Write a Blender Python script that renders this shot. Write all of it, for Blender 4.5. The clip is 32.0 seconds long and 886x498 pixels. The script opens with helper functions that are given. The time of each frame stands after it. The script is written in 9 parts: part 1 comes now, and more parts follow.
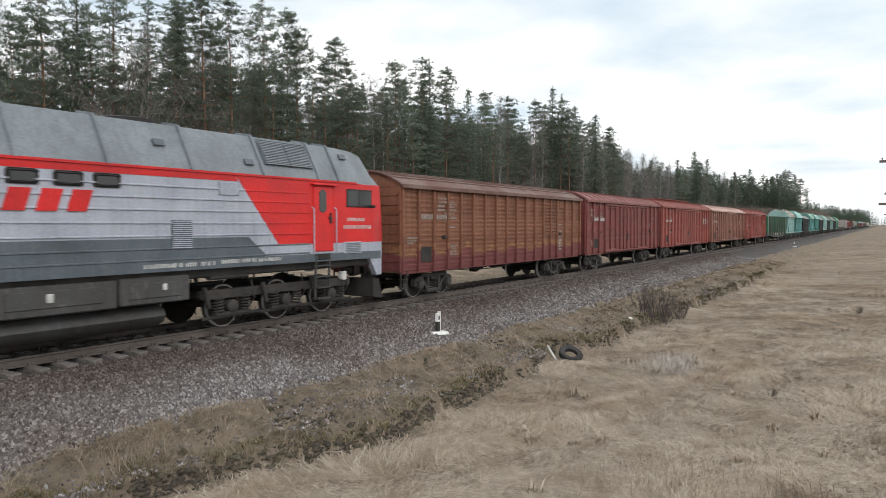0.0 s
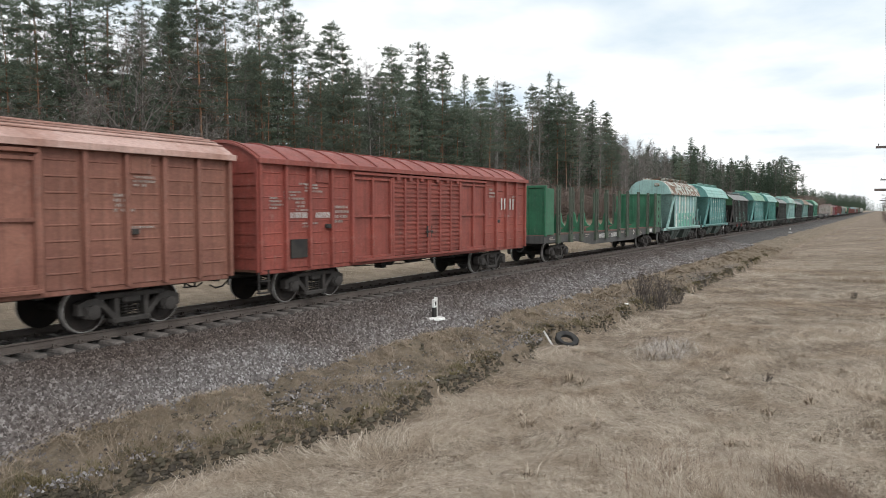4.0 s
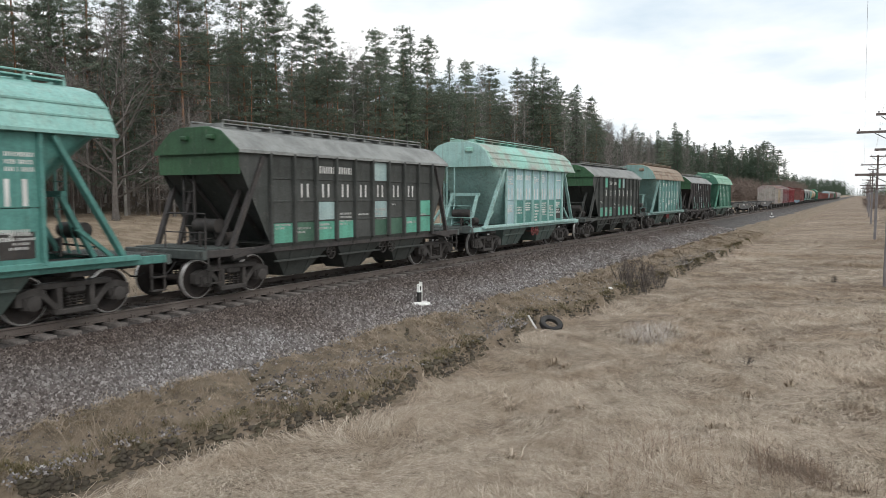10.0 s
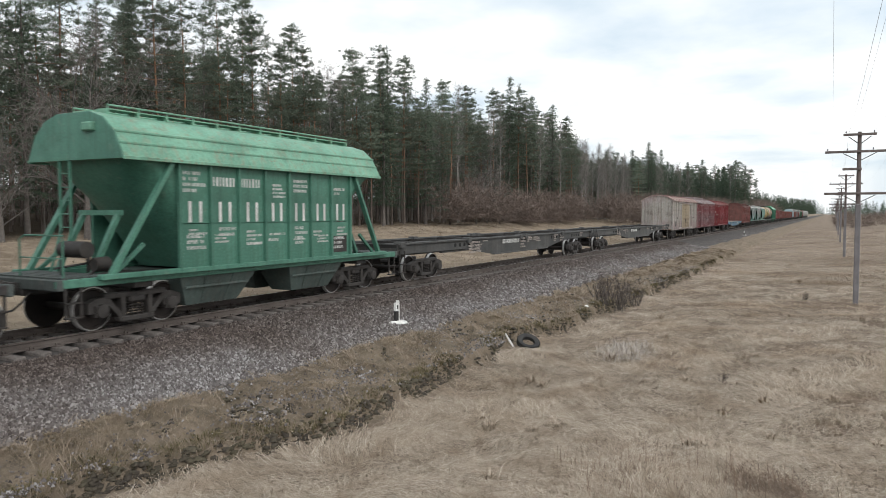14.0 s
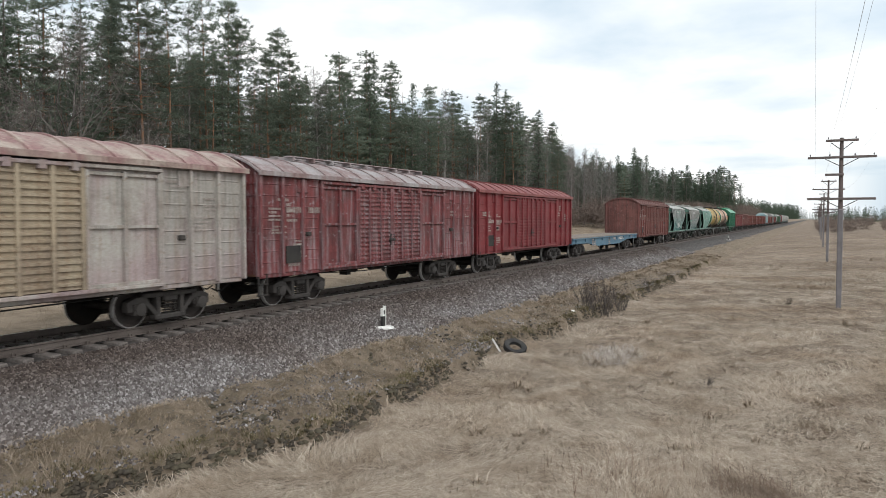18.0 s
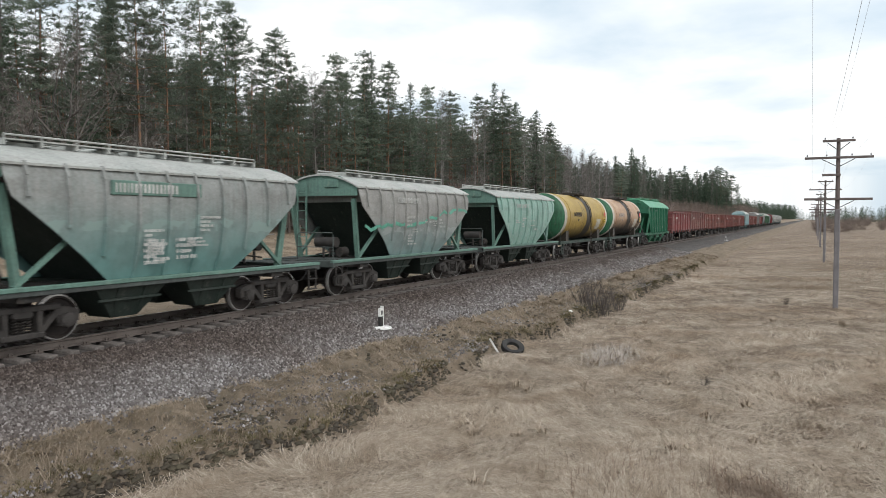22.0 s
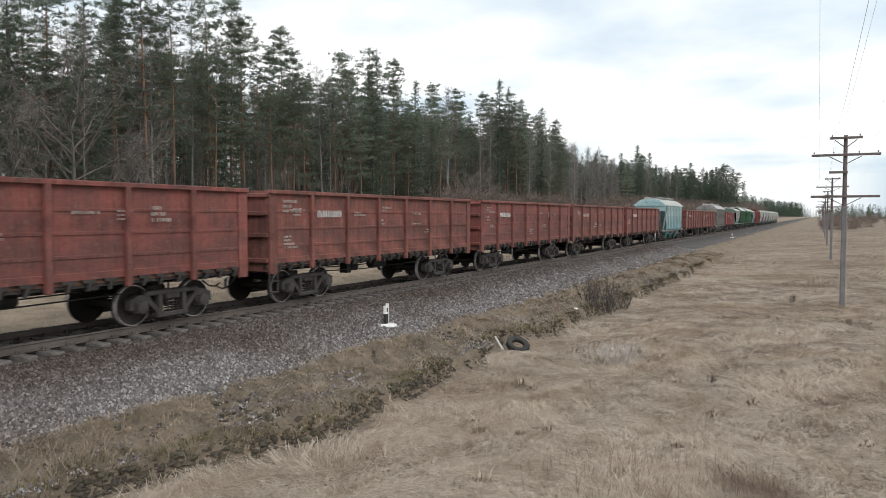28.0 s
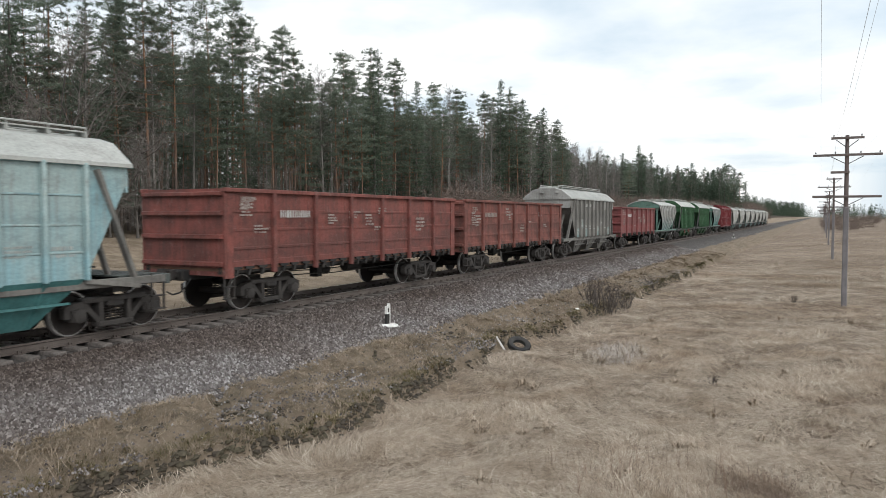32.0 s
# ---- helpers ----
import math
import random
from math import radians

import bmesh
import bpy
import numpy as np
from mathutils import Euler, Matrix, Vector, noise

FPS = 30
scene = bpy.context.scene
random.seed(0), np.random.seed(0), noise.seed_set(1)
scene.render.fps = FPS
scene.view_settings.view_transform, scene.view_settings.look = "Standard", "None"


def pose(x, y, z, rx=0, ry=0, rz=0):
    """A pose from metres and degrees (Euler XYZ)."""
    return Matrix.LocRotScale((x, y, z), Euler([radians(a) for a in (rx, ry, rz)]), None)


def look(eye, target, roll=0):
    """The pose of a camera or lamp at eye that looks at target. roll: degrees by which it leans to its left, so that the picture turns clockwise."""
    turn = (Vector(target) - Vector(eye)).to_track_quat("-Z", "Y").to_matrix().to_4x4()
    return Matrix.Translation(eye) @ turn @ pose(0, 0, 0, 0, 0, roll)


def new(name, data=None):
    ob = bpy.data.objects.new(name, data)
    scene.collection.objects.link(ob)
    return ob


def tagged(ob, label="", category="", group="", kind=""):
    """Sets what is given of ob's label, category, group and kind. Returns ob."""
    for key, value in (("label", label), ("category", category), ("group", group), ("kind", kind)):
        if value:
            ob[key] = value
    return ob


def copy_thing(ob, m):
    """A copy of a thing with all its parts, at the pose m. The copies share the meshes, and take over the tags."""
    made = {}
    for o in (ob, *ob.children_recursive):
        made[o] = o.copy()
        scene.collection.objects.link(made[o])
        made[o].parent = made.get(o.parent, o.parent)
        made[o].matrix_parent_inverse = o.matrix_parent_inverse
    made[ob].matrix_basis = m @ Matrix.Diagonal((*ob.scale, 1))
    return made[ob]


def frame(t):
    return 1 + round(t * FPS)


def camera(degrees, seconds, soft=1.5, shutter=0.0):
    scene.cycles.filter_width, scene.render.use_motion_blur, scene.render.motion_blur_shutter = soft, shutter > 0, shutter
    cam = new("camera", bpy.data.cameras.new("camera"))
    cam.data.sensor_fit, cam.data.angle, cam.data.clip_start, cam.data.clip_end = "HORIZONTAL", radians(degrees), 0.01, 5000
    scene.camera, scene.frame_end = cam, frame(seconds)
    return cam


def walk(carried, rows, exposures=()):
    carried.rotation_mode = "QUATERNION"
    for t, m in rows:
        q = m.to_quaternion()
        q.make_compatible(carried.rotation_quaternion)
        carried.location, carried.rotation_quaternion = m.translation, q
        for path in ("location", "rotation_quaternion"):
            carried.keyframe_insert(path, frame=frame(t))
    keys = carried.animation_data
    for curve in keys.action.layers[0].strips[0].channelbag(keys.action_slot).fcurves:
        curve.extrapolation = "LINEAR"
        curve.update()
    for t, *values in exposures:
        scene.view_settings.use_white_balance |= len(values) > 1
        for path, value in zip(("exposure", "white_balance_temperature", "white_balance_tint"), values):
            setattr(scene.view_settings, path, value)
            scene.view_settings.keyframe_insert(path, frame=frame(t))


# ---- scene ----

# The track runs along x; its centre line is y = D and the rail tops are z = 0.
D, EYE = 14.81, 2.53
cam = camera(63.0, 32.0, soft=0.85, shutter=0.12)
LOOK = [
    (0, 31.43, -1.96), (0.5, 31.36, -1.96), (1, 31.25, -1.98), (1.5, 31.16, -2.03), (2, 31.13, -2.13), (2.5, 31.15, -2.30),
    (3, 31.18, -2.55), (3.5, 31.21, -2.77), (5.5, 30.77, -4.02), (6, 30.70, -4.11), (6.5, 30.60, -4.21), (7, 30.51, -4.30),
    (7.5, 30.41, -4.37), (8, 30.32, -4.41), (8.5, 30.23, -4.39), (9, 30.14, -4.34), (9.5, 30.03, -4.31), (10, 29.95, -4.28),
    (10.5, 29.88, -4.18), (11, 29.81, -3.95), (11.5, 29.71, -3.67), (12, 29.54, -3.42), (12.5, 29.20, -3.21), (13, 28.76, -3.06),
    (13.5, 28.39, -2.93), (14, 28.13, -2.81), (14.5, 27.97, -2.73), (16.5, 27.34, -2.53), (17, 27.26, -2.52), (17.5, 27.16, -2.47),
    (18, 27.08, -2.41), (18.5, 27.03, -2.37), (19, 27.05, -2.34), (19.5, 27.07, -2.33), (20, 27.05, -2.34), (20.5, 27.02, -2.37),
    (21, 26.99, -2.39), (21.5, 26.93, -2.39), (22, 26.89, -2.39), (22.5, 26.84, -2.43), (23, 26.81, -2.47), (23.5, 26.81, -2.45),
    (24, 26.86, -2.44), (24.5, 26.93, -2.46), (25, 27.01, -2.48), (25.5, 27.05, -2.49), (27.5, 27.31, -2.60), (28, 27.31, -2.59),
    (28.5, 27.32, -2.59), (29, 27.33, -2.61), (29.5, 27.33, -2.62), (30, 27.33, -2.61), (30.5, 27.34, -2.60), (31, 27.34, -2.59),
    (31.5, 27.37, -2.58), (32, 27.41, -2.58),
]

def aim(yaw, pitch):
    a, b = radians(yaw), radians(pitch)
    way = Vector((math.cos(a) * math.cos(b), math.sin(a) * math.cos(b), math.sin(b)))
    return look((0, 0, EYE), Vector((0, 0, EYE)) + way * 10)


walk(cam, [(t, aim(a, b)) for t, a, b in LOOK])

# How far the train has rolled (metres along x) at each second.
ROLLED = [(0, 359.58), (1, 341.05), (2, 322.58), (4, 285.90), (6, 249.61), (8, 213.64), (10, 177.84), (13, 124.34),
          (16, 70.95), (20, 0.0), (24, -70.94), (28, -142.75), (32, -215.80)]


# ---------------------------------------------------------------- sky and sun
def sky():
    w = bpy.data.worlds.new("overcast_sky")
    scene.world, w.use_nodes = w, True
    nt = w.node_tree
    n, l = nt.nodes, nt.links
    n.clear()
    air = n.new("ShaderNodeTexSky")
    air.sky_type, air.sun_disc = "NISHITA", False
    air.sun_elevation, air.sun_rotation = radians(38), radians(150)
    air.air_density, air.dust_density = 1.0, 3.0
    dim = n.new("ShaderNodeMix"); dim.data_type = "RGBA"; dim.blend_type = "MULTIPLY"
    dim.inputs[0].default_value = 1.0
    dim.inputs[7].default_value = (0.10, 0.10, 0.10, 1)
    l.new(air.outputs[0], dim.inputs[6])
    co = n.new("ShaderNodeTexCoord")
    sep = n.new("ShaderNodeSeparateXYZ"); l.new(co.outputs["Generated"], sep.inputs[0])
    up = n.new("ShaderNodeMath"); up.operation = "MAXIMUM"; up.inputs[1].default_value = 0.05
    l.new(sep.outputs[2], up.inputs[0])
    soft = n.new("ShaderNodeMath"); soft.operation = "ADD"; soft.inputs[1].default_value = 0.12
    l.new(up.outputs[0], soft.inputs[0])
    dx = n.new("ShaderNodeMath"); dx.operation = "DIVIDE"; l.new(sep.outputs[0], dx.inputs[0]); l.new(soft.outputs[0], dx.inputs[1])
    dy = n.new("ShaderNodeMath"); dy.operation = "DIVIDE"; l.new(sep.outputs[1], dy.inputs[0]); l.new(soft.outputs[0], dy.inputs[1])
    flat = n.new("ShaderNodeCombineXYZ"); l.new(dx.outputs[0], flat.inputs[0]); l.new(dy.outputs[0], flat.inputs[1])
    clouds = n.new("ShaderNodeTexNoise")
    clouds.inputs["Scale"].default_value, clouds.inputs["Detail"].default_value = 0.85, 7.0
    clouds.inputs["Roughness"].default_value = 0.5
    l.new(flat.outputs[0], clouds.inputs["Vector"])
    ramp = n.new("ShaderNodeValToRGB")
    e = ramp.color_ramp.elements
    e[0].position, e[0].color = 0.34, (0.50, 0.60, 0.68, 1)
    e[1].position, e[1].color = 0.60, (0.98, 0.98, 0.97, 1)
    k = e.new(0.46); k.color = (0.70, 0.75, 0.78, 1)
    l.new(clouds.outputs[0], ramp.inputs[0])
    mix = n.new("ShaderNodeMix"); mix.data_type = "RGBA"
    mix.inputs[0].default_value = 0.88
    l.new(dim.outputs[2], mix.inputs[6]); l.new(ramp.outputs[0], mix.inputs[7])
    bg = n.new("ShaderNodeBackground"); bg.inputs[1].default_value = 1.0
    out = n.new("ShaderNodeOutputWorld")
    l.new(mix.outputs[2], bg.inputs[0]); l.new(bg.outputs[0], out.inputs[0])


sky()
sun = new("sun", bpy.data.lights.new("sun", "SUN"))
sun.data.energy, sun.data.angle, sun.data.color = 1.0, radians(25), (1.0, 0.975, 0.95)
sun.matrix_world = look((0, 0, 60), (50, 58, 0))
scene.view_settings.exposure = 0.5


# ---------------------------------------------------------------- mesh tools
class Geo:
    """Collects vertices and faces for one mesh."""

    def __init__(self):
        self.v, self.f = [], []

    def add(self, verts, faces):
        k = len(self.v)
        self.v += [tuple(p) for p in verts]
        self.f += [tuple(i + k for i in f) for f in faces]
        return self

    def box(self, x0, x1, y0, y1, z0, z1):
        return self.add([(x0, y0, z0), (x1, y0, z0), (x1, y1, z0), (x0, y1, z0), (x0, y0, z1), (x1, y0, z1), (x1, y1, z1), (x0, y1, z1)],
                        [(0, 3, 2, 1), (4, 5, 6, 7), (0, 1, 5, 4), (1, 2, 6, 5), (2, 3, 7, 6), (3, 0, 4, 7)])

    def cham(self, x0, x1, y0, y1, z0, z1, c=0.03):
        """A box whose four long edges (along x) and end edges are chamfered."""
        rings = []
        for x, s in ((x0, c), (x0 + c, 0), (x1 - c, 0), (x1, c)):
            a, b, e, g = y0 + s, y1 - s, z0 + s, z1 - s
            d = c * 0.7
            rings.append([(x, a + d, e), (x, b - d, e), (x, b, e + d), (x, b, g - d), (x, b - d, g), (x, a + d, g), (x, a, g - d), (x, a, e + d)])
        return self.loft(rings)

    def loft(self, rings, caps=True, closed=True):
        n, k = len(rings[0]), len(self.v)
        for r in rings:
            self.v += [tuple(p) for p in r]
        for i in range(len(rings) - 1):
            for j in range(n if closed else n - 1):
                a, b = k + i * n + j, k + i * n + (j + 1) % n
                self.f.append((a, b, b + n, a + n))
        if caps and closed:
            self.f.append(tuple(range(k + n - 1, k - 1, -1)))
            self.f.append(tuple(k + (len(rings) - 1) * n + j for j in range(n)))
        return self

    def beam(self, p, q, w, h, up=(0, 0, 1)):
        p, q = Vector(p), Vector(q)
        d = (q - p).normalized()
        s = d.cross(Vector(up))
        s = s.normalized() if s.length > 1e-4 else Vector((0, 1, 0))
        u = s.cross(d)
        ring = lambda c: [c + s * a * w / 2 + u * b * h / 2 for a, b in ((-1, -1), (1, -1), (1, 1), (-1, 1))]
        return self.loft([ring(p), ring(q)])

    def tube(self, pts, r, seg=6):
        pts = [Vector(p) for p in pts]
        rs = r if isinstance(r, (list, tuple)) else [r] * len(pts)
        rings = []
        for i, p in enumerate(pts):
            d = (pts[min(i + 1, len(pts) - 1)] - pts[max(i - 1, 0)]).normalized()
            s = d.cross(Vector((0.13, 0.31, 0.94)))
            s = s.normalized() if s.length > 1e-3 else d.cross(Vector((1, 0, 0))).normalized()
            u = s.cross(d)
            rings.append([p + (s * math.cos(a) + u * math.sin(a)) * rs[i] for a in (2 * math.pi * j / seg for j in range(seg))])
        return self.loft(rings)

    def prism(self, poly, y0, y1):
        """A polygon of (x, z) drawn out from y0 to y1."""
        return self.loft([[(x, y0, z) for x, z in poly], [(x, y1, z) for x, z in poly]])

    def lathe(self, profile, seg=20, axis="y", caps=True):
        """Rings of (place along the axis, radius)."""
        rings = []
        for a, r in profile:
            ring = []
            for j in range(seg):
                t = 2 * math.pi * j / seg
                c, s = r * math.cos(t), r * math.sin(t)
                ring.append((c, a, s) if axis == "y" else (a, c, s) if axis == "x" else (c, s, a))
            rings.append(ring)
        return self.loft(rings, caps)

    def mesh(self, name, material, smooth=0):
        me = bpy.data.meshes.new(name)
        me.from_pydata(self.v, [], self.f)
        me.materials.append(material)
        if smooth:
            me.polygons.foreach_set("use_smooth", [True] * len(me.polygons))
            me.set_sharp_from_angle(angle=radians(smooth))
        me.update()
        return me


MESHES = {}


def part(name, geo, material, parent, label="", at=None, smooth=0, key=None, turn=0):
    """One mesh object under a thing or a part. geo: a Geo, or a function that makes one; key: the mesh is shared under it."""
    k = (key, material.name) if key else None
    if k and k in MESHES:
        me = MESHES[k]
    else:
        me = (geo() if callable(geo) else geo).mesh(name, material, smooth)
        if k:
            MESHES[k] = me
    o = new(name, me)
    o.parent = parent
    if at:
        o.location = at
    if turn:
        o.rotation_euler = (0, 0, radians(turn))
    if label:
        tagged(o, label)
    if name in ("small_stencil", "number_stencil"):
        tagged(o, kind="stuff")
    return o


def thing(name, label, category, group="", kind="", at=None):
    o = tagged(new(name), label, category, group, kind)
    o.empty_display_size = 0.2
    if at:
        o.location = at
    return o


# ---------------------------------------------------------------- materials
def base_material(name):
    m = bpy.data.materials.new(name)
    m.use_nodes = True
    nt = m.node_tree
    return m, nt.nodes, nt.links, nt.nodes["Principled BSDF"]


def noise_node(n, l, co, scale, detail=5, rough=0.55, stretch=None, shift=(0, 0, 0)):
    src = co
    if stretch or any(shift):
        mp = n.new("ShaderNodeMapping")
        mp.inputs["Scale"].default_value = stretch or (1, 1, 1)
        mp.inputs["Location"].default_value = shift
        l.new(co, mp.inputs[0])
        src = mp.outputs[0]
    t = n.new("ShaderNodeTexNoise")
    t.inputs["Scale"].default_value, t.inputs["Detail"].default_value, t.inputs["Roughness"].default_value = scale, detail, rough
    l.new(src, t.inputs["Vector"])
    return t.outputs[0]


def fade(n, l, value, lo, hi, top=1.0):
    r = n.new("ShaderNodeMapRange")
    r.inputs[1].default_value, r.inputs[2].default_value, r.inputs[4].default_value = lo, hi, top
    l.new(value, r.inputs[0])
    return r.outputs[0]


def blend(n, l, factor, a, b, mode="MIX"):
    x = n.new("ShaderNodeMix")
    x.data_type, x.blend_type = "RGBA", mode
    if isinstance(factor, float):
        x.inputs[0].default_value = factor
    else:
        l.new(factor, x.inputs[0])
    for socket, c in ((6, a), (7, b)):
        if isinstance(c, tuple):
            x.inputs[socket].default_value = (*c, 1)
        else:
            l.new(c, x.inputs[socket])
    return x.outputs[2]


def surface(name, main, second, third=None, scale=1.5, streak=0.0, spots=0.0, rough=0.7, metal=0.0, bump=0.15, fine=30.0, vary=0.12,
            lo=0.4, hi=0.62, coords="Object", spot_scale=6.0, shift=0.0, grime=0.0):
    """Two colours in large patches, a third in streaks that run down and in spots, with fine grain and relief."""
    m, n, l, p = base_material(name)
    tc = n.new("ShaderNodeTexCoord").outputs[coords]
    sh = (shift * 3.1, shift * 1.7, shift * 0.9)
    col = blend(n, l, fade(n, l, noise_node(n, l, tc, scale, 6, shift=sh), lo, hi), main, second)
    if third and streak:
        col = blend(n, l, fade(n, l, noise_node(n, l, tc, 1.6, 5, 0.6, (4.5, 4.5, 0.35), sh), 0.48, 0.78, streak), col, third)
    if third and spots:
        col = blend(n, l, fade(n, l, noise_node(n, l, tc, spot_scale, 8, 0.65, shift=sh), 0.60, 0.68, spots), col, third)
    if grime:                                      # thin drips, broad smudges and dust
        col = blend(n, l, fade(n, l, noise_node(n, l, tc, 2.4, 6, 0.65, (6.0, 6.0, 0.22), (shift, 2.0, shift)), 0.50, 0.72, grime), col, (0.40, 0.36, 0.34), "MULTIPLY")
        col = blend(n, l, fade(n, l, noise_node(n, l, tc, 1.1, 8, 0.7, (0.8, 0.8, 1.6), (1.0 + shift, 0, 3.0)), 0.50, 0.68, grime), col, (0.48, 0.44, 0.42), "MULTIPLY")
        col = blend(n, l, fade(n, l, noise_node(n, l, tc, 4.0, 8, 0.7, (1.5, 1.5, 0.8), (shift, 4.0, 0)), 0.58, 0.74, grime * 0.6), col, (0.36, 0.32, 0.28))
    grain = noise_node(n, l, tc, fine, 4, 0.6)
    g = fade(n, l, grain, 0.2, 0.8, 1.0)
    lo_hi = n.new("ShaderNodeMapRange")
    lo_hi.inputs[3].default_value, lo_hi.inputs[4].default_value = 1 - vary * 1.6, 1 + vary * 1.2
    l.new(g, lo_hi.inputs[0])
    info = n.new("ShaderNodeObjectInfo")
    each = n.new("ShaderNodeMapRange")
    each.inputs[3].default_value, each.inputs[4].default_value = 1 - vary * 0.6, 1 + vary * 0.6
    l.new(info.outputs["Random"], each.inputs[0])
    both = n.new("ShaderNodeMath"); both.operation = "MULTIPLY"
    l.new(lo_hi.outputs[0], both.inputs[0]); l.new(each.outputs[0], both.inputs[1])
    hsv = n.new("ShaderNodeHueSaturation")
    l.new(both.outputs[0], hsv.inputs["Value"]); l.new(col, hsv.inputs["Color"])
    l.new(hsv.outputs[0], p.inputs["Base Color"])
    p.inputs["Metallic"].default_value = metal
    ro = n.new("ShaderNodeMapRange")
    ro.inputs[3].default_value, ro.inputs[4].default_value = max(0.05, rough - 0.12), min(1.0, rough + 0.12)
    l.new(noise_node(n, l, tc, scale * 3, 4, shift=sh), ro.inputs[0]); l.new(ro.outputs[0], p.inputs["Roughness"])
    p.inputs["Specular IOR Level"].default_value = 0.3
    if bump:
        b = n.new("ShaderNodeBump")
        b.inputs["Strength"].default_value, b.inputs["Distance"].default_value = bump, 0.02
        l.new(grain, b.inputs["Height"]); l.new(b.outputs[0], p.inputs["Normal"])
    return m


def paint(name, main, second, rust=(0.10, 0.04, 0.02), streak=0.35, spots=0.35, rough=0.55, shift=0.0, scale=0.9, grime=0.42):
    return surface(name, main, second, rust, scale, streak, spots, rough, 0.0, 0.15, 20.0, 0.16, shift=shift, grime=grime)


IRON = surface("grimy_iron", (0.052, 0.048, 0.045), (0.032, 0.030, 0.029), (0.09, 0.06, 0.045), 3, 0.3, 0.5, 0.65, 0.2, 0.3)
BLACK = surface("black_underframe", (0.022, 0.022, 0.022), (0.04, 0.037, 0.034), (0.06, 0.045, 0.035), 2, 0.3, 0.4, 0.75, 0.0, 0.2)
CAST = surface("dusty_cast_steel", (0.058, 0.053, 0.050), (0.038, 0.035, 0.033), (0.12, 0.11, 0.10), 3, 0.3, 0.35, 0.7, 0.2, 0.3)
TREAD = surface("polished_wheel_rim", (0.48, 0.47, 0.46), (0.36, 0.35, 0.34), (0.14, 0.12, 0.10), 4, 0.1, 0.2, 0.35, 0.45, 0.05)
WHEEL = surface("rusty_wheel_disc", (0.024, 0.021, 0.020), (0.036, 0.029, 0.026), (0.02, 0.018, 0.016), 3, 0.2, 0.4, 0.75, 0.1, 0.2)
WHITE = surface("weathered_white_marking", (0.62, 0.62, 0.60), (0.46, 0.46, 0.44), (0.3, 0.28, 0.25), 3, 0.3, 0.4, 0.7, 0, 0.05)
FAINT = surface("faded_white_marking", (0.40, 0.36, 0.33), (0.28, 0.24, 0.22), (0.2, 0.15, 0.12), 5, 0.3, 0.5, 0.7, 0, 0.05)
DIM = surface("dulled_white_marking", (0.46, 0.47, 0.45), (0.36, 0.37, 0.355), (0.25, 0.25, 0.23), 3, 0.3, 0.4, 0.7, 0, 0.05)
RUST = surface("brown_rusty_steel", (0.17, 0.09, 0.06), (0.11, 0.06, 0.045), (0.22, 0.12, 0.07), 2.5, 0.3, 0.5, 0.85, 0, 0.3)
GREY_ROOF = surface("grey_roof_paint", (0.22, 0.23, 0.22), (0.15, 0.155, 0.15), (0.09, 0.07, 0.06), 1.5, 0.3, 0.3, 0.6, 0, 0.1)
WOOD = surface("weathered_planks", (0.25, 0.22, 0.19), (0.16, 0.13, 0.11), (0.08, 0.06, 0.05), 4, 0.3, 0.5, 0.85, 0, 0.5)


def two_tone(name, upper, lower, level, accent, rust, soft=0.16):
    """Weathered paint in two colours, the upper peeling off at an uneven level, with patches of an older coat along it."""
    m = paint(name, upper, tuple(c * 0.8 for c in upper), rust, 0.4, 0.3, 0.65, 1.0, 0.9, 0.45)
    nt = m.node_tree
    n, l = nt.nodes, nt.links
    p = n["Principled BSDF"]
    old = p.inputs["Base Color"].links[0].from_socket
    tc = n.new("ShaderNodeTexCoord").outputs["Object"]
    info = n.new("ShaderNodeObjectInfo")
    sep = n.new("ShaderNodeSeparateXYZ"); l.new(tc, sep.inputs[0])
    edge = n.new("ShaderNodeMath"); edge.operation = "MULTIPLY_ADD"; edge.inputs[1].default_value = 0.7
    l.new(noise_node(n, l, tc, 1.2, 5), edge.inputs[0]); l.new(sep.outputs[2], edge.inputs[2])
    lift = n.new("ShaderNodeMath"); lift.operation = "MULTIPLY_ADD"; lift.inputs[1].default_value = 0.35
    l.new(info.outputs["Random"], lift.inputs[0]); l.new(edge.outputs[0], lift.inputs[2])
    col = blend(n, l, fade(n, l, lift.outputs[0], level + 0.50 - soft / 2, level + 0.50 + soft / 2), blend(n, l, fade(n, l, noise_node(n, l, tc, 1.8, 6), 0.4, 0.62), lower, tuple(c * 0.75 for c in lower)), old)
    band = n.new("ShaderNodeMath"); band.operation = "COMPARE"; band.inputs[1].default_value, band.inputs[2].default_value = level + 0.62, 0.13
    l.new(lift.outputs[0], band.inputs[0])
    spot = n.new("ShaderNodeMath"); spot.operation = "MULTIPLY"
    l.new(band.outputs[0], spot.inputs[0]); l.new(fade(n, l, noise_node(n, l, tc, 2.0, 5, shift=(2, 0, 1)), 0.46, 0.52, 0.9), spot.inputs[1])
    col = blend(n, l, spot.outputs[0], col, accent)
    l.new(col, p.inputs["Base Color"])
    return m


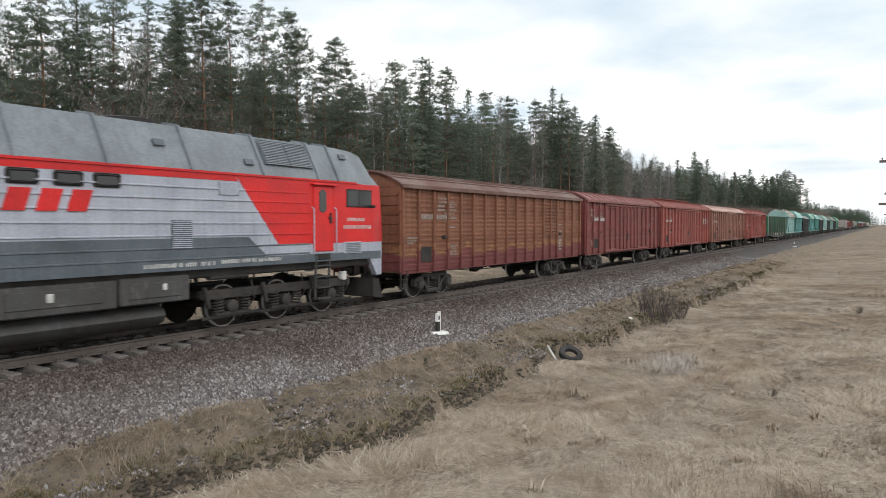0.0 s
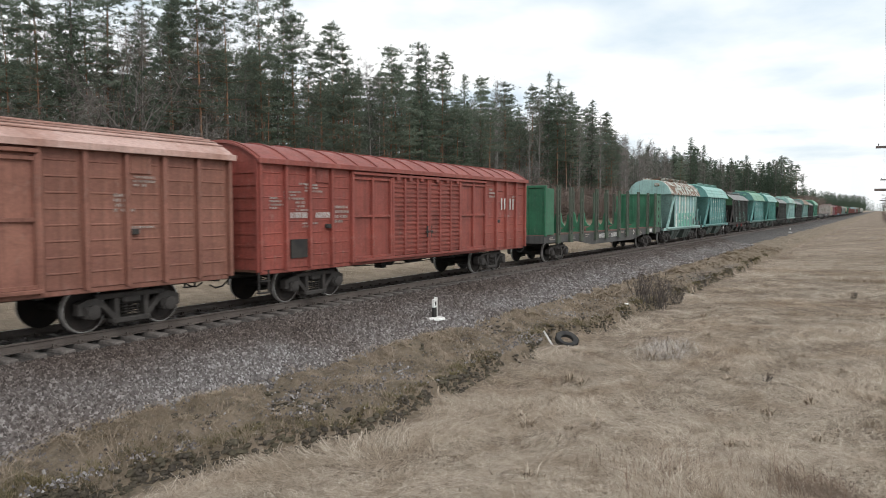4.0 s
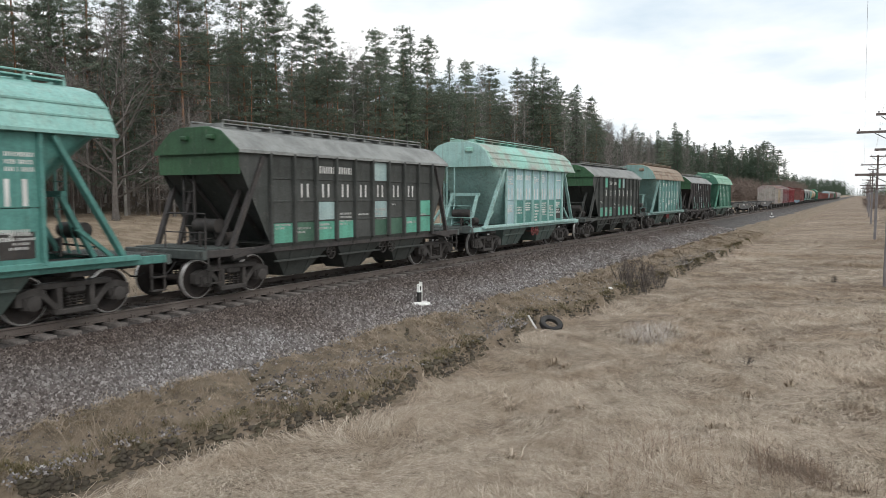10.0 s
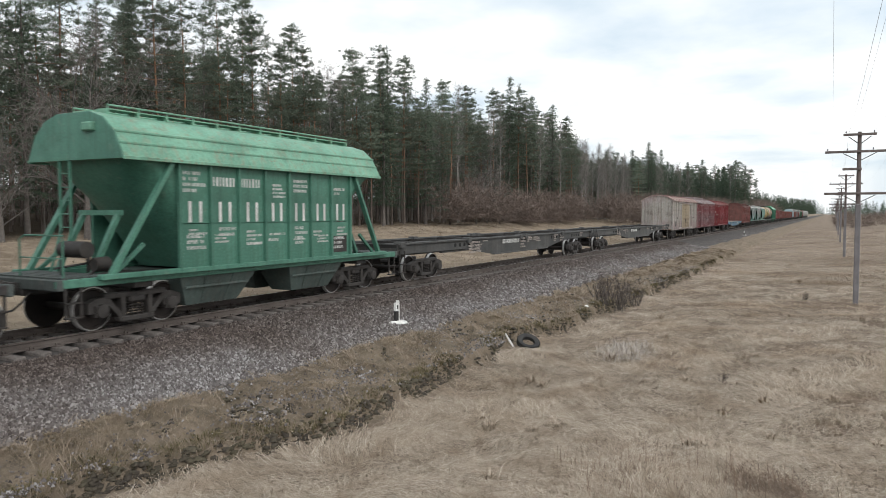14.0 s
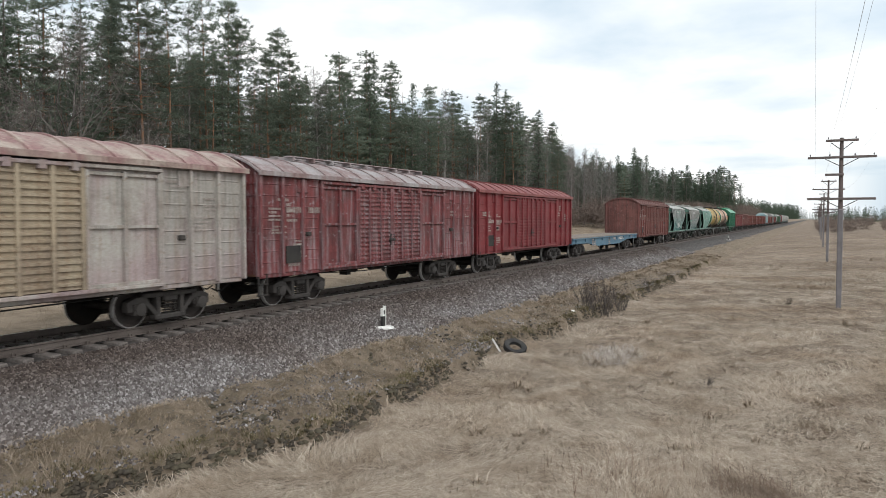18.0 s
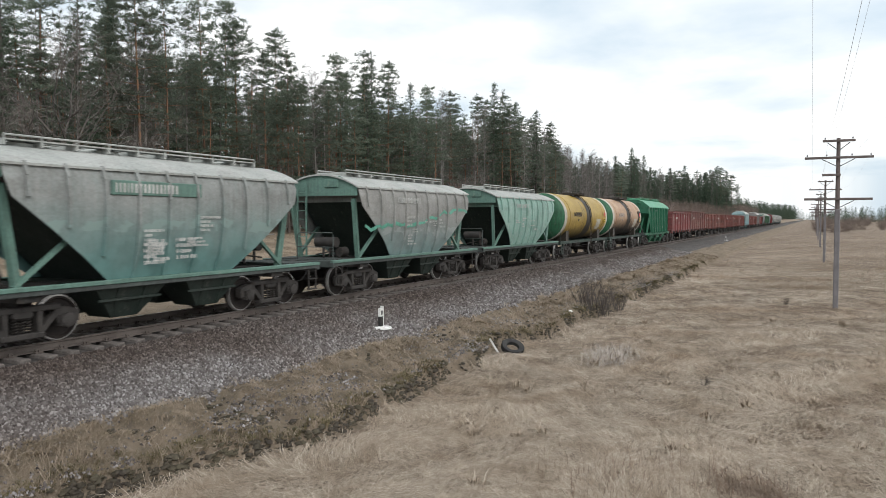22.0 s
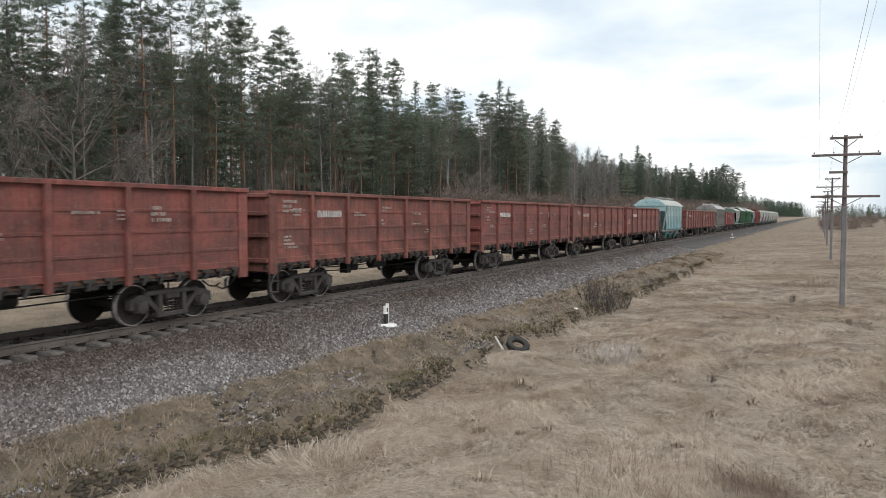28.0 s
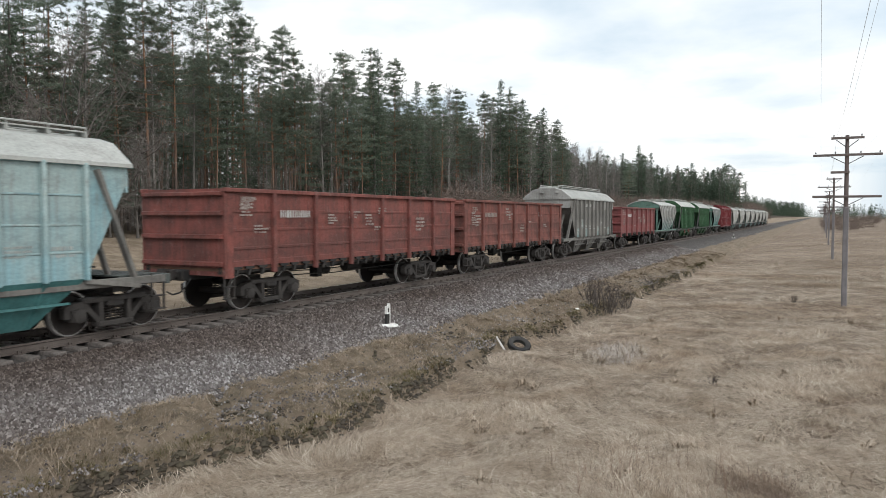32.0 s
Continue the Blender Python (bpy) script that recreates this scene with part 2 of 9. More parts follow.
def ground_material():
    """Last year's grass: straw, grey-brown thatch and reddish patches, with fibres and tussocks."""
    m, n, l, p = base_material("dry_grass_ground")
    tc = n.new("ShaderNodeTexCoord").outputs["Object"]
    straw, thatch, red, dirt = (0.44, 0.36, 0.28), (0.31, 0.245, 0.185), (0.235, 0.175, 0.135), (0.13, 0.102, 0.08)
    col = blend(n, l, fade(n, l, noise_node(n, l, tc, 0.9, 8, 0.65), 0.38, 0.62), thatch, straw)
    col = blend(n, l, fade(n, l, noise_node(n, l, tc, 0.16, 6, 0.6), 0.50, 0.66, 0.7), col, red)
    col = blend(n, l, fade(n, l, noise_node(n, l, tc, 0.75, 6, 0.6, shift=(5, 5, 0)), 0.50, 0.66, 0.6), col, red)
    fibre = noise_node(n, l, tc, 7.0, 8, 0.75, (1.0, 3.5, 1.0))
    col = blend(n, l, fade(n, l, fibre, 0.40, 0.62, 0.9), dirt, col)
    # mossy bank beside the track
    sep = n.new("ShaderNodeSeparateXYZ"); l.new(tc, sep.inputs[0])
    wob = n.new("ShaderNodeMath"); wob.operation = "MULTIPLY_ADD"; wob.inputs[1].default_value = 1.6
    l.new(noise_node(n, l, tc, 0.5, 5), wob.inputs[0]); l.new(sep.outputs[1], wob.inputs[2])
    bank = fade(n, l, wob.outputs[0], 7.9, 8.5, 1.0)
    moss = blend(n, l, fade(n, l, noise_node(n, l, tc, 1.3, 8, 0.7), 0.42, 0.62), (0.25, 0.20, 0.15), (0.165, 0.135, 0.10))
    moss = blend(n, l, fade(n, l, noise_node(n, l, tc, 3.5, 9, 0.75), 0.50, 0.62, 0.6), moss, (0.085, 0.070, 0.056))
    moss = blend(n, l, fade(n, l, noise_node(n, l, tc, 14.0, 6, 0.7), 0.58, 0.66, 0.6), moss, (0.30, 0.275, 0.25))
    col = blend(n, l, bank, col, moss)
    far = fade(n, l, wob.outputs[0], 20.0, 23.0, 1.0)
    hay = blend(n, l, fade(n, l, noise_node(n, l, tc, 0.7, 8, 0.7), 0.40, 0.62), (0.19, 0.15, 0.11), (0.33, 0.27, 0.205))
    col = blend(n, l, far, col, hay)
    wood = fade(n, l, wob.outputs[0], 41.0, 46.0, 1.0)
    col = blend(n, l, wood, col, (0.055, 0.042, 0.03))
    l.new(col, p.inputs["Base Color"])
    p.inputs["Roughness"].default_value = 0.95
    p.inputs["Specular IOR Level"].default_value = 0.1
    b = n.new("ShaderNodeBump"); b.inputs["Strength"].default_value, b.inputs["Distance"].default_value = 0.9, 0.08
    l.new(fibre, b.inputs["Height"]); l.new(b.outputs[0], p.inputs["Normal"])
    return m


def island_material(name, colours, rough=0.9, each=0.0, patches=None, thin=0.0, oily=False):
    """Loose pieces (blades, stones, leaves), each of a shade of its own."""
    m, n, l, p = base_material(name)
    geo = n.new("ShaderNodeNewGeometry")
    ramp = n.new("ShaderNodeValToRGB")
    e = ramp.color_ramp.elements
    e[0].color, e[1].color = (*colours[0], 1), (*colours[-1], 1)
    for i, c in enumerate(colours[1:-1], 1):
        k = e.new(i / (len(colours) - 1)); k.color = (*c, 1)
    l.new(geo.outputs["Random Per Island"], ramp.inputs[0])
    col = ramp.outputs[0]
    if patches:                                   # broad patches over the ground, two tints of them
        tc = n.new("ShaderNodeTexCoord").outputs["Object"]
        for tint, size, lo, hi, top, shift in patches:
            col = blend(n, l, fade(n, l, noise_node(n, l, tc, size, 6, 0.6, shift=(shift, shift, 0)), lo, hi, top), col, tint, "MULTIPLY")
    if oily:                                      # brake dust and oil by the rails
        tc = n.new("ShaderNodeTexCoord").outputs["Object"]
        sep = n.new("ShaderNodeSeparateXYZ"); l.new(tc, sep.inputs[0])
        wob = n.new("ShaderNodeMath"); wob.operation = "MULTIPLY_ADD"; wob.inputs[1].default_value = 1.6
        l.new(noise_node(n, l, tc, 0.9, 6), wob.inputs[0]); l.new(sep.outputs[1], wob.inputs[2])
        col = blend(n, l, fade(n, l, wob.outputs[0], 11.6, 13.2, 0.9), col, (0.52, 0.465, 0.43), "MULTIPLY")
        col = blend(n, l, fade(n, l, noise_node(n, l, tc, 0.35, 6, shift=(3, 3, 0)), 0.45, 0.65, 0.8), col, (0.74, 0.68, 0.64), "MULTIPLY")
    if each:
        info = n.new("ShaderNodeObjectInfo")
        r = n.new("ShaderNodeMapRange"); r.inputs[3].default_value, r.inputs[4].default_value = 1 - each, 1 + each
        l.new(info.outputs["Random"], r.inputs[0])
        h = n.new("ShaderNodeHueSaturation"); l.new(r.outputs[0], h.inputs["Value"]); l.new(col, h.inputs["Color"])
        col = h.outputs[0]
    l.new(col, p.inputs["Base Color"])
    p.inputs["Roughness"].default_value = rough
    p.inputs["Specular IOR Level"].default_value = 0.15
    if thin:                                      # light that passes through needles
        soft = n.new("ShaderNodeBsdfTranslucent"); l.new(col, soft.inputs[0])
        both = n.new("ShaderNodeMixShader"); both.inputs[0].default_value = thin
        l.new(p.outputs[0], both.inputs[1]); l.new(soft.outputs[0], both.inputs[2]); l.new(both.outputs[0], n["Material Output"].inputs[0])
    return m


def gravel_material():
    m, n, l, p = base_material("ballast_gravel")
    tc = n.new("ShaderNodeTexCoord").outputs["Object"]
    v = n.new("ShaderNodeTexVoronoi"); v.inputs["Scale"].default_value = 14.0; l.new(tc, v.inputs["Vector"])
    ramp = n.new("ShaderNodeValToRGB")
    e = ramp.color_ramp.elements
    e[0].color, e[1].color = (0.05, 0.045, 0.043, 1), (0.21, 0.198, 0.193, 1)
    k = e.new(0.55); k.color = (0.105, 0.096, 0.092, 1)
    grey = n.new("ShaderNodeSeparateColor"); l.new(v.outputs["Color"], grey.inputs[0]); l.new(grey.outputs[0], ramp.inputs[0])
    col = blend(n, l, fade(n, l, noise_node(n, l, tc, 0.6, 6), 0.45, 0.65, 0.5), ramp.outputs[0], (0.17, 0.13, 0.11))
    sep = n.new("ShaderNodeSeparateXYZ"); l.new(tc, sep.inputs[0])
    wob = n.new("ShaderNodeMath"); wob.operation = "MULTIPLY_ADD"; wob.inputs[1].default_value = 1.2
    l.new(noise_node(n, l, tc, 0.9, 6), wob.inputs[0]); l.new(sep.outputs[1], wob.inputs[2])
    col = blend(n, l, fade(n, l, wob.outputs[0], 11.7, 12.9, 0.75), col, (0.075, 0.065, 0.060))   # brake dust and oil by the rails
    # shade between the stones, painted near-black along the cell edges
    gap = fade(n, l, v.outputs["Distance"], 0.25, 0.6, 0.8)
    col = blend(n, l, gap, col, (0.03, 0.027, 0.025))
    l.new(col, p.inputs["Base Color"]); p.inputs["Roughness"].default_value = 0.9
    b = n.new("ShaderNodeBump"); b.invert = True
    b.inputs["Strength"].default_value, b.inputs["Distance"].default_value = 1.0, 0.04
    l.new(v.outputs["Distance"], b.inputs["Height"]); l.new(b.outputs[0], p.inputs["Normal"])
    return m


def glass_material():
    m, n, l, p = base_material("dark_window_glass")
    p.inputs["Base Color"].default_value = (0.012, 0.014, 0.016, 1)
    p.inputs["Roughness"].default_value = 0.08
    p.inputs["Specular IOR Level"].default_value = 0.6
    return m


def bark_material():
    """Scots pine: grey-brown plates below, thin orange bark higher up."""
    m = surface("pine_bark", (0.125, 0.10, 0.085), (0.085, 0.070, 0.062), (0.05, 0.042, 0.038), 0.5, 0.5, 0.3, 0.95, 0, 0.6, 8.0, 0.25)
    n, l = m.node_tree.nodes, m.node_tree.links
    p = n["Principled BSDF"]
    old = p.inputs["Base Color"].links[0].from_socket
    tc = n.new("ShaderNodeTexCoord").outputs["Object"]
    sep = n.new("ShaderNodeSeparateXYZ"); l.new(tc, sep.inputs[0])
    up = n.new("ShaderNodeMath"); up.operation = "MULTIPLY_ADD"; up.inputs[1].default_value = 5.0
    l.new(noise_node(n, l, tc, 0.6, 4), up.inputs[0]); l.new(sep.outputs[2], up.inputs[2])
    orange = blend(n, l, fade(n, l, noise_node(n, l, tc, 3.0, 5), 0.4, 0.65), (0.26, 0.145, 0.085), (0.16, 0.095, 0.065))
    l.new(blend(n, l, fade(n, l, up.outputs[0], 6.0, 12.0, 0.9), old, orange), p.inputs["Base Color"])
    return m


GROUND, GRAVEL, GLASS = ground_material(), gravel_material(), glass_material()
FIELD_PATCHES = (((0.74, 0.66, 0.58), 0.16, 0.50, 0.66, 0.75, 0.0), ((0.62, 0.55, 0.48), 0.75, 0.50, 0.66, 0.6, 5.0), ((0.50, 0.45, 0.40), 2.2, 0.56, 0.70, 0.6, 9.0))
BLADES = island_material("dry_grass_blades", ((0.15, 0.115, 0.085), (0.44, 0.362, 0.28), (0.70, 0.615, 0.515), (0.26, 0.205, 0.152), (0.56, 0.475, 0.385), (0.35, 0.28, 0.215)), patches=FIELD_PATCHES)
BANK_BLADES = island_material("bank_grass_blades", ((0.12, 0.095, 0.07), (0.33, 0.26, 0.19), (0.17, 0.145, 0.09), (0.46, 0.38, 0.29), (0.24, 0.185, 0.135), (0.38, 0.30, 0.22)), patches=(((0.55, 0.52, 0.42), 0.9, 0.52, 0.66, 0.8, 2.0), ((0.55, 0.48, 0.43), 2.6, 0.54, 0.68, 0.7, 7.0)))
BANK_STRAW = island_material("bank_straw", ((0.27, 0.215, 0.16), (0.40, 0.33, 0.26), (0.20, 0.155, 0.115), (0.33, 0.265, 0.20)))
MOSS_BLADES = island_material("shaded_moss_blades", ((0.07, 0.065, 0.035), (0.12, 0.105, 0.05), (0.18, 0.145, 0.085), (0.09, 0.08, 0.045)))
VERGE_BLADES = island_material("verge_grass_blades", ((0.19, 0.15, 0.105), (0.36, 0.295, 0.22), (0.25, 0.20, 0.14), (0.45, 0.37, 0.29)), patches=FIELD_PATCHES)
# earth and moss, with the bank's undercut shade put into the colour
CLODS = surface("shaded_mossy_earth", (0.060, 0.050, 0.040), (0.085, 0.074, 0.050), (0.04, 0.034, 0.028), 2.5, 0.3, 0.6, 0.95, 0, 0.8, 12.0, 0.3)
FAR_BLADES = island_material("far_grass_blades", ((0.33, 0.265, 0.20), (0.45, 0.375, 0.30), (0.52, 0.45, 0.37), (0.39, 0.315, 0.245)), patches=FIELD_PATCHES[:2])
PALE_BLADES = island_material("bleached_stalks", ((0.42, 0.37, 0.33), (0.62, 0.57, 0.52), (0.32, 0.275, 0.24), (0.52, 0.47, 0.42)))
EARTH_STRAW = island_material("trampled_straw", ((0.13, 0.095, 0.07), (0.24, 0.175, 0.13), (0.10, 0.072, 0.055), (0.34, 0.27, 0.21)))
RED_STEMS = island_material("reddish_weed_stems", ((0.17, 0.11, 0.08), (0.25, 0.17, 0.125), (0.14, 0.095, 0.072)))
STONES = island_material("ballast_stones", ((0.06, 0.053, 0.050), (0.175, 0.160, 0.155), (0.07, 0.060, 0.057), (0.38, 0.366, 0.36), (0.10, 0.088, 0.084), (0.245, 0.23, 0.224)), 0.85, oily=True)
PINE_NEEDLES = island_material("pine_needles", ((0.110, 0.145, 0.112), (0.185, 0.215, 0.162), (0.146, 0.178, 0.138)), 0.8, 0.22, thin=0.5)
SPRUCE_NEEDLES = island_material("spruce_needles", ((0.062, 0.090, 0.068), (0.105, 0.140, 0.096), (0.082, 0.112, 0.080)), 0.8, 0.2, thin=0.45)
TWIGS = island_material("bare_grey_twigs", ((0.11, 0.10, 0.092), (0.20, 0.182, 0.168), (0.15, 0.135, 0.124)), 0.9, 0.2)
BUSH_TWIGS = island_material("dark_bush_twigs", ((0.07, 0.058, 0.052), (0.11, 0.092, 0.08), (0.085, 0.068, 0.06)), 0.9)
BROWN_TWIGS = island_material("bare_brown_twigs", ((0.145, 0.115, 0.10), (0.21, 0.165, 0.14), (0.125, 0.10, 0.088)), 0.9, 0.2)
PINE_BARK = bark_material()
DARK_BARK = surface("grey_bark", (0.15, 0.132, 0.118), (0.105, 0.093, 0.084), (0.06, 0.053, 0.048), 0.8, 0.5, 0.4, 0.95, 0, 0.6, 8.0, 0.25)
PALE_BARK = surface("pale_birch_bark", (0.27, 0.257, 0.235), (0.155, 0.143, 0.132), (0.05, 0.045, 0.04), 0.9, 0.2, 0.8, 0.9, 0, 0.3, 8.0, 0.2)
OAK_BARK = surface("pale_grey_bark", (0.15, 0.135, 0.122), (0.10, 0.09, 0.082), (0.07, 0.062, 0.056), 0.8, 0.5, 0.4, 0.95, 0, 0.6, 8.0, 0.25)
SLEEPER = surface("creosoted_sleeper", (0.13, 0.115, 0.106), (0.19, 0.17, 0.158), (0.07, 0.06, 0.054), 2.5, 0.3, 0.6, 0.9, 0, 0.5, 18.0, 0.25)
RAIL = surface("rail_side_rust", (0.15, 0.128, 0.115), (0.115, 0.096, 0.086), (0.08, 0.066, 0.06), 1.2, 0.1, 0.3, 0.75, 0.3, 0.1)
RAIL_TOP = surface("polished_rail_head", (0.45, 0.44, 0.43), (0.34, 0.33, 0.32), None, 0.6, 0, 0, 0.28, 1.0, 0.0)
POLE_WOOD = surface("tarred_pole_wood", (0.15, 0.12, 0.112), (0.11, 0.09, 0.085), (0.21, 0.19, 0.18), 1.2, 0.6, 0.2, 0.9, 0, 0.4)
CONCRETE = surface("grey_concrete_stub", (0.21, 0.198, 0.205), (0.16, 0.15, 0.155), (0.11, 0.105, 0.105), 2, 0.4, 0.3, 0.9, 0, 0.3)
WIRE = surface("galvanised_wire", (0.36, 0.36, 0.37), (0.42, 0.42, 0.42), None, 2, 0, 0, 0.6, 0.4, 0)
LIME = surface("whitewash", (0.80, 0.80, 0.78), (0.66, 0.65, 0.62), (0.4, 0.38, 0.34), 4, 0.3, 0.3, 0.85, 0, 0.2)
RUBBER = surface("old_tyre_rubber", (0.028, 0.028, 0.029), (0.05, 0.048, 0.046), (0.09, 0.08, 0.07), 4, 0, 0.5, 0.85, 0, 0.3)
VOID = surface("hole_shade_black", (0.012, 0.012, 0.012), (0.02, 0.02, 0.02), None, 2, 0, 0, 0.9, 0, 0)
RED_WHEEL = surface("red_handwheel", (0.22, 0.055, 0.055), (0.15, 0.05, 0.045), (0.08, 0.05, 0.04), 5, 0.2, 0.4, 0.6)
SIGN_RED = surface("hazard_red", (0.60, 0.06, 0.05), (0.50, 0.06, 0.05), None, 3, 0, 0, 0.5, 0, 0)
SIGN_YELLOW = surface("hazard_yellow", (0.68, 0.48, 0.05), (0.58, 0.40, 0.05), None, 3, 0, 0, 0.5, 0, 0)
DECK = surface("brown_deck_boards", (0.16, 0.095, 0.075), (0.10, 0.065, 0.055), (0.06, 0.045, 0.04), 2, 0.2, 0.5, 0.9, 0, 0.4)
LOCO_RED = paint("loco_red", (0.62, 0.022, 0.022), (0.50, 0.022, 0.024), (0.16, 0.05, 0.04), 0.15, 0.06, 0.38, grime=0.08)
LOCO_GREY = paint("loco_light_grey", (0.40, 0.425, 0.49), (0.34, 0.365, 0.43), (0.20, 0.19, 0.18), 0.35, 0.08, 0.42, grime=0.15)
LOCO_DARK = paint("loco_dark_grey", (0.11, 0.135, 0.155), (0.085, 0.105, 0.122), (0.14, 0.13, 0.12), 0.3, 0.15, 0.45)
LOCO_ROOF = paint("loco_roof_grey", (0.195, 0.225, 0.245), (0.155, 0.178, 0.195), (0.09, 0.085, 0.08), 0.35, 0.1, 0.5, grime=0.2)
LOCO_TANK = paint("loco_underfloor_grey", (0.075, 0.075, 0.075), (0.055, 0.054, 0.053), (0.11, 0.095, 0.08), 0.4, 0.3, 0.6)

SOOTY = paint("sooty_wagon_frame", (0.075, 0.090, 0.085), (0.055, 0.062, 0.060), (0.13, 0.14, 0.135), 0.4, 0.3, 0.7, 35.0)
# darker green than the bodies, for the funnels beneath them
UNDER = paint("dull_green_funnels", (0.085, 0.115, 0.105), (0.065, 0.085, 0.078), (0.12, 0.10, 0.085), 0.4, 0.3, 0.7, 36.0)

# ---------------------------------------------------------------- running gear
WHEELS = {-1: [], 1: []}       # the wheelsets ahead of and behind each bogie's centre
WR = 0.4785


def wheelset_geo():
    g = Geo()
    for s in (-1, 1):
        g.lathe([(s * 0.722, 0.16), (s * 0.735, 0.40), (s * 0.722, 0.505), (s * 0.752, 0.505), (s * 0.765, WR), (s * 0.852, WR - 0.006), (s * 0.856, 0.41),
                 (s * 0.815, 0.385), (s * 0.800, 0.20), (s * 0.86, 0.13)], 28)
    g.lathe([(-1.10, 0.075), (-1.10, 0.085), (1.10, 0.085), (1.10, 0.075)], 12)
    return g


def rim_geo():
    return Geo().lathe([(-0.035, WR - 0.03), (-0.035, WR + 0.003), (0.045, WR + 0.001), (0.0575, WR - 0.006), (0.060, WR - 0.014), (0.060, WR - 0.026), (0.045, WR - 0.03), (-0.035, WR - 0.03)], 28, caps=False)


def side_frame_geo():
    g = Geo()
    for s in (-1, 1):
        g.prism([(s * 1.22, 0.40), (s * 1.22, 0.63), (s * 1.02, 0.71), (s * 0.70, 0.74), (s * 0.66, 0.64), (s * 0.72, 0.56), (s * 0.74, 0.40)], -0.10, 0.10)
        g.prism([(s * 1.09, 0.33), (s * 1.09, 0.57), (s * 0.77, 0.57), (s * 0.77, 0.33)], -0.16, 0.14)
        g.lathe([(-0.20, 0.12), (-0.19, 0.15), (0.10, 0.15)], 12)
        for i in range(len(g.v) - 36, len(g.v)):
            x, y, z = g.v[i]
            g.v[i] = (x + s * 0.925, y, z + 0.45)
        g.beam((s * 0.74, 0, 0.64), (s * 0.36, 0, 0.24), 0.18, 0.11)
        g.prism([(s * 0.30, 0.26), (s * 0.30, 0.74), (s * 0.42, 0.74), (s * 0.40, 0.26)], -0.10, 0.10)
    g.cham(-0.82, 0.82, -0.11, 0.11, 0.68, 0.80, 0.03)
    g.cham(-0.46, 0.46, -0.13, 0.13, 0.15, 0.27, 0.03)
    return g


def spring_geo():
    g = Geo()
    pts = [(0.055 * math.cos(a), 0.055 * math.sin(a), 0.27 + 0.30 * a / (2 * math.pi * 5)) for a in (i * math.pi / 4 for i in range(41))]
    g.tube(pts, 0.015, 4)
    return g


def bolster_geo():
    g = Geo().cham(-0.22, 0.22, -1.15, 1.15, 0.56, 0.72, 0.04)
    g.cham(-0.30, 0.30, -0.5, 0.5, 0.70, 0.86, 0.04)
    g.beam((-0.5, -0.72, 0.36), (-0.5, 0.72, 0.36), 0.08, 0.10).beam((0.5, -0.72, 0.36), (0.5, 0.72, 0.36), 0.08, 0.10)
    for x in (-0.43, 0.43):
        for s in (-1, 1):
            g.box(x - 0.05, x + 0.05, s * 0.74, s * 0.86, 0.25, 0.62)
    return g


def bogie(parent, x):
    b = part("bogie", bolster_geo, IRON, parent, at=(x, 0, 0), key="bolster")
    for s in (-1, 1):
        part("side_frame", side_frame_geo, CAST, b, at=(0, s * 1.02, 0), key="side_frame", smooth=35)
        for i in (-0.14, 0, 0.14):
            part("spring", spring_geo, IRON, b, at=(i, s * 1.06, 0), key="spring", smooth=60)
        w = part("wheelset", wheelset_geo, WHEEL, b, at=(s * 0.925, 0, WR), key="wheelset", smooth=35)
        WHEELS[s].append(w)
    return b


def rims(parent, x):
    # polished treads, which look the same however the wheels turn
    for s in (-1, 1):
        for e in (-1, 1):
            part("wheel_tread", rim_geo, TREAD, parent, at=(x + s * 0.925, e * 0.8, WR), key="rim", smooth=35, label="bright worn wheel tread", turn=0 if e > 0 else 180)


def coupler_geo():
    g = Geo().cham(0.0, 0.42, -0.10, 0.10, 0.94, 1.12, 0.03)
    g.prism([(0.36, 0.86), (0.62, 0.88), (0.66, 1.0), (0.62, 1.20), (0.36, 1.18)], -0.17, 0.06)
    g.prism([(0.36, 0.90), (0.54, 0.92), (0.54, 1.14), (0.36, 1.16)], 0.06, 0.2)
    return g


def hose_geo():
    g = Geo()
    pts = [(0.0, 0.38, 0.92), (0.18, 0.38, 0.72), (0.36, 0.36, 0.58), (0.56, 0.33, 0.55), (0.72, 0.30, 0.64)]
    return g.tube(pts, 0.022, 6)


def ends(parent, half, hose=True):
    for s in (-1, 1):
        part("coupler", coupler_geo, IRON, parent, at=(s * (half - 0.12), 0, 0), key="coupler", turn=0 if s > 0 else 180)
        if hose:
            part("brake_hose", hose_geo, BLACK, parent, at=(s * (half - 0.1), 0, 0), key="hose", smooth=60, turn=0 if s > 0 else 180)


def brake_geo():
    g = Geo().lathe([(-0.45, 0.05), (-0.42, 0.16), (0.42, 0.16), (0.45, 0.05)], 14, "x")
    g.v = [(x + 0.4, y - 0.55, z + 0.85) for x, y, z in g.v]
    k = len(g.v)
    g.lathe([(-0.2, 0.13), (0.2, 0.15), (0.24, 0.05)], 12, "x")
    g.v[k:] = [(x - 1.1, y - 0.5, z + 0.80) for x, y, z in g.v[k:]]
    g.box(-1.75, -1.5, -0.75, -0.45, 0.62, 0.98)
    for z, y in ((0.72, -0.9), (0.80, -0.35)):
        g.tube([(-3.4, y, z + 0.08), (-1.0, y, z), (3.4, y, z + 0.06)], 0.018, 5)
    return g


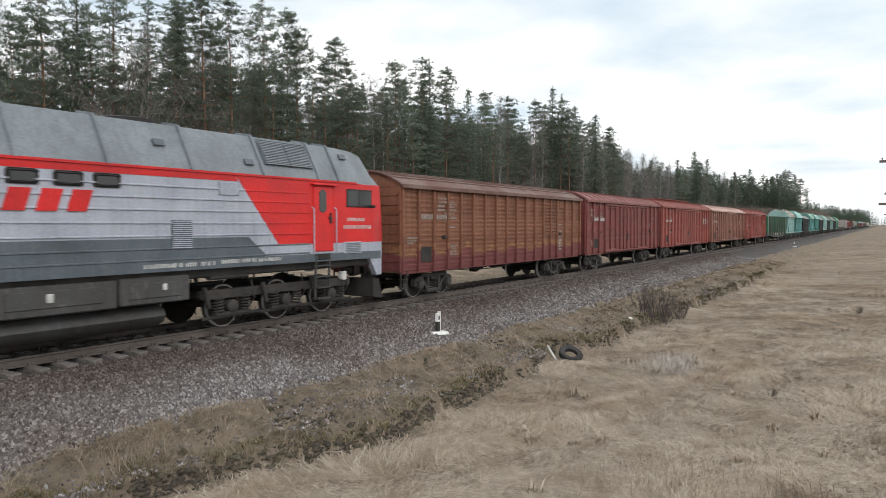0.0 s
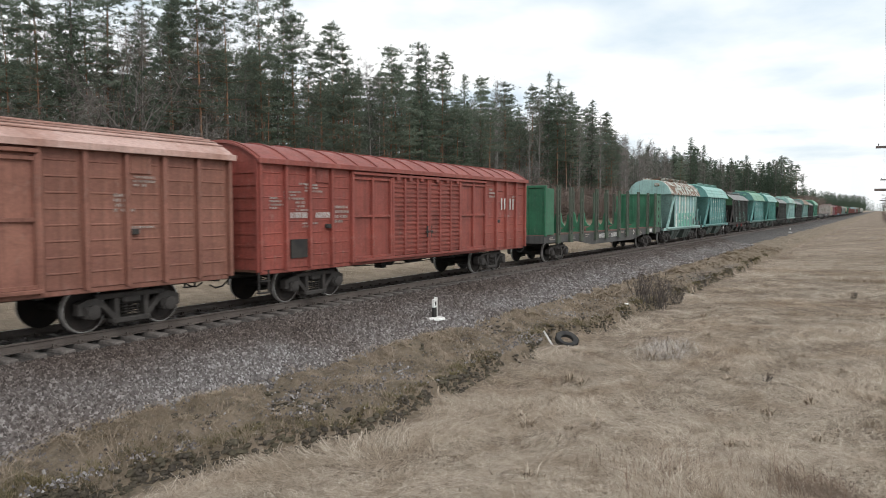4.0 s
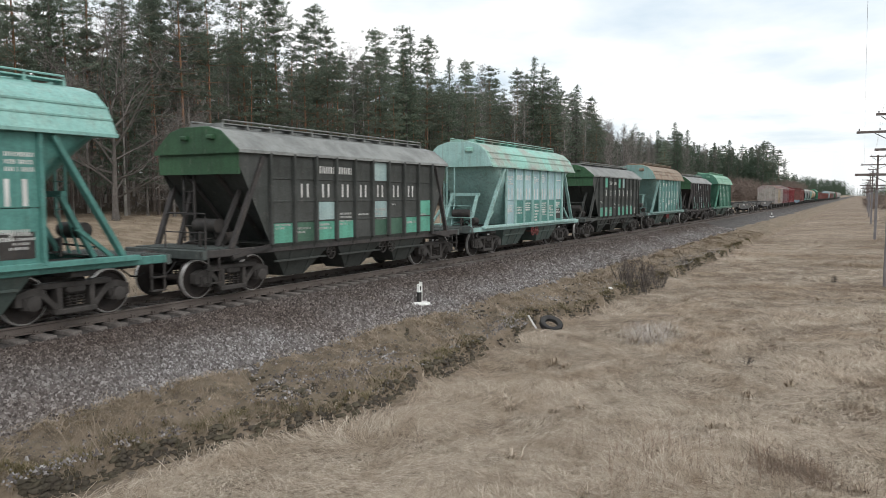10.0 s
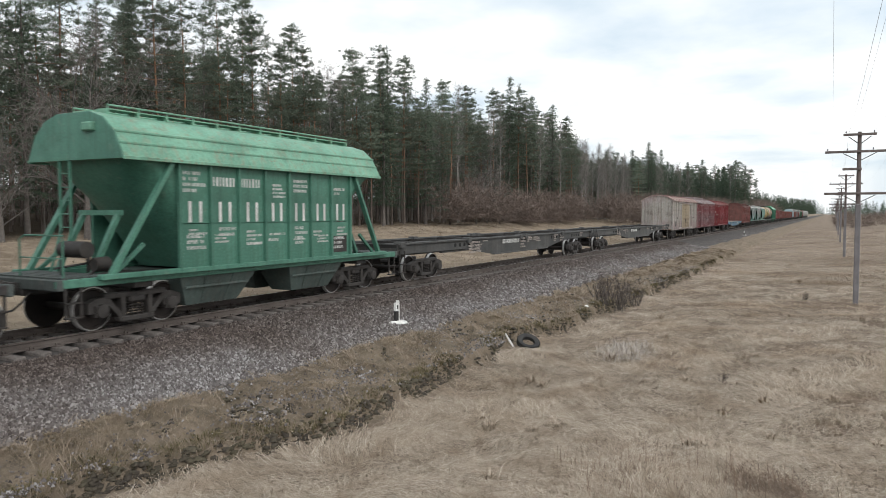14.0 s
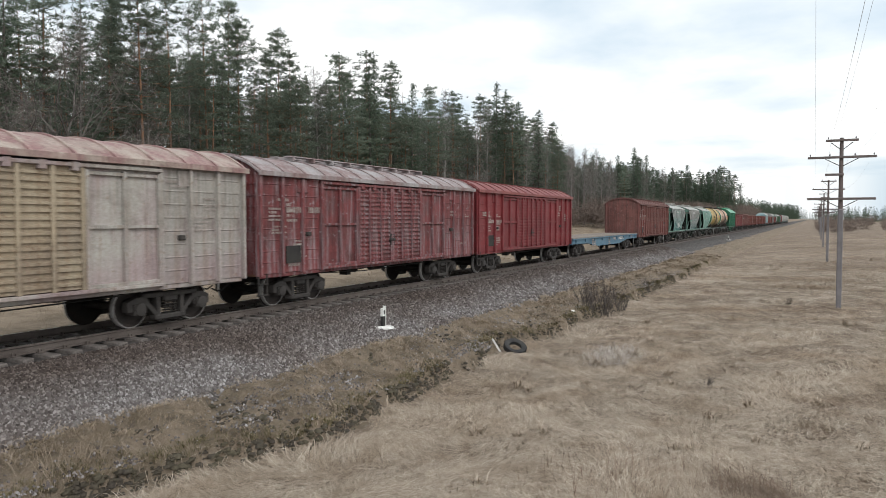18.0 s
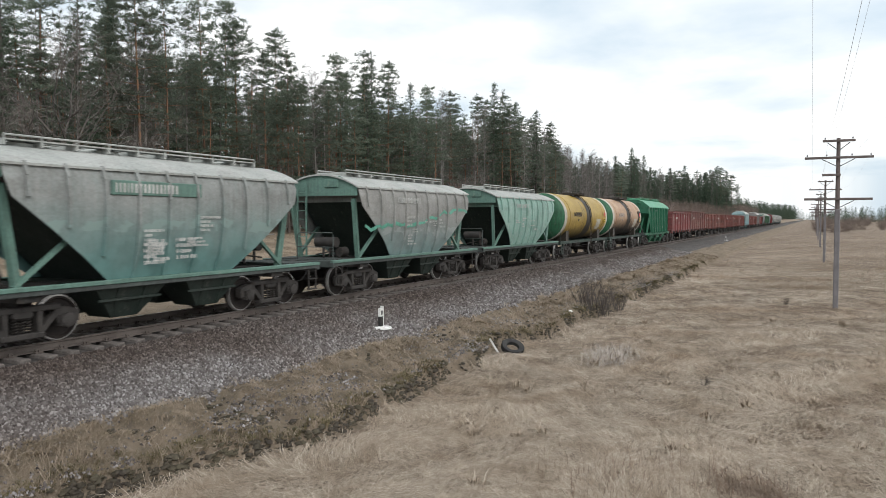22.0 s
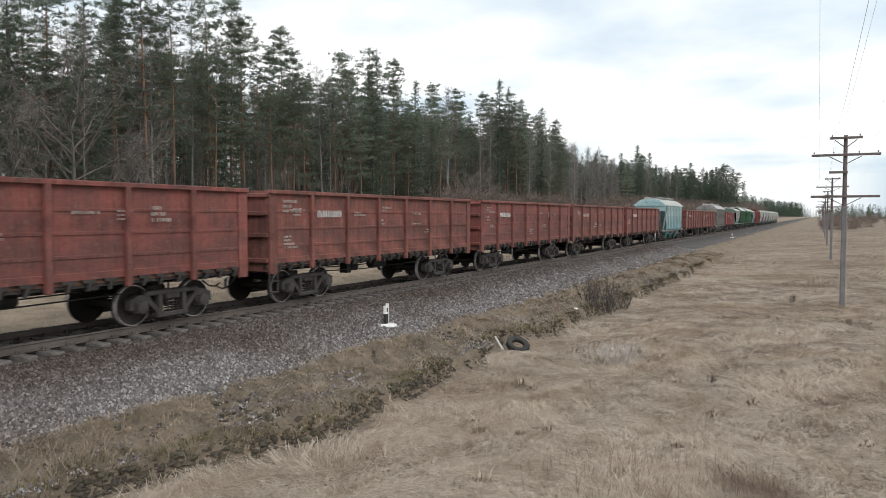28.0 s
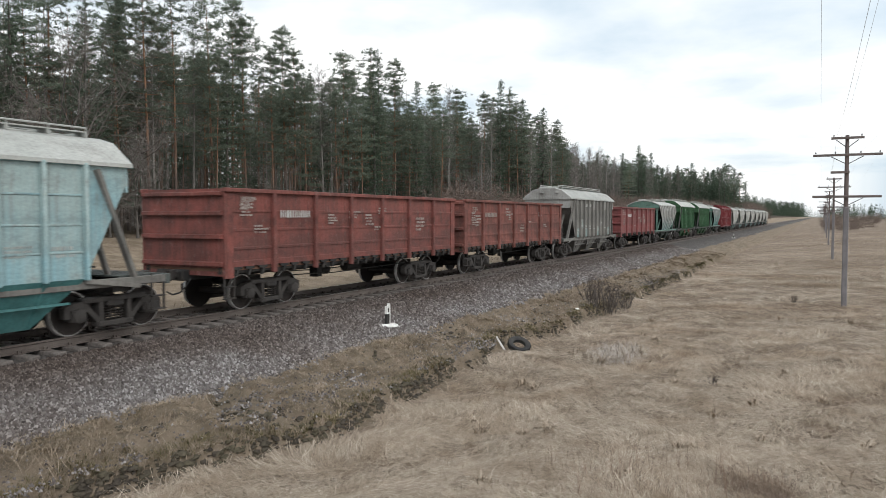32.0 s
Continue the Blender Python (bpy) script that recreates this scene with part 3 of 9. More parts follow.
def bars(rows, y, seed, chance=0.9):
    """Plain bars where the wagons carry small writing: rows of (x0, x1, z, height)."""
    r = random.Random(seed)
    g = Geo()
    for x0, x1, z, h in rows:
        x = x0
        while x < x1 - 0.02:
            w = min(h * r.uniform(0.16, 0.36), x1 - x)
            if r.random() < chance:
                g.box(x, x + w, y - 0.004, y + 0.001, z, z + h)
            x += w + h * 0.27
    return g


def small_writing(seed, x0, x1, z0, z1, y, n):
    r = random.Random(seed)
    rows = []
    for _ in range(n):
        a = r.uniform(x0, x1 - 0.5)
        z = r.uniform(z0, z1)
        h = r.choice((0.05, 0.06, 0.08))
        for k in range(r.randint(1, 4)):
            rows.append((a, min(x1, a + r.uniform(0.3, 0.7)), z - k * h * 1.7, h))
    return bars(rows, y, seed)


def block_signs(xs, z, h, w, y, thick=0.07):
    """A row of plain upright blocks in the size and place of large painted signs."""
    out = []
    for x in xs:
        g = Geo().box(x + 0.04, x + 0.04 + thick, y - 0.004, y + 0.001, z, z + h)
        out.append(g.box(x + w * 0.80, x + w * 0.80 + thick, y - 0.004, y + 0.001, z, z + h))
    return out


def sign_row(parent, geos, material):
    for g in geos:
        part("sign_block", g, material, parent, "plain painted sign block")


def ladder_geo(h, w=0.36, step=0.3):
    g = Geo()
    for s in (-1, 1):
        g.beam((0, s * w / 2, 0), (0, s * w / 2, h), 0.04, 0.05)
    z = 0.12
    while z < h:
        g.tube([(0, -w / 2, z), (0, w / 2, z)], 0.013, 5)
        z += step
    return g


def dashed(width, z0, z1, rows, proud=0.014, share=0.72):
    """A wall sheet with a short shallow pressed bead in each row."""
    a, g = width * share / 2, Geo()
    xs = (-width / 2, -a, -a + 0.03, a - 0.03, a, width / 2)
    zs = [(z0, 0)]
    for i in range(1, rows):
        z = z0 + (z1 - z0) * i / rows
        zs += [(z - 0.024, 0), (z - 0.010, 1), (z + 0.006, 1), (z + 0.022, 0)]
    zs.append((z1, 0))
    verts = [(x, -0.022 - (proud if up and 1 < j < 4 else 0), z) for z, up in zs for j, x in enumerate(xs)]
    n = len(zs)
    faces = [(6 * i + j, 6 * i + j + 1, 6 * i + j + 7, 6 * i + j + 6) for i in range(n - 1) for j in range(5)]
    k, e = len(verts), 6 * (n - 1)
    verts += [(-width / 2, 0.025, z0), (width / 2, 0.025, z0), (width / 2, 0.025, z1), (-width / 2, 0.025, z1)]
    faces += [(k, k + 3, k + 2, k + 1), (0, k, k + 1, 5), (5, k + 1, k + 2, e + 5), (e + 5, k + 2, k + 3, e), (e, k + 3, k, 0)]
    return g.add(verts, faces)


def footstep_geo():
    g = Geo()
    for s in (-1, 1):
        g.beam((s * 0.17, 0, 0.42), (s * 0.17, 0, 1.2), 0.03, 0.05)
    for z in (0.42, 0.72):
        g.box(-0.19, 0.19, -0.06, 0.06, z - 0.015, z + 0.015)
    return g


def pressed(width, z0, z1, ridges, proud, foot=0.0):
    """A wall sheet with pressed ridges across it: (height, half its breadth)."""
    line = [(-0.022 - (proud if foot else 0), z0)]
    if foot:
        line += [(-0.022 - proud, z0 + foot), (-0.022, z0 + foot + 0.02)]
    for z, b in ridges:
        line += [(-0.022, z - b * 0.75), (-0.022 - proud, z - b * 0.75), (-0.022 - proud, z + b * 0.4), (-0.022, z + b * 0.7)]
    line += [(-0.022, z1)]
    ring = lambda x: [(x, y, z) for y, z in line] + [(x, 0.025, z1), (x, 0.025, z0)]
    return Geo().loft([ring(-width / 2), ring(width / 2)])


# ---------------------------------------------------------------- gondola
def gondola(label, main, seed=0, length=13.0, top=3.26, load=False):
    w = thing("gondola_wagon", label, "freight wagon", "goods train")
    h = length / 2
    zb = 1.22
    bay = length / 7

    def panel_geo():
        return pressed(bay, zb, top - 0.1, [(zb + (top - 0.1 - zb) * k / 4, 0.05) for k in (1, 2, 3)], 0.02, 0.14)

    def post_geo():
        g = Geo().cham(-0.07, 0.07, -0.13, 0.0, zb - 0.22, top - 0.08, 0.015)
        return g

    for s in (-1, 1):
        y = s * 1.43
        for i in range(7):
            part("side_panel", panel_geo, main, w, at=(-h + bay * (i + 0.5), y, 0), key=("gp", length, top), turn=0 if s < 0 else 180)
        for i in range(1, 7):
            part("post", post_geo, main, w, at=(-h + bay * i, y, 0), key=("gpost", top), turn=0 if s < 0 else 180)
        part("top_rail", Geo().cham(-h - 0.02, h + 0.02, min(y - s * 0.04, y + s * 0.13), max(y - s * 0.04, y + s * 0.13), top - 0.11, top, 0.02), main, w)
        for e in (-1, 1):
            part("corner_plate", Geo().box(e * (h - 0.30) if e > 0 else -h - 0.01, h + 0.01 if e > 0 else -h + 0.30, min(y, y + s * 0.06), max(y, y + s * 0.06), zb - 0.28, top - 0.1), main, w)
        g = Geo().box(-h, h, min(y - s * 0.2, y - s * 0.05), max(y - s * 0.2, y - s * 0.05), 1.05, zb)
        r = random.Random(seed + s)
        for i in range(7):
            for f in (0.25, 0.5, 0.78):
                x = -h + bay * (i + f)
                g.prism([(x - 0.16, zb), (x + 0.16, zb), (x + 0.16, zb - 0.06), (x + 0.05, zb - 0.08), (x, zb - 0.24), (x - 0.07, zb - 0.24), (x - 0.03, zb - 0.08), (x - 0.16, zb - 0.06)],
                        y + s * 0.01 - 0.03, y + s * 0.01 + 0.03)
        part("hinge_rail", g, IRON if seed % 2 else BLACK, w)
        part("footstep", footstep_geo, IRON, w, at=(s * (h - 0.2), s * 1.42, 0), key="footstep")
    for s in (-1, 1):
        g = pressed(2.86, 1.0, top - 0.02, [(zb + 0.10, 0.08), (zb + 0.80, 0.08), (zb + 1.40, 0.08), (top - 0.14, 0.07)], 0.10)
        g.v = [(s * (h - yy - 0.025), x, z) for x, yy, z in g.v]
        part("end_wall", g, main, w)
    part("floor", Geo().box(-h, h, -1.4, 1.4, 1.12, 1.2), RUST, w)
    g = Geo().cham(-h - 0.25, h + 0.25, -0.24, 0.24, 0.86, 1.14, 0.03)
    for x in (-4.33, -2.0, 0, 2.0, 4.33):
        g.box(x - 0.11, x + 0.11, -1.38, 1.38, 0.98, 1.12)
    part("underframe", g, BLACK, w)
    part("brake_gear", brake_geo, BLACK, w, key="brake", smooth=40)
    if load:
        r = random.Random(seed)
        g = Geo()
        ring = [[(x, y, 2.9 + 0.45 * (1 - abs(y) / 1.4) + r.uniform(-0.1, 0.1)) for y in (-1.38, -0.7, 0, 0.7, 1.38)] for x in [-h + 0.1 + (length - 0.2) * i / 10 for i in range(11)]]
        g.loft(ring, closed=False)
        part("load", g, RUST, w)
    for x in (-length / 3, length / 3):
        bogie(w, x)
        rims(w, x)
    ends(w, h + 0.2)
    g = bars([(-h + bay * 1.15, -h + bay * 1.85, 2.50, 0.20)], -1.50, seed, 1.0)
    part("number_stencil", g, WHITE if seed % 3 else FAINT, w)
    g = small_writing(seed, -h + 0.4, -h + bay - 0.2, 1.8, 3.0, -1.488, 4)
    g2 = small_writing(seed + 1, -h + bay * 2.2, -h + bay * 5.8, 1.7, 2.9, -1.488, 6)
    g.add(g2.v, g2.f)
    part("small_stencil", g, FAINT, w)
    return w


# ---------------------------------------------------------------- box car
def boxcar(label, main, roof, seed=0, length=13.7, ribbed=True, eave=3.80, top=4.34, doors=None, big=0, walk_board=False, door_mat=None, plain=False, full=True):
    w = thing("boxcar", label, "freight wagon", "goods train")
    h = length / 2
    zb = 1.0
    hw = 1.40
    dw = 2.15 if length < 15 else 2.2          # half the width of the two door leaves
    fw = 1.95 if length < 15 else 2.0          # framed wall beside the doors
    dm = door_mat or main
    r = random.Random(seed)
    # walls: boards between posts
    for s in (-1, 1):
        y = s * hw
        zones = ((-h, 3.35), (5.0, h)) if plain and s < 0 else ((-h, -5.0), (-3.35, h)) if plain else ((-h, -dw - fw), (dw + fw, h))
        for a, b in zones:
            n = max(2, round((b - a) / 0.98))
            pitch = (b - a) / n

            def bay_geo():
                if plain:                         # boards
                    return pressed(pitch, zb, eave, [(zb + (eave - zb) * i / 17, 0.05) for i in range(1, 17)], 0.022)
                return dashed(pitch, zb, eave, 9)

            def post_geo():
                return Geo().cham(-0.05, 0.05, -0.125, 0.0, zb - 0.05, eave, 0.012)

            for i in range(n):
                part("wall_bay", bay_geo, main, w, at=(a + pitch * (i + 0.5), y, 0), key=("bay", length, n, eave, round(pitch, 3)), turn=0 if s < 0 else 180)
            for i in range(n + 1):
                part("post", post_geo, main, w, at=(a + pitch * i, y, 0), key=("bpost", eave), turn=0 if s < 0 else 180)
        if plain:                                 # one louvred door, and a latch bar
            def louvre_geo():
                g = pressed(1.63, zb + 0.98, eave - 0.06, [(zb + 1.10 + (eave - zb - 1.28) * q / 10, 0.05) for q in range(11)], 0.04)
                g.v = [(x, yy - 0.02 if yy < 0 else yy, z) for x, yy, z in g.v]
                return g
            d = part("door", lambda: pressed(1.63, zb, zb + 0.97, [(zb + 0.5, 0.05)], 0.02), dm, w, at=(-s * 4.175, y, 0), key="plain_leaf", turn=0 if s < 0 else 180)
            part("louvre", louvre_geo, dm, d, key="plain_louvre")
            for x in (-0.78, 0.0, 0.78):
                part("door_stile", lambda: Geo().cham(-0.045, 0.045, -0.12, -0.02, zb, eave - 0.03, 0.012), dm, d, at=(x, 0, 0), key="plain_stile")
        # framed wall beside each door leaf
        for e in () if plain else (-1, 1):
            fp = part("framed_panel", lambda: Geo().box(-fw / 2, fw / 2, -0.02, 0.03, zb + 0.02, eave), main, w, at=(e * (dw + fw / 2), y, 0), key=("frame", length, eave), turn=0 if s < 0 else 180)
            for x in (-fw / 2 + 0.045, 0.0, fw / 2 - 0.045):
                part("frame_post", lambda: Geo().cham(-0.045, 0.045, -0.11, -0.018, zb, eave - 0.25, 0.012), main, fp, at=(x, 0, 0), key=("fpost", eave))
            for z in (zb + 0.10, zb + 1.35, eave - 0.32):
                part("frame_rail", lambda: Geo().cham(-fw / 2, fw / 2, -0.085, -0.018, -0.04, 0.04, 0.012), main, fp, at=(0, 0, z), key=("frail", length))

            def leaf_geo():
                k = 16
                top_only = not full
                rows = [(zb + 0.20 + (eave - zb - 0.56) * i / (k - 1), 0.05) for i in range(k)]
                g = pressed(dw - 0.05, zb + 0.08, eave - 0.22, rows[9:] if top_only else rows, 0.040)
                g.v = [(x, yy - 0.028 if yy < 0 else yy, z) for x, yy, z in g.v]
                return g
            d = part("door", leaf_geo, dm, w, at=(e * dw / 2, y, 0), key=("leaf", length, eave, full), turn=0 if s < 0 else 180)
            for x in (-dw / 2 + 0.06, -dw / 6, dw / 6, dw / 2 - 0.06):
                part("door_stile", lambda: Geo().cham(-0.05, 0.05, -0.125, -0.04, zb + 0.06, eave - 0.2, 0.012), dm, d, at=(x, 0, 0), key=("stile", eave))
            part("door_handle", Geo().cham(-0.10, 0.10, -0.14, -0.085, 1.75, 1.83, 0.012).cham(-0.03, 0.03, -0.13, -0.085, 1.6, 2.0, 0.012), IRON, d, at=(-e * 0.98 * (1 if s < 0 else -1), 0, 0))
        # door rails, with rollers
        lo, hi = (y - 0.15, y - 0.03) if s < 0 else (y + 0.03, y + 0.15)
        g = Geo().cham(-dw - fw, dw + fw, lo, hi, eave - 0.22, eave - 0.14, 0.015)
        for x in (-1.9, -1.2, -0.5, 0.5, 1.2, 1.9):
            g.box(x - 0.08, x + 0.08, lo, hi, eave - 0.30, eave - 0.12)
        if not plain:
            part("door_rail", g, main, w)
            part("door_sill", Geo().cham(-dw - fw, dw + fw, lo, hi, zb - 0.02, zb + 0.06, 0.015), main, w)
        part("side_sill", Geo().cham(-h, h, min(y - s * 0.12, y), max(y - s * 0.12, y), zb - 0.12, zb, 0.02), main, w)
        for e in (-1, 1):
            x = e * (h - (1.9 if length < 15 else 2.4))
            part("hatch", Geo().cham(x - 0.27, x + 0.27, min(y - s * 0.02, y + s * 0.06), max(y - s * 0.02, y + s * 0.06), eave - 0.52, eave - 0.12, 0.03), main, w)
            part("latch", Geo().cham(x - e * 0.2 - 0.09, x - e * 0.2 + 0.09, min(y, y + s * 0.13), max(y, y + s * 0.13), 2.02, 2.14, 0.02), IRON, w)
    for s in (-1, 1):
        def end_geo():
            g = Geo().box(-0.02, 0.04, -hw, hw, zb, eave + 0.1)
            for i in range(1, 9):
                z = zb + (eave - zb) * i / 9
                g.box(0.03, 0.06, -hw + 0.1, -0.5, z - 0.025, z + 0.025).box(0.03, 0.06, -0.4, 0.4, z - 0.025, z + 0.025).box(0.03, 0.06, 0.5, hw - 0.1, z - 0.025, z + 0.025)
            for yy in (-hw, -0.45, 0.45, hw):
                g.cham(0.0, 0.11, yy - 0.05, yy + 0.05, zb - 0.05, eave, 0.012)
            arch = [(0.0, yy, eave + (top - eave - 0.05) * (1 - (yy / 1.5) ** 2)) for yy in [-1.45 + 2.9 * i / 12 for i in range(13)]]
            g.loft([arch + [(0.0, 1.45, eave - 0.05), (0.0, -1.45, eave - 0.05)], [(0.05, yy, z) for _, yy, z in arch] + [(0.05, 1.45, eave - 0.05), (0.05, -1.45, eave - 0.05)]])
            return g
        part("end_wall", end_geo, main, w, at=(s * (h - 0.02), 0, 0), key=("bend", eave, top), turn=0 if s > 0 else 180)
        part("footstep", footstep_geo, IRON, w, at=(-h + 0.15, s * 1.4, 0), key="footstep")
        part("ladder", lambda: ladder_geo(2.7), main, w, at=(s * (h + 0.14), -s * 0.9, 0.95), key="ladder27")
    # roof
    g = Geo()
    arc = [-1.56 + 3.12 * i / 14 for i in range(15)]
    prof = lambda x, up=0.0: [(x, yy, eave - 0.02 + up + (top - eave) * (1 - abs(yy / 1.58) ** 2.2)) for yy in arc]
    thick = lambda x: prof(x) + [(x, yy, z - 0.05) for _, yy, z in reversed(prof(x))]
    g.loft([thick(-h - 0.12), thick(h + 0.12)])
    for s in (-1, 1):
        g.cham(-h - 0.13, h + 0.13, s * 1.56 - 0.03, s * 1.56 + 0.03, eave - 0.10, eave + 0.04, 0.012)
    part("roof", g, roof, w, smooth=30)
    if ribbed:
        def rib_geo():
            g = Geo()
            low, up = prof(-0.035, 0.0), prof(-0.035, 0.04)
            g.loft([up + low[::-1], [(x + 0.07, y, z) for x, y, z in up + low[::-1]]])
            return g
        n = round(length / 0.98)
        for i in range(n + 1):
            part("roof_rib", rib_geo, roof, w, at=(-h + length * i / n, 0, 0), key=("rib", eave, top))
    else:
        g = Geo()
        for k in range(2, 13):
            _, yy, z = prof(0)[k]
            g.box(-h - 0.1, h + 0.1, yy - 0.03, yy + 0.03, z, z + 0.025)
        part("roof_sheet", g, roof, w)
    if walk_board:
        g = Geo()
        for yy in (-0.28, 0.28):
            g.box(-h * 0.62, h * 0.62, yy - 0.14, yy + 0.14, top + 0.10, top + 0.13)
        for i in range(9):
            x = -h * 0.6 + h * 1.2 * i / 8
            g.box(x - 0.03, x + 0.03, -0.45, 0.45, top - 0.03, top + 0.10)
        part("roof_walkway", g, roof, w)
    g = Geo().cham(-h - 0.1, h + 0.1, -0.2, 0.2, 0.72, 1.0, 0.03)
    for i in range(9):
        x = -h + 0.3 + (length - 0.6) * i / 8
        g.box(x - 0.07, x + 0.07, -1.33, 1.33, 0.84, 0.96)
    part("underframe", g, BLACK, w)
    part("floor", Geo().box(-h, h, -1.36, 1.36, 0.94, 1.02), RUST, w)
    part("brake_gear", brake_geo, BLACK, w, key="brake", smooth=40)
    bx = h - (2.15 if length < 15 else 2.45)
    for x in (-bx, bx):
        bogie(w, x)
        rims(w, x)
    ends(w, h + 0.02)
    z = 2.92
    part("number_stencil", bars([(-h + 1.12, -h + 1.85, z - 0.22, 0.17), (-h + 2.12, -h + 2.85, z - 0.22, 0.17)] if seed % 2 == 0 else [(-h + 1.1, -h + 1.8, z - 0.6, 0.15), (-h + 2.1, -h + 2.7, z - 0.6, 0.15)], -hw - 0.058, seed, 1.0), WHITE if seed in (4, 6, 8, 9) else FAINT, w)
    g = small_writing(seed, -h + 0.2, -dw - fw - 0.1, 1.4, 3.4, -hw - 0.056, 8)
    g2 = small_writing(seed + 1, dw + fw + 0.1, h - 0.2, 1.4, 3.4, -hw - 0.056, 3)
    g.add(g2.v, g2.f)
    part("small_stencil", g, FAINT, w)
    part("chalk_panel", Geo().box(-h + 1.1, -h + 1.75, -hw - 0.064, -hw - 0.03, 1.25, 1.75), BLACK, w, "dark blackboard panel")
    if big:
        sign_row(w, block_signs([h - 2.35 + 0.8 * i for i in range(big)], 2.55, 0.46, 0.40, -hw - 0.060, 0.10), WHITE)
    return w

# ---------------------------------------------------------------- hopper wagons
def rounded_rect(hx, hy, z, r, n=4):
    out = []
    for cx, cy, a0 in ((hx - r, hy - r, 0), (-hx + r, hy - r, 90), (-hx + r, -hy + r, 180), (hx - r, -hy + r, 270)):
        for i in range(n + 1):
            a = radians(a0 + 90 * i / n)
            out.append((cx + r * math.cos(a), cy + r * math.sin(a), z))
    return out


def handwheel_geo():
    g = Geo()
    pts = [(0.19 * math.cos(a), 0, 0.19 * math.sin(a)) for a in (2 * math.pi * i / 14 for i in range(15))]
    g.tube(pts, 0.018, 5)
    for i in range(4):
        a = math.pi * i / 4
        g.tube([(-0.19 * math.cos(a), 0, -0.19 * math.sin(a)), (0.19 * math.cos(a), 0, 0.19 * math.sin(a))], 0.012, 4)
    g.tube([(0, 0, 0), (0, 0.35, 0)], 0.02, 5)
    return g


def end_rail_geo():
    pts = [(0, -1.25, 1.15), (0, -1.25, 2.0), (0.06, -1.18, 2.08), (0.06, 0.1, 2.08), (0, 0.18, 2.0), (0, 0.18, 1.15)]
    g = Geo().tube(pts, 0.02, 6)
    g.tube([(0, -1.25, 1.62), (0, 0.18, 1.62)], 0.015, 5)
    return g


def end_gear_geo():
    """Brake cylinder, reservoir and rods on the end platform of a hopper wagon."""
    g = Geo().lathe([(-0.42, 0.05), (-0.40, 0.18), (0.40, 0.18), (0.42, 0.05)], 14, "y")
    g.v = [(x - 0.1, y - 0.35, z + 1.75) for x, y, z in g.v]
    k = len(g.v)
    g.lathe([(-0.16, 0.15), (0.18, 0.17), (0.24, 0.06)], 12, "x")
    g.v[k:] = [(x + 0.2, y - 0.75, z + 1.42) for x, y, z in g.v[k:]]
    g.tube([(0.4, -0.9, 1.25), (0.1, -0.5, 1.45), (-0.5, -0.2, 1.35)], 0.025, 5)
    g.beam((-0.3, -1.1, 1.22), (0.5, -0.2, 1.30), 0.06, 0.05)
    g.beam((-0.55, -0.55, 1.2), (-0.55, -0.55, 1.62), 0.06, 0.06).beam((0.35, -0.15, 1.2), (0.35, -0.15, 1.62), 0.06, 0.06)
    return g


def hopper_frame(w, frame, half, inset=2.1):
    g = Geo()
    for s in (-1, 1):
        g.cham(-half, half, min(s * 1.30, s * 1.42), max(s * 1.30, s * 1.42), 1.02, 1.20, 0.02)
        part("end_beam", Geo().cham(min(s * half, s * (half - 0.14)), max(s * half, s * (half - 0.14)), -1.43, 1.43, 0.98, 1.21, 0.02), SOOTY, w)
    part("frame", g, frame, w)
    g = Geo().cham(-half, half, -0.26, 0.26, 0.84, 1.15, 0.03)
    for x in (-half + inset, half - inset):
        g.box(x - 0.25, x + 0.25, -1.35, 1.35, 0.9, 1.08)
    part("centre_sill", g, BLACK, w)
    for s in (-1, 1):
        x = s * (half - 0.75)
        g = Geo()
        for i in range(5):
            xx = x + (i - 2) * 0.22
            g.box(xx - 0.09, xx + 0.09, -1.28, 1.28, 1.20, 1.23)
        part("platform", g, SOOTY, w)
        part("end_gear", end_gear_geo, IRON, w, at=(s * (half - 1.25), 0, 0), key="end_gear", smooth=40, turn=0 if s < 0 else 180)
        part("footstep", footstep_geo, IRON, w, at=(s * (half - 0.35), -1.40, 0), key="footstep")
        bogie(w, s * (half - inset))
        rims(w, s * (half - inset))
    part("handrail", end_rail_geo, frame, w, at=(-half + 0.25, 0, 0), key="end_rail", smooth=60)
    ends(w, half)


def funnel_geo(lx, bx, zt=1.15, zb=0.30, wide=1.40):
    g = Geo()
    for s in (-1, 1):
        top = [(-lx, s * 0.12, zt), (lx, s * 0.12, zt), (lx, s * wide, zt), (-lx, s * wide, zt)]
        low = [(-bx, s * 0.30, zb), (bx, s * 0.30, zb), (bx, s * 1.05, zb), (-bx, s * 1.05, zb)]
        g.loft([top, low])
        y = s * 1.24
        g.beam((-lx * 0.78, s * (wide - 0.14), 0.76), (lx * 0.78, s * (wide - 0.14), 0.76), 0.05, 0.05)
        for x in (-lx * 0.35, lx * 0.35):
            g.beam((x, s * (wide + 0.01), zt), (x * 0.8, s * 1.07, zb + 0.05), 0.06, 0.05)
    return g


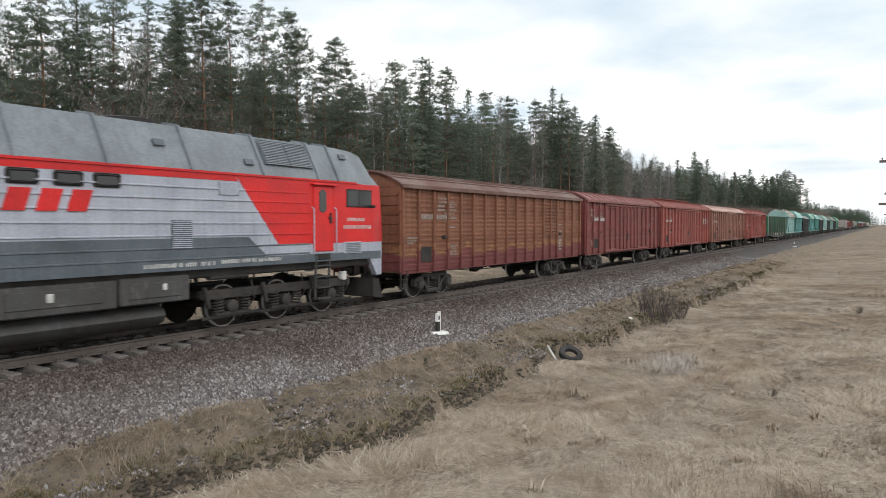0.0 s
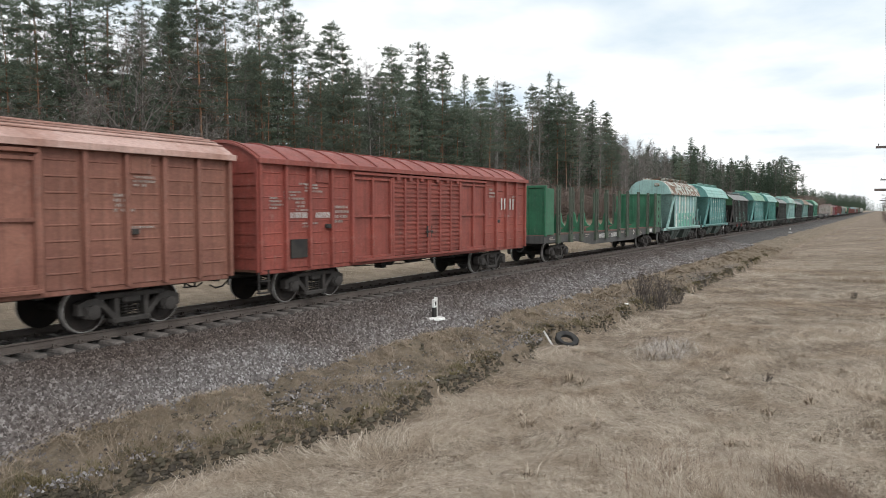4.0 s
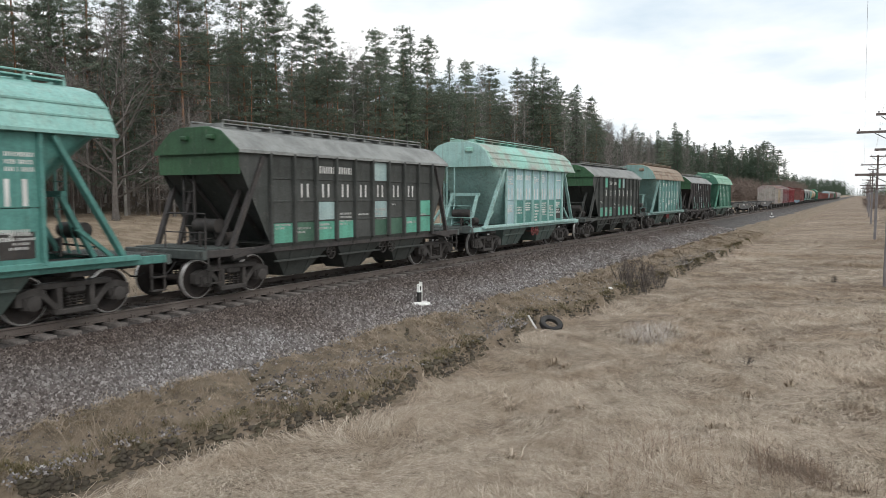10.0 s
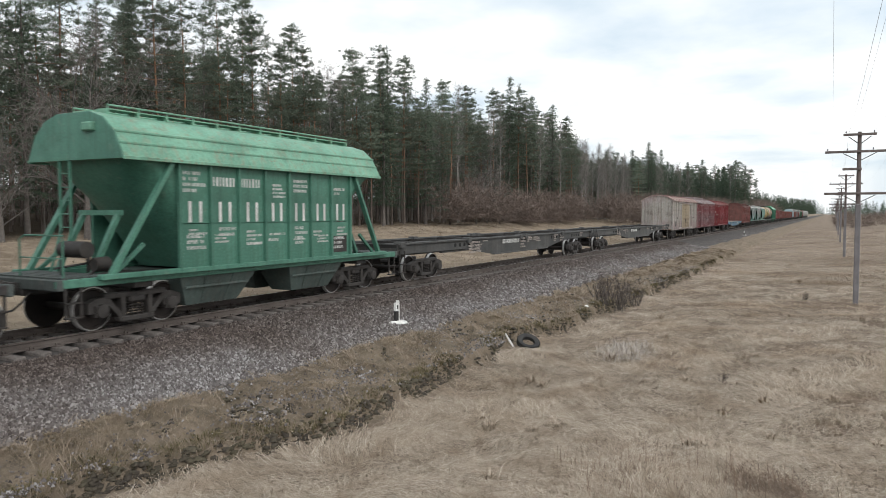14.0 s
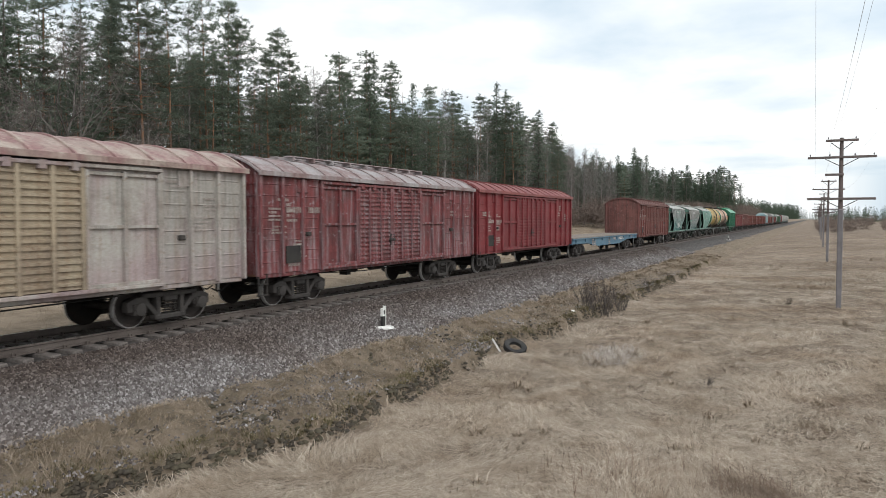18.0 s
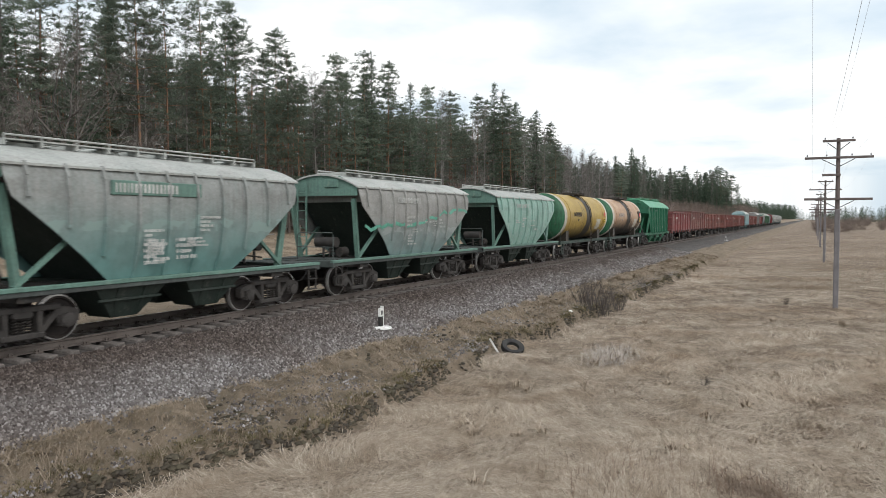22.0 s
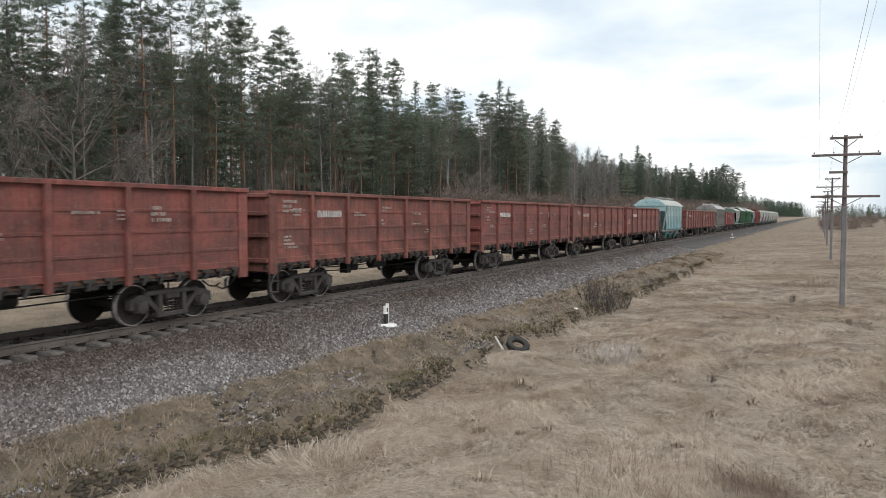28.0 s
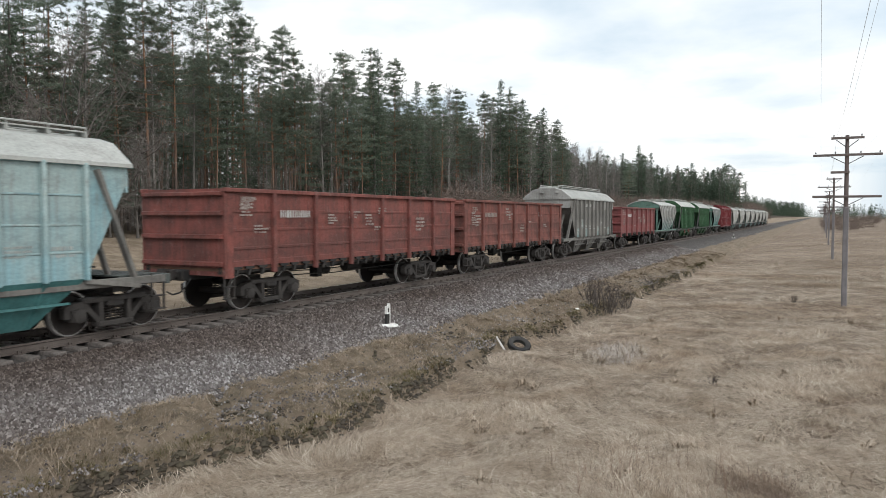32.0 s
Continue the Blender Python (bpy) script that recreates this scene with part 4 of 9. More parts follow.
def roof_hatches(w, mat, length, top, rail=True):
    g = Geo()
    for s in (-0.42, 0.42):
        g.box(-length / 2, length / 2, s - 0.16, s + 0.16, top + 0.09, top + 0.12)
        g.tube([(-length / 2, s * 1.4, top + 0.19), (length / 2, s * 1.4, top + 0.19)], 0.022, 5)
    n = int(length / 0.8)
    for i in range(n + 1):
        x = -length / 2 + length * i / n
        g.box(x - 0.025, x + 0.025, -0.6, 0.6, top - 0.02, top + 0.10)
        for s in (-0.588, 0.588):
            g.tube([(x, s, top), (x, s, top + 0.19)], 0.015, 4)
    part("roof_walkway", g, mat, w)


def hopper_round(label, main, roof, frame=None, panels=(), marks=WHITE, seed=0, signs=True, lower=None, under=None):
    """Mineral hopper with a funnel body, seven ribbed side bays and a steep two-slope roof."""
    w = thing("hopper_wagon", label, "freight wagon", "goods train")
    frame = frame or main
    r = random.Random(seed)
    half = 6.35
    # shell
    rings = [rounded_rect(4.66, 1.50, 3.76, 0.12, 8), rounded_rect(4.62, 1.48, 3.58, 0.60, 8), rounded_rect(4.10, 1.47, 2.95, 1.05, 8), rounded_rect(3.52, 1.46, 2.3, 1.10, 8), rounded_rect(2.98, 1.45, 1.7, 0.95, 8), rounded_rect(2.55, 1.44, 1.20, 0.8, 8)]
    part("shell", Geo().loft(rings), main, w, smooth=40)
    bay = 6.74 / 7
    for s in (-1, 1):
        y = s * 1.485
        for i in range(8):
            part("rib", lambda: Geo().cham(-0.045, 0.045, -0.10, 0.0, 1.20, 3.70, 0.015), frame, w, at=(-3.37 + bay * i, y, 0), key="hopper_rib", turn=0 if s < 0 else 180)
        if s < 0:
            for i in range(7):
                for k, (z0, z1) in enumerate(((1.22, 2.28), (2.30, 3.68))):
                    m = panels[(i * 2 + k * 3 + seed + r.randint(0, 2)) % len(panels)] if panels else main
                    if lower and k == 0 and i > 0:
                        m = lower
                    part("side_plate", lambda: Geo().box(-bay / 2 + 0.04, bay / 2 - 0.04, -0.012, 0.0, z0, z1), m, w, at=(-3.37 + bay * (i + 0.5), y, 0), key=("side_plate", k))
        else:
            part("side_plate", Geo().box(-3.37, 3.37, y - 0.001, y + 0.012, 1.22, 3.68), main, w)
        part("bottom_rail", Geo().cham(-half + 0.9, half - 0.9, min(y - s * 0.1, y + s * 0.09), max(y - s * 0.1, y + s * 0.09), 1.14, 1.26, 0.02), frame, w)
        for e in (-1, 1):
            g = Geo().beam((e * 5.15, s * 1.42, 1.2), (e * 3.60, s * 1.54, 3.66), 0.14, 0.10)
            part("corner_brace", g, frame, w)
            part("inner_brace", Geo().beam((e * 5.0, s * 0.62, 1.2), (e * 4.28, s * 0.60, 2.55), 0.12, 0.10).beam((e * 4.95, s * 1.30, 1.25), (e * 4.2, s * 1.30, 1.85), 0.08, 0.08), frame, w)
    for e in (-1, 1):
        part("cross_brace", Geo().beam((e * 4.30, -0.72, 2.55), (e * 4.30, 0.72, 2.55), 0.10, 0.12), frame, w)
        part("ladder", lambda: ladder_geo(2.5), frame, w, at=(e * 4.92, 0.35, 2.1), key="ladder25")
        part("lower_ladder", Geo().beam((e * 5.2, 0.17, 1.2), (e * 4.92, 0.17, 2.15), 0.04, 0.05).beam((e * 5.2, 0.53, 1.2), (e * 4.92, 0.53, 2.15), 0.04, 0.05), frame, w)
    # roof with end walls
    prof = [(-1.64, 3.72), (-1.60, 3.84), (-1.36, 4.30), (-1.0, 4.62), (-0.55, 4.76), (0.55, 4.76), (1.0, 4.62), (1.36, 4.30), (1.60, 3.84), (1.64, 3.72)]
    ring = lambda x, k: [(x, y * k, 3.72 + (z - 3.72) * (0.98 if k < 1 else 1)) for y, z in prof]
    part("roof", Geo().loft([ring(-4.92, 1), ring(4.92, 1)]), roof, w, smooth=25)
    g = Geo()
    for s in (-1, 1):
        for y, z in ((1.37, 4.305), (1.50, 4.05)):
            g.beam((-4.92, s * y, z), (4.92, s * y, z), 0.03, 0.04)
        g.cham(-4.94, 4.94, s * 1.64 - 0.03, s * 1.64 + 0.03, 3.68, 3.76, 0.012)
    part("roof_trim", g, roof, w)
    for e in (-1, 1):
        part("vent_box", Geo().cham(min(e * 4.92, e * 5.05), max(e * 4.92, e * 5.05), -0.75, -0.40, 4.32, 4.52, 0.03), roof, w)
        part("end_wall", Geo().loft([[(e * 4.93, y, z) for y, z in prof], [(e * 4.95, y * 0.985, z - 0.01) for y, z in prof]]), main, w)
    roof_hatches(w, roof, 9.0, 4.76)
    for x in (-1.95, 1.95):
        part("discharge_funnel", lambda: funnel_geo(1.35, 0.85), under or main, w, at=(x, 0, 0), key=("funnelA", main.name))
    if seed % 2:
        for x in (-0.15, 0.35):
            part("handwheel", handwheel_geo, RED_WHEEL, w, at=(x, -1.42, 0.82), key="handwheel", smooth=50)
    hopper_frame(w, frame, half)
    if signs:
        sign_row(w, block_signs([-3.37 + bay * (i + 0.26) for i in range(7)], 2.32, 0.50, 0.46, -1.499, 0.09), marks)
    rows = [(-3.37 + bay * 1.1, -3.37 + bay * 1.9, 3.20, 0.22), (-3.37 + bay * 2.1, -3.37 + bay * 2.8, 3.20, 0.22)]
    part("number_stencil", bars(rows, -1.499, seed, 1.0), marks, w)
    g = Geo()
    for i in range(7):
        q = small_writing(seed * 7 + i, -3.37 + bay * i + 0.1, -3.37 + bay * (i + 1) - 0.1, 1.7, 2.15, -1.499, 2)
        g.add(q.v, q.f)
        if i in (0, 3, 4, 6):
            q = small_writing(seed * 9 + i, -3.37 + bay * i + 0.1, -3.37 + bay * (i + 1) - 0.1, 3.2, 3.5, -1.499, 1)
            g.add(q.v, q.f)
    part("small_stencil", g, marks, w)
    part("chalk_panel", Geo().box(-3.37 + bay * 6.15, -3.37 + bay * 6.85, -1.502, -1.495, 1.35, 1.85), IRON, w, "dark blackboard panel")
    return w


def hopper_grid(label, main, roof, ends_mat, panels, frame=None, marks=WHITE, seed=0, signs=True, top=4.30, funnels=None):
    """Mineral hopper with a trough body, nine bays of side plates and three pairs of discharge funnels."""
    w = thing("hopper_wagon", label, "freight wagon", "goods train")
    frame = frame or main
    r = random.Random(seed)
    half, ph = 6.30, 4.08
    bay = 2 * ph / 9
    # end slopes and corner sheets
    rings = [[(sx * 5.1, sy * 1.44, 3.55) for sx, sy in ((-1, -1), (1, -1), (1, 1), (-1, 1))], [(sx * 5.1, sy * 1.44, 3.2) for sx, sy in ((-1, -1), (1, -1), (1, 1), (-1, 1))],
             [(sx * 3.2, sy * 1.40, 1.2) for sx, sy in ((-1, -1), (1, -1), (1, 1), (-1, 1))]]
    part("shell", Geo().loft(rings), main, w)
    for s in (-1, 1):
        y = s * 1.45
        for i in range(10):
            part("rib", lambda: Geo().cham(-0.045, 0.045, -0.13, 0.0, 1.22, 3.62, 0.015), main if ends_mat is not frame else frame, w, at=(-ph + bay * i, y, 0), key="grid_rib", turn=0 if s < 0 else 180)
        zs = (1.24, 1.80, 2.36, 2.96, 3.58)
        for k in range(4):
            if s > 0:
                part("side_plate", Geo().box(-ph, ph, y - 0.001, y + 0.012, zs[k], zs[k + 1]), main, w)
                continue
            part("stringer", lambda: Geo().cham(-ph, ph, -0.032, 0.0, zs[k + 1] - 0.022, zs[k + 1] + 0.022, 0.012), main, w, at=(0, y, 0), key=("stringer", k))
            for i in range(9):
                m = r.choice(panels) if panels and r.random() < (0.80, 0.34, 0.0, 0.26)[k] else main
                part("side_plate", lambda: Geo().box(-bay / 2 + 0.046, bay / 2 - 0.046, -0.014, 0.0, zs[k] + 0.005, zs[k + 1] - 0.005), m, w, at=(-ph + bay * (i + 0.5), y, 0), key=("grid_plate", k))
        for e in (-1, 1):
            part("corner_brace", Geo().beam((e * 5.35, s * 1.36, 1.2), (e * 4.35, s * 1.50, 3.50), 0.13, 0.10), frame, w)
            part("corner_sheet", Geo().add([(e * ph, y, 1.25), (e * ph, y, 3.6), (e * 5.12, y, 3.6), (e * 5.12, y, 3.25), (e * ph, y + s * 0.012, 1.25), (e * ph, y + s * 0.012, 3.6), (e * 5.12, y + s * 0.012, 3.6), (e * 5.12, y + s * 0.012, 3.25)],
                                            [(0, 1, 2, 3), (4, 5, 6, 7), (0, 3, 7, 4), (3, 2, 6, 7), (1, 2, 6, 5)]), main, w)
            part("inner_brace", Geo().beam((e * 5.2, s * 0.7, 1.2), (e * 4.55, s * 0.9, 2.7), 0.10, 0.10), frame, w)
            part("slope_rib", Geo().beam((e * 3.4, s * 0.55, 1.35), (e * 5.05, s * 0.55, 3.1), 0.09, 0.12), frame, w)
            part("bracket_rail", Geo().beam((e * ph, y, 1.2), (e * 5.4, y, 1.0), 0.10, 0.10), frame, w)
    for e in (-1, 1):
        part("ladder", lambda: ladder_geo(2.2, 0.4), frame, w, at=(e * 5.0, 0.5, 1.3), key="ladder22")
        part("end_apron", Geo().box(min(e * 5.10, e * 5.14), max(e * 5.10, e * 5.14), -1.46, 1.46, 3.05, 3.62), ends_mat, w)
    prof = [(-1.56, 3.58), (-1.55, 3.66), (-0.95, 4.14), (-0.5, top - 0.04), (0.5, top - 0.04), (0.95, 4.14), (1.55, 3.66), (1.56, 3.58)]
    part("roof", Geo().loft([[(-5.2, y, z) for y, z in prof], [(5.2, y, z) for y, z in prof]]), roof, w, smooth=20)
    for e in (-1, 1):
        part("end_wall", Geo().loft([[(e * 5.21, y, z) for y, z in prof], [(e * 5.23, y * 0.985, z - 0.01) for y, z in prof]]), ends_mat, w)
        for y in (-0.75, 0.2):
            part("vent_box", Geo().cham(min(e * 5.2, e * 5.34), max(e * 5.2, e * 5.34), y, y + 0.22, 3.92, 4.04, 0.03), ends_mat, w)
    roof_hatches(w, roof, 9.6, top - 0.04)
    for x in (-2.72, 0.0, 2.72):
        part("discharge_funnel", lambda: funnel_geo(1.36, 0.40, 1.25, 0.30, 1.47), funnels or main, w, at=(x, 0, 0), key=("funnelB",))
    for x in (-1.5, 1.15, 1.65):
        part("handwheel", handwheel_geo, RED_WHEEL if seed % 2 else IRON, w, at=(x, -1.40, 0.86), key="handwheel", smooth=50)
    hopper_frame(w, frame, half, 1.25)
    if signs:
        sign_row(w, block_signs([-ph + bay * (i + 1.3) for i in range(7)], 2.46, 0.38, 0.36, -1.47, 0.07), marks)
    part("number_stencil", bars([(-ph + bay * 2.1, -ph + bay * 2.95, 3.14, 0.20), (-ph + bay * 3.1, -ph + bay * 3.9, 3.14, 0.20)], -1.47, seed, 1.0), marks, w)
    g = Geo()
    for i in range(9):
        q = small_writing(seed * 5 + i, -ph + bay * i + 0.12, -ph + bay * (i + 1) - 0.12, 1.5, 2.2, -1.47, 1)
        g.add(q.v, q.f)
    part("small_stencil", g, DIM, w)
    return w


def hopper_bulge(label, main, roof, dark, frame, marks=DIM, seed=0, half=5.55, tall=3.62, scrawl=None):
    """Cement hopper: bulging ribbed sides that narrow to the frame, a low arched roof and open ends."""
    w = thing("hopper_wagon", label, "freight wagon", "goods train")
    k = half / 5.55
    topx, botx = 4.25 * k, 1.85 * k
    sec = [(1.30, 1.18), (1.50, 1.75), (1.60, 2.35), (1.62, 2.95), (1.58, 3.35), (1.48, tall)]
    edge = lambda z: botx + (topx - botx) * min(1.0, max(0.0, (z - 1.18) / (3.05 - 1.18)))
    for s in (-1, 1):
        g = Geo()
        n = 12
        rows = [[(edge(z) * (2 * i / n - 1), s * y, z) for i in range(n + 1)] for y, z in sec]
        inner = [[(x, y - s * 0.03, z) for x, y, z in row] for row in rows]
        g.loft([rows[0], *rows[1:], *inner[::-1], rows[0]], closed=False)
        part("side_wall", g, main, w, smooth=40)
        for i in range(10):
            x = topx * (2 * (i + 0.5) / 10 - 1)
            pts = [(max(-edge(z), min(edge(z), x)), s * (y + 0.02), z) for y, z in sec if edge(z) >= abs(x) - 0.02]
            if len(pts) > 1:
                g = Geo()
                for a, b in zip(pts, pts[1:]):
                    g.beam(a, b, 0.07, 0.10, (0, s, 0.2))
                part("rib", g, main, w)
        part("bottom_rail", Geo().cham(-half, half, min(s * 1.30, s * 1.45), max(s * 1.30, s * 1.45), 1.12, 1.215, 0.02), frame, w)
    for e in (-1, 1):
        # steep end sheet set back under the roof, with posts before it
        g = Geo().loft([[(e * topx * 0.86, -1.45, 3.1), (e * topx * 0.86, 1.45, 3.1), (e * topx * 0.86, 1.45, 3.55), (e * topx * 0.86, -1.45, 3.55)],
                        [(e * (topx * 0.86 + 0.04), -1.45, 3.1), (e * (topx * 0.86 + 0.04), 1.45, 3.1), (e * (topx * 0.86 + 0.04), 1.45, 3.55), (e * (topx * 0.86 + 0.04), -1.45, 3.55)]])
        part("end_beam", g, main, w)
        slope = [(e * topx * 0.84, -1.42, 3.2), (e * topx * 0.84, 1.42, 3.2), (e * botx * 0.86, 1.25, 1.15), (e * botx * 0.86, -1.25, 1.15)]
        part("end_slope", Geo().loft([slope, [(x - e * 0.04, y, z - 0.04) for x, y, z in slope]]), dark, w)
        for s in (-1, 1):
            part("end_post", Geo().beam((e * topx * 0.90, s * 1.20, 1.2), (e * topx * 0.98, s * 1.28, 3.2), 0.13, 0.16), frame, w)
            part("strut", Geo().beam((e * topx * 0.92, s * 1.25, 1.2), (e * topx * 0.60, s * 1.30, 2.3), 0.09, 0.09), frame, w)
        part("ladder", lambda: ladder_geo(2.5), frame, w, at=(e * (topx + 0.12), 0.7, 1.2), key="ladder25")
        part("gable", Geo().loft([[(e * (topx - 0.02), y, z) for y, z in [(-1.48, 3.30), (1.48, 3.30), (1.48, tall), (0.8, tall + 0.33), (0, tall + 0.42), (-0.8, tall + 0.33), (-1.48, tall)]],
                                  [(e * (topx + 0.02), y, z) for y, z in [(-1.48, 3.30), (1.48, 3.30), (1.48, tall), (0.8, tall + 0.33), (0, tall + 0.42), (-0.8, tall + 0.33), (-1.48, tall)]]]), frame, w)
        part("gable_plate", Geo().cham(min(e * topx, e * (topx + 0.07)), max(e * topx, e * (topx + 0.07)), -0.75, -0.2, 3.58, 3.85, 0.02), frame, w)
    arc = [-1.56 + 3.12 * i / 12 for i in range(13)]
    prof = lambda x: [(x, y, tall - 0.02 + 0.44 * (1 - abs(y / 1.56) ** 2)) for y in arc] + [(x, y, tall - 0.07 + 0.44 * (1 - abs(y / 1.56) ** 2)) for y in reversed(arc)]
    part("roof", Geo().loft([prof(-topx - 0.1), prof(topx + 0.1)]), roof, w, smooth=30)
    for i in range(4):
        x = topx * (-0.72 + 0.48 * i)
        part("roof_hatch", lambda: Geo().lathe([(tall + 0.36, 0.42), (tall + 0.46, 0.42), (tall + 0.50, 0.34), (tall + 0.51, 0.02)], 16, "z"), roof, w, at=(x, 0, 0), key=("hatch", tall), smooth=30)
    roof_hatches(w, roof, topx * 1.7, tall + 0.40)
    for x in (-1.25 * k, 1.25 * k):
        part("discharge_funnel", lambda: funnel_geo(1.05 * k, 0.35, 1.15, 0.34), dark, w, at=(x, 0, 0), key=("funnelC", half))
    hopper_frame(w, SOOTY, half, 1.9)
    if scrawl:                                    # a line of fresh paint dabbed along the side
        r = random.Random(seed)
        depth = lambda z: float(np.interp(z, [z for _, z in sec], [y for y, _ in sec])) + 0.012
        x, z = -topx + 0.3, 2.30
        while x < topx - 0.5:
            dx, dz = r.uniform(0.15, 0.40), r.uniform(-0.10, 0.16)
            za, zb = z, min(2.9, max(2.1, z + dz))
            hw = r.uniform(0.035, 0.08)
            g = Geo().loft([[(x, -depth(za - hw), za - hw), (x, -depth(za + hw), za + hw), (x, -depth(za) + 0.03, za)], [(x + dx, -depth(zb - hw), zb - hw), (x + dx, -depth(zb + hw), zb + hw), (x + dx, -depth(zb) + 0.03, zb)]])
            part("paint_dab", g, scrawl, w, "dab of fresh green paint")
            x, z = x + dx * 0.9, zb
    if seed == 3:
        part("number_panel", Geo().cham(-2.0, 0.55, -1.648, -1.60, 3.04, 3.36, 0.02), frame, w, "green painted number panel")
    part("number_stencil", bars([(-1.9, -0.2, 3.10, 0.20)], -1.655, seed, 1.0), marks, w)
    part("small_stencil", small_writing(seed, -2.0, 2.0, 1.8, 2.6, -1.64, 6), marks, w)
    return w


# ---------------------------------------------------------------- tank wagon
def tank_wagon(label, shell, end_mat, band, frame, stain, seed=0, half=5.62):
    w = thing("tank_wagon", label, "freight wagon", "goods train")
    R, zc, hl = 1.48, 2.66, 5.05
    def tube_part(name, x0, x1, m, r=R, dome=None):
        g = Geo()
        prof = [(x0, r), (x1, r)]
        if dome:
            s = 1 if dome > 0 else -1
            prof = [(x0, r)] + [(x0 + s * 0.42 * math.sin(a), max(0.02, r * math.cos(a))) for a in (radians(15 * i) for i in range(1, 7))]
        g.lathe(prof, 36, "x")
        g.v = [(x, y, z + zc) for x, y, z in g.v]
        part(name, g, m, w, smooth=40)
    tube_part("shell", -hl, hl, shell)
    tube_part("end_cap", -hl, 0, end_mat, R - 0.002, -1)
    tube_part("end_cap", hl, 0, shell, R - 0.002, 1)
    tube_part("end_band", -hl - 0.04, -hl + 0.42, band, R + 0.005)
    tube_part("end_band", hl - 0.30, hl + 0.03, band, R + 0.005)
    for x in (-hl + 1.1, hl - 1.1):
        tube_part("strap", x - 0.04, x + 0.04, shell, R + 0.015)
    # dark spill that runs down from the hatch, over the near half of the shell
    for s in (-1, 1):
        r = random.Random(seed * 3 + s)
        g = Geo()
        rows, left, right = [], 0.48, 0.50
        for i in range(31):
            a = radians(92 - 5.6 * i)
            left, right = max(0.30, left + r.uniform(-0.07, 0.075)), max(0.30, right + r.uniform(-0.07, 0.085))
            rows.append([(x, s * (R + 0.022) * math.cos(a), zc + (R + 0.022) * math.sin(a)) for x in (-left, -left * 0.4, right * 0.3, right)])
        g.loft(rows, closed=False)
        part("spill", g, stain, w, "dark oily spill below the hatch", smooth=40)
        for q in range(3):                        # runs of oil beside it
            x, a0, wd = r.uniform(-1.5, 1.5), r.uniform(20, 60), r.uniform(0.02, 0.07)
            g = Geo().loft([[(x - wd, s * (R + 0.012) * math.cos(a), zc + (R + 0.012) * math.sin(a)), (x + wd * r.uniform(0.4, 1), s * (R + 0.012) * math.cos(a), zc + (R + 0.012) * math.sin(a))] for a in (radians(a0 - 6 * k) for k in range(12))], closed=False)
            part("oil_run", g, stain, w, smooth=40)
    # hatch dome, platform and ladders
    g = Geo().lathe([(zc + R - 0.1, 0.36), (zc + R + 0.16, 0.36), (zc + R + 0.24, 0.30), (zc + R + 0.26, 0.02)], 18, "z")
    part("hatch_dome", g, stain, w, smooth=35)
    g = Geo()
    for y in (-0.8, -0.5, 0.5, 0.8):
        g.box(-0.9, 0.9, y - 0.12, y + 0.12, zc + R + 0.05, zc + R + 0.08)
    for x in (-0.85, 0.85):
        g.box(x - 0.03, x + 0.03, -0.95, 0.95, zc + R - 0.02, zc + R + 0.06)
        g.tube([(x, -0.95, zc + R + 0.05), (x, -0.95, zc + R + 0.12), (x, 0.95, zc + R + 0.12)], 0.02, 5)
    part("hatch_platform", g, stain, w)
    for s in (-1, 1):
        g = Geo()
        for x in (0.30, 0.68):
            pts = [(x, s * (R + 0.08) * math.cos(a), zc + (R + 0.08) * math.sin(a)) for a in (radians(80 - 20 * i) for i in range(5))] + [(x, s * (R + 0.08), zc - 0.6), (x, s * (R + 0.08), 0.55)]
            g.tube(pts, 0.022, 5)
        z = 0.65
        while z < zc + R - 0.15:
            y = R + 0.08 if z < zc else (R + 0.08) * math.sqrt(max(0.0, 1 - ((z - zc) / (R + 0.08)) ** 2))
            g.tube([(0.30, s * y, z), (0.68, s * y, z)], 0.014, 4)
            z += 0.3
        part("ladder", g, stain, w)
    # frame
    g = Geo().cham(-half, half, -0.28, 0.28, 0.82, 1.10, 0.03)
    for s in (-1, 1):
        g.cham(-half, half, min(s * 1.18, s * 1.36), max(s * 1.18, s * 1.36), 0.98, 1.14, 0.02)
        g.cham(min(s * half, s * (half - 0.16)), max(s * half, s * (half - 0.16)), -1.36, 1.36, 0.92, 1.14, 0.02)
    for x in (-3.5, 3.5):
        g.box(x - 0.3, x + 0.3, -1.3, 1.3, 0.95, 1.12)
    part("frame", g, frame, w)
    for x in (-3.75, 3.75):
        g = Geo()
        pts = [(y, zc - math.sqrt(max(0, (R + 0.01) ** 2 - y * y))) for y in [-1.2 + 0.2 * i for i in range(13)]]
        g.loft([[(xx, y, z) for y, z in pts] + [(xx, 1.2, 1.12), (xx, -1.2, 1.12)] for xx in (x - 0.28, x + 0.28)])
        part("saddle", g, stain, w)
    for s in (-1, 1):
        g = Geo().tube([(-half + 0.1, s * 1.3, 1.14), (-half + 0.1, s * 1.3, 2.0)], 0.02, 5)
        part("handrail", g, frame, w)
        part("footstep", footstep_geo, frame, w, at=(s * (half - 0.3), -1.36, 0), key="footstep")
        bogie(w, s * 3.9)
        rims(w, s * 3.9)
    part("brake_gear", brake_geo, BLACK, w, key="brake", smooth=40)
    ends(w, half)
    part("number_stencil", bars([(-3.2, -1.5, zc + 0.02, 0.28), (-2.35, -2.05, zc - 0.30, 0.16)], -R - 0.012, seed, 1.0), IRON if seed % 2 else FAINT, w)
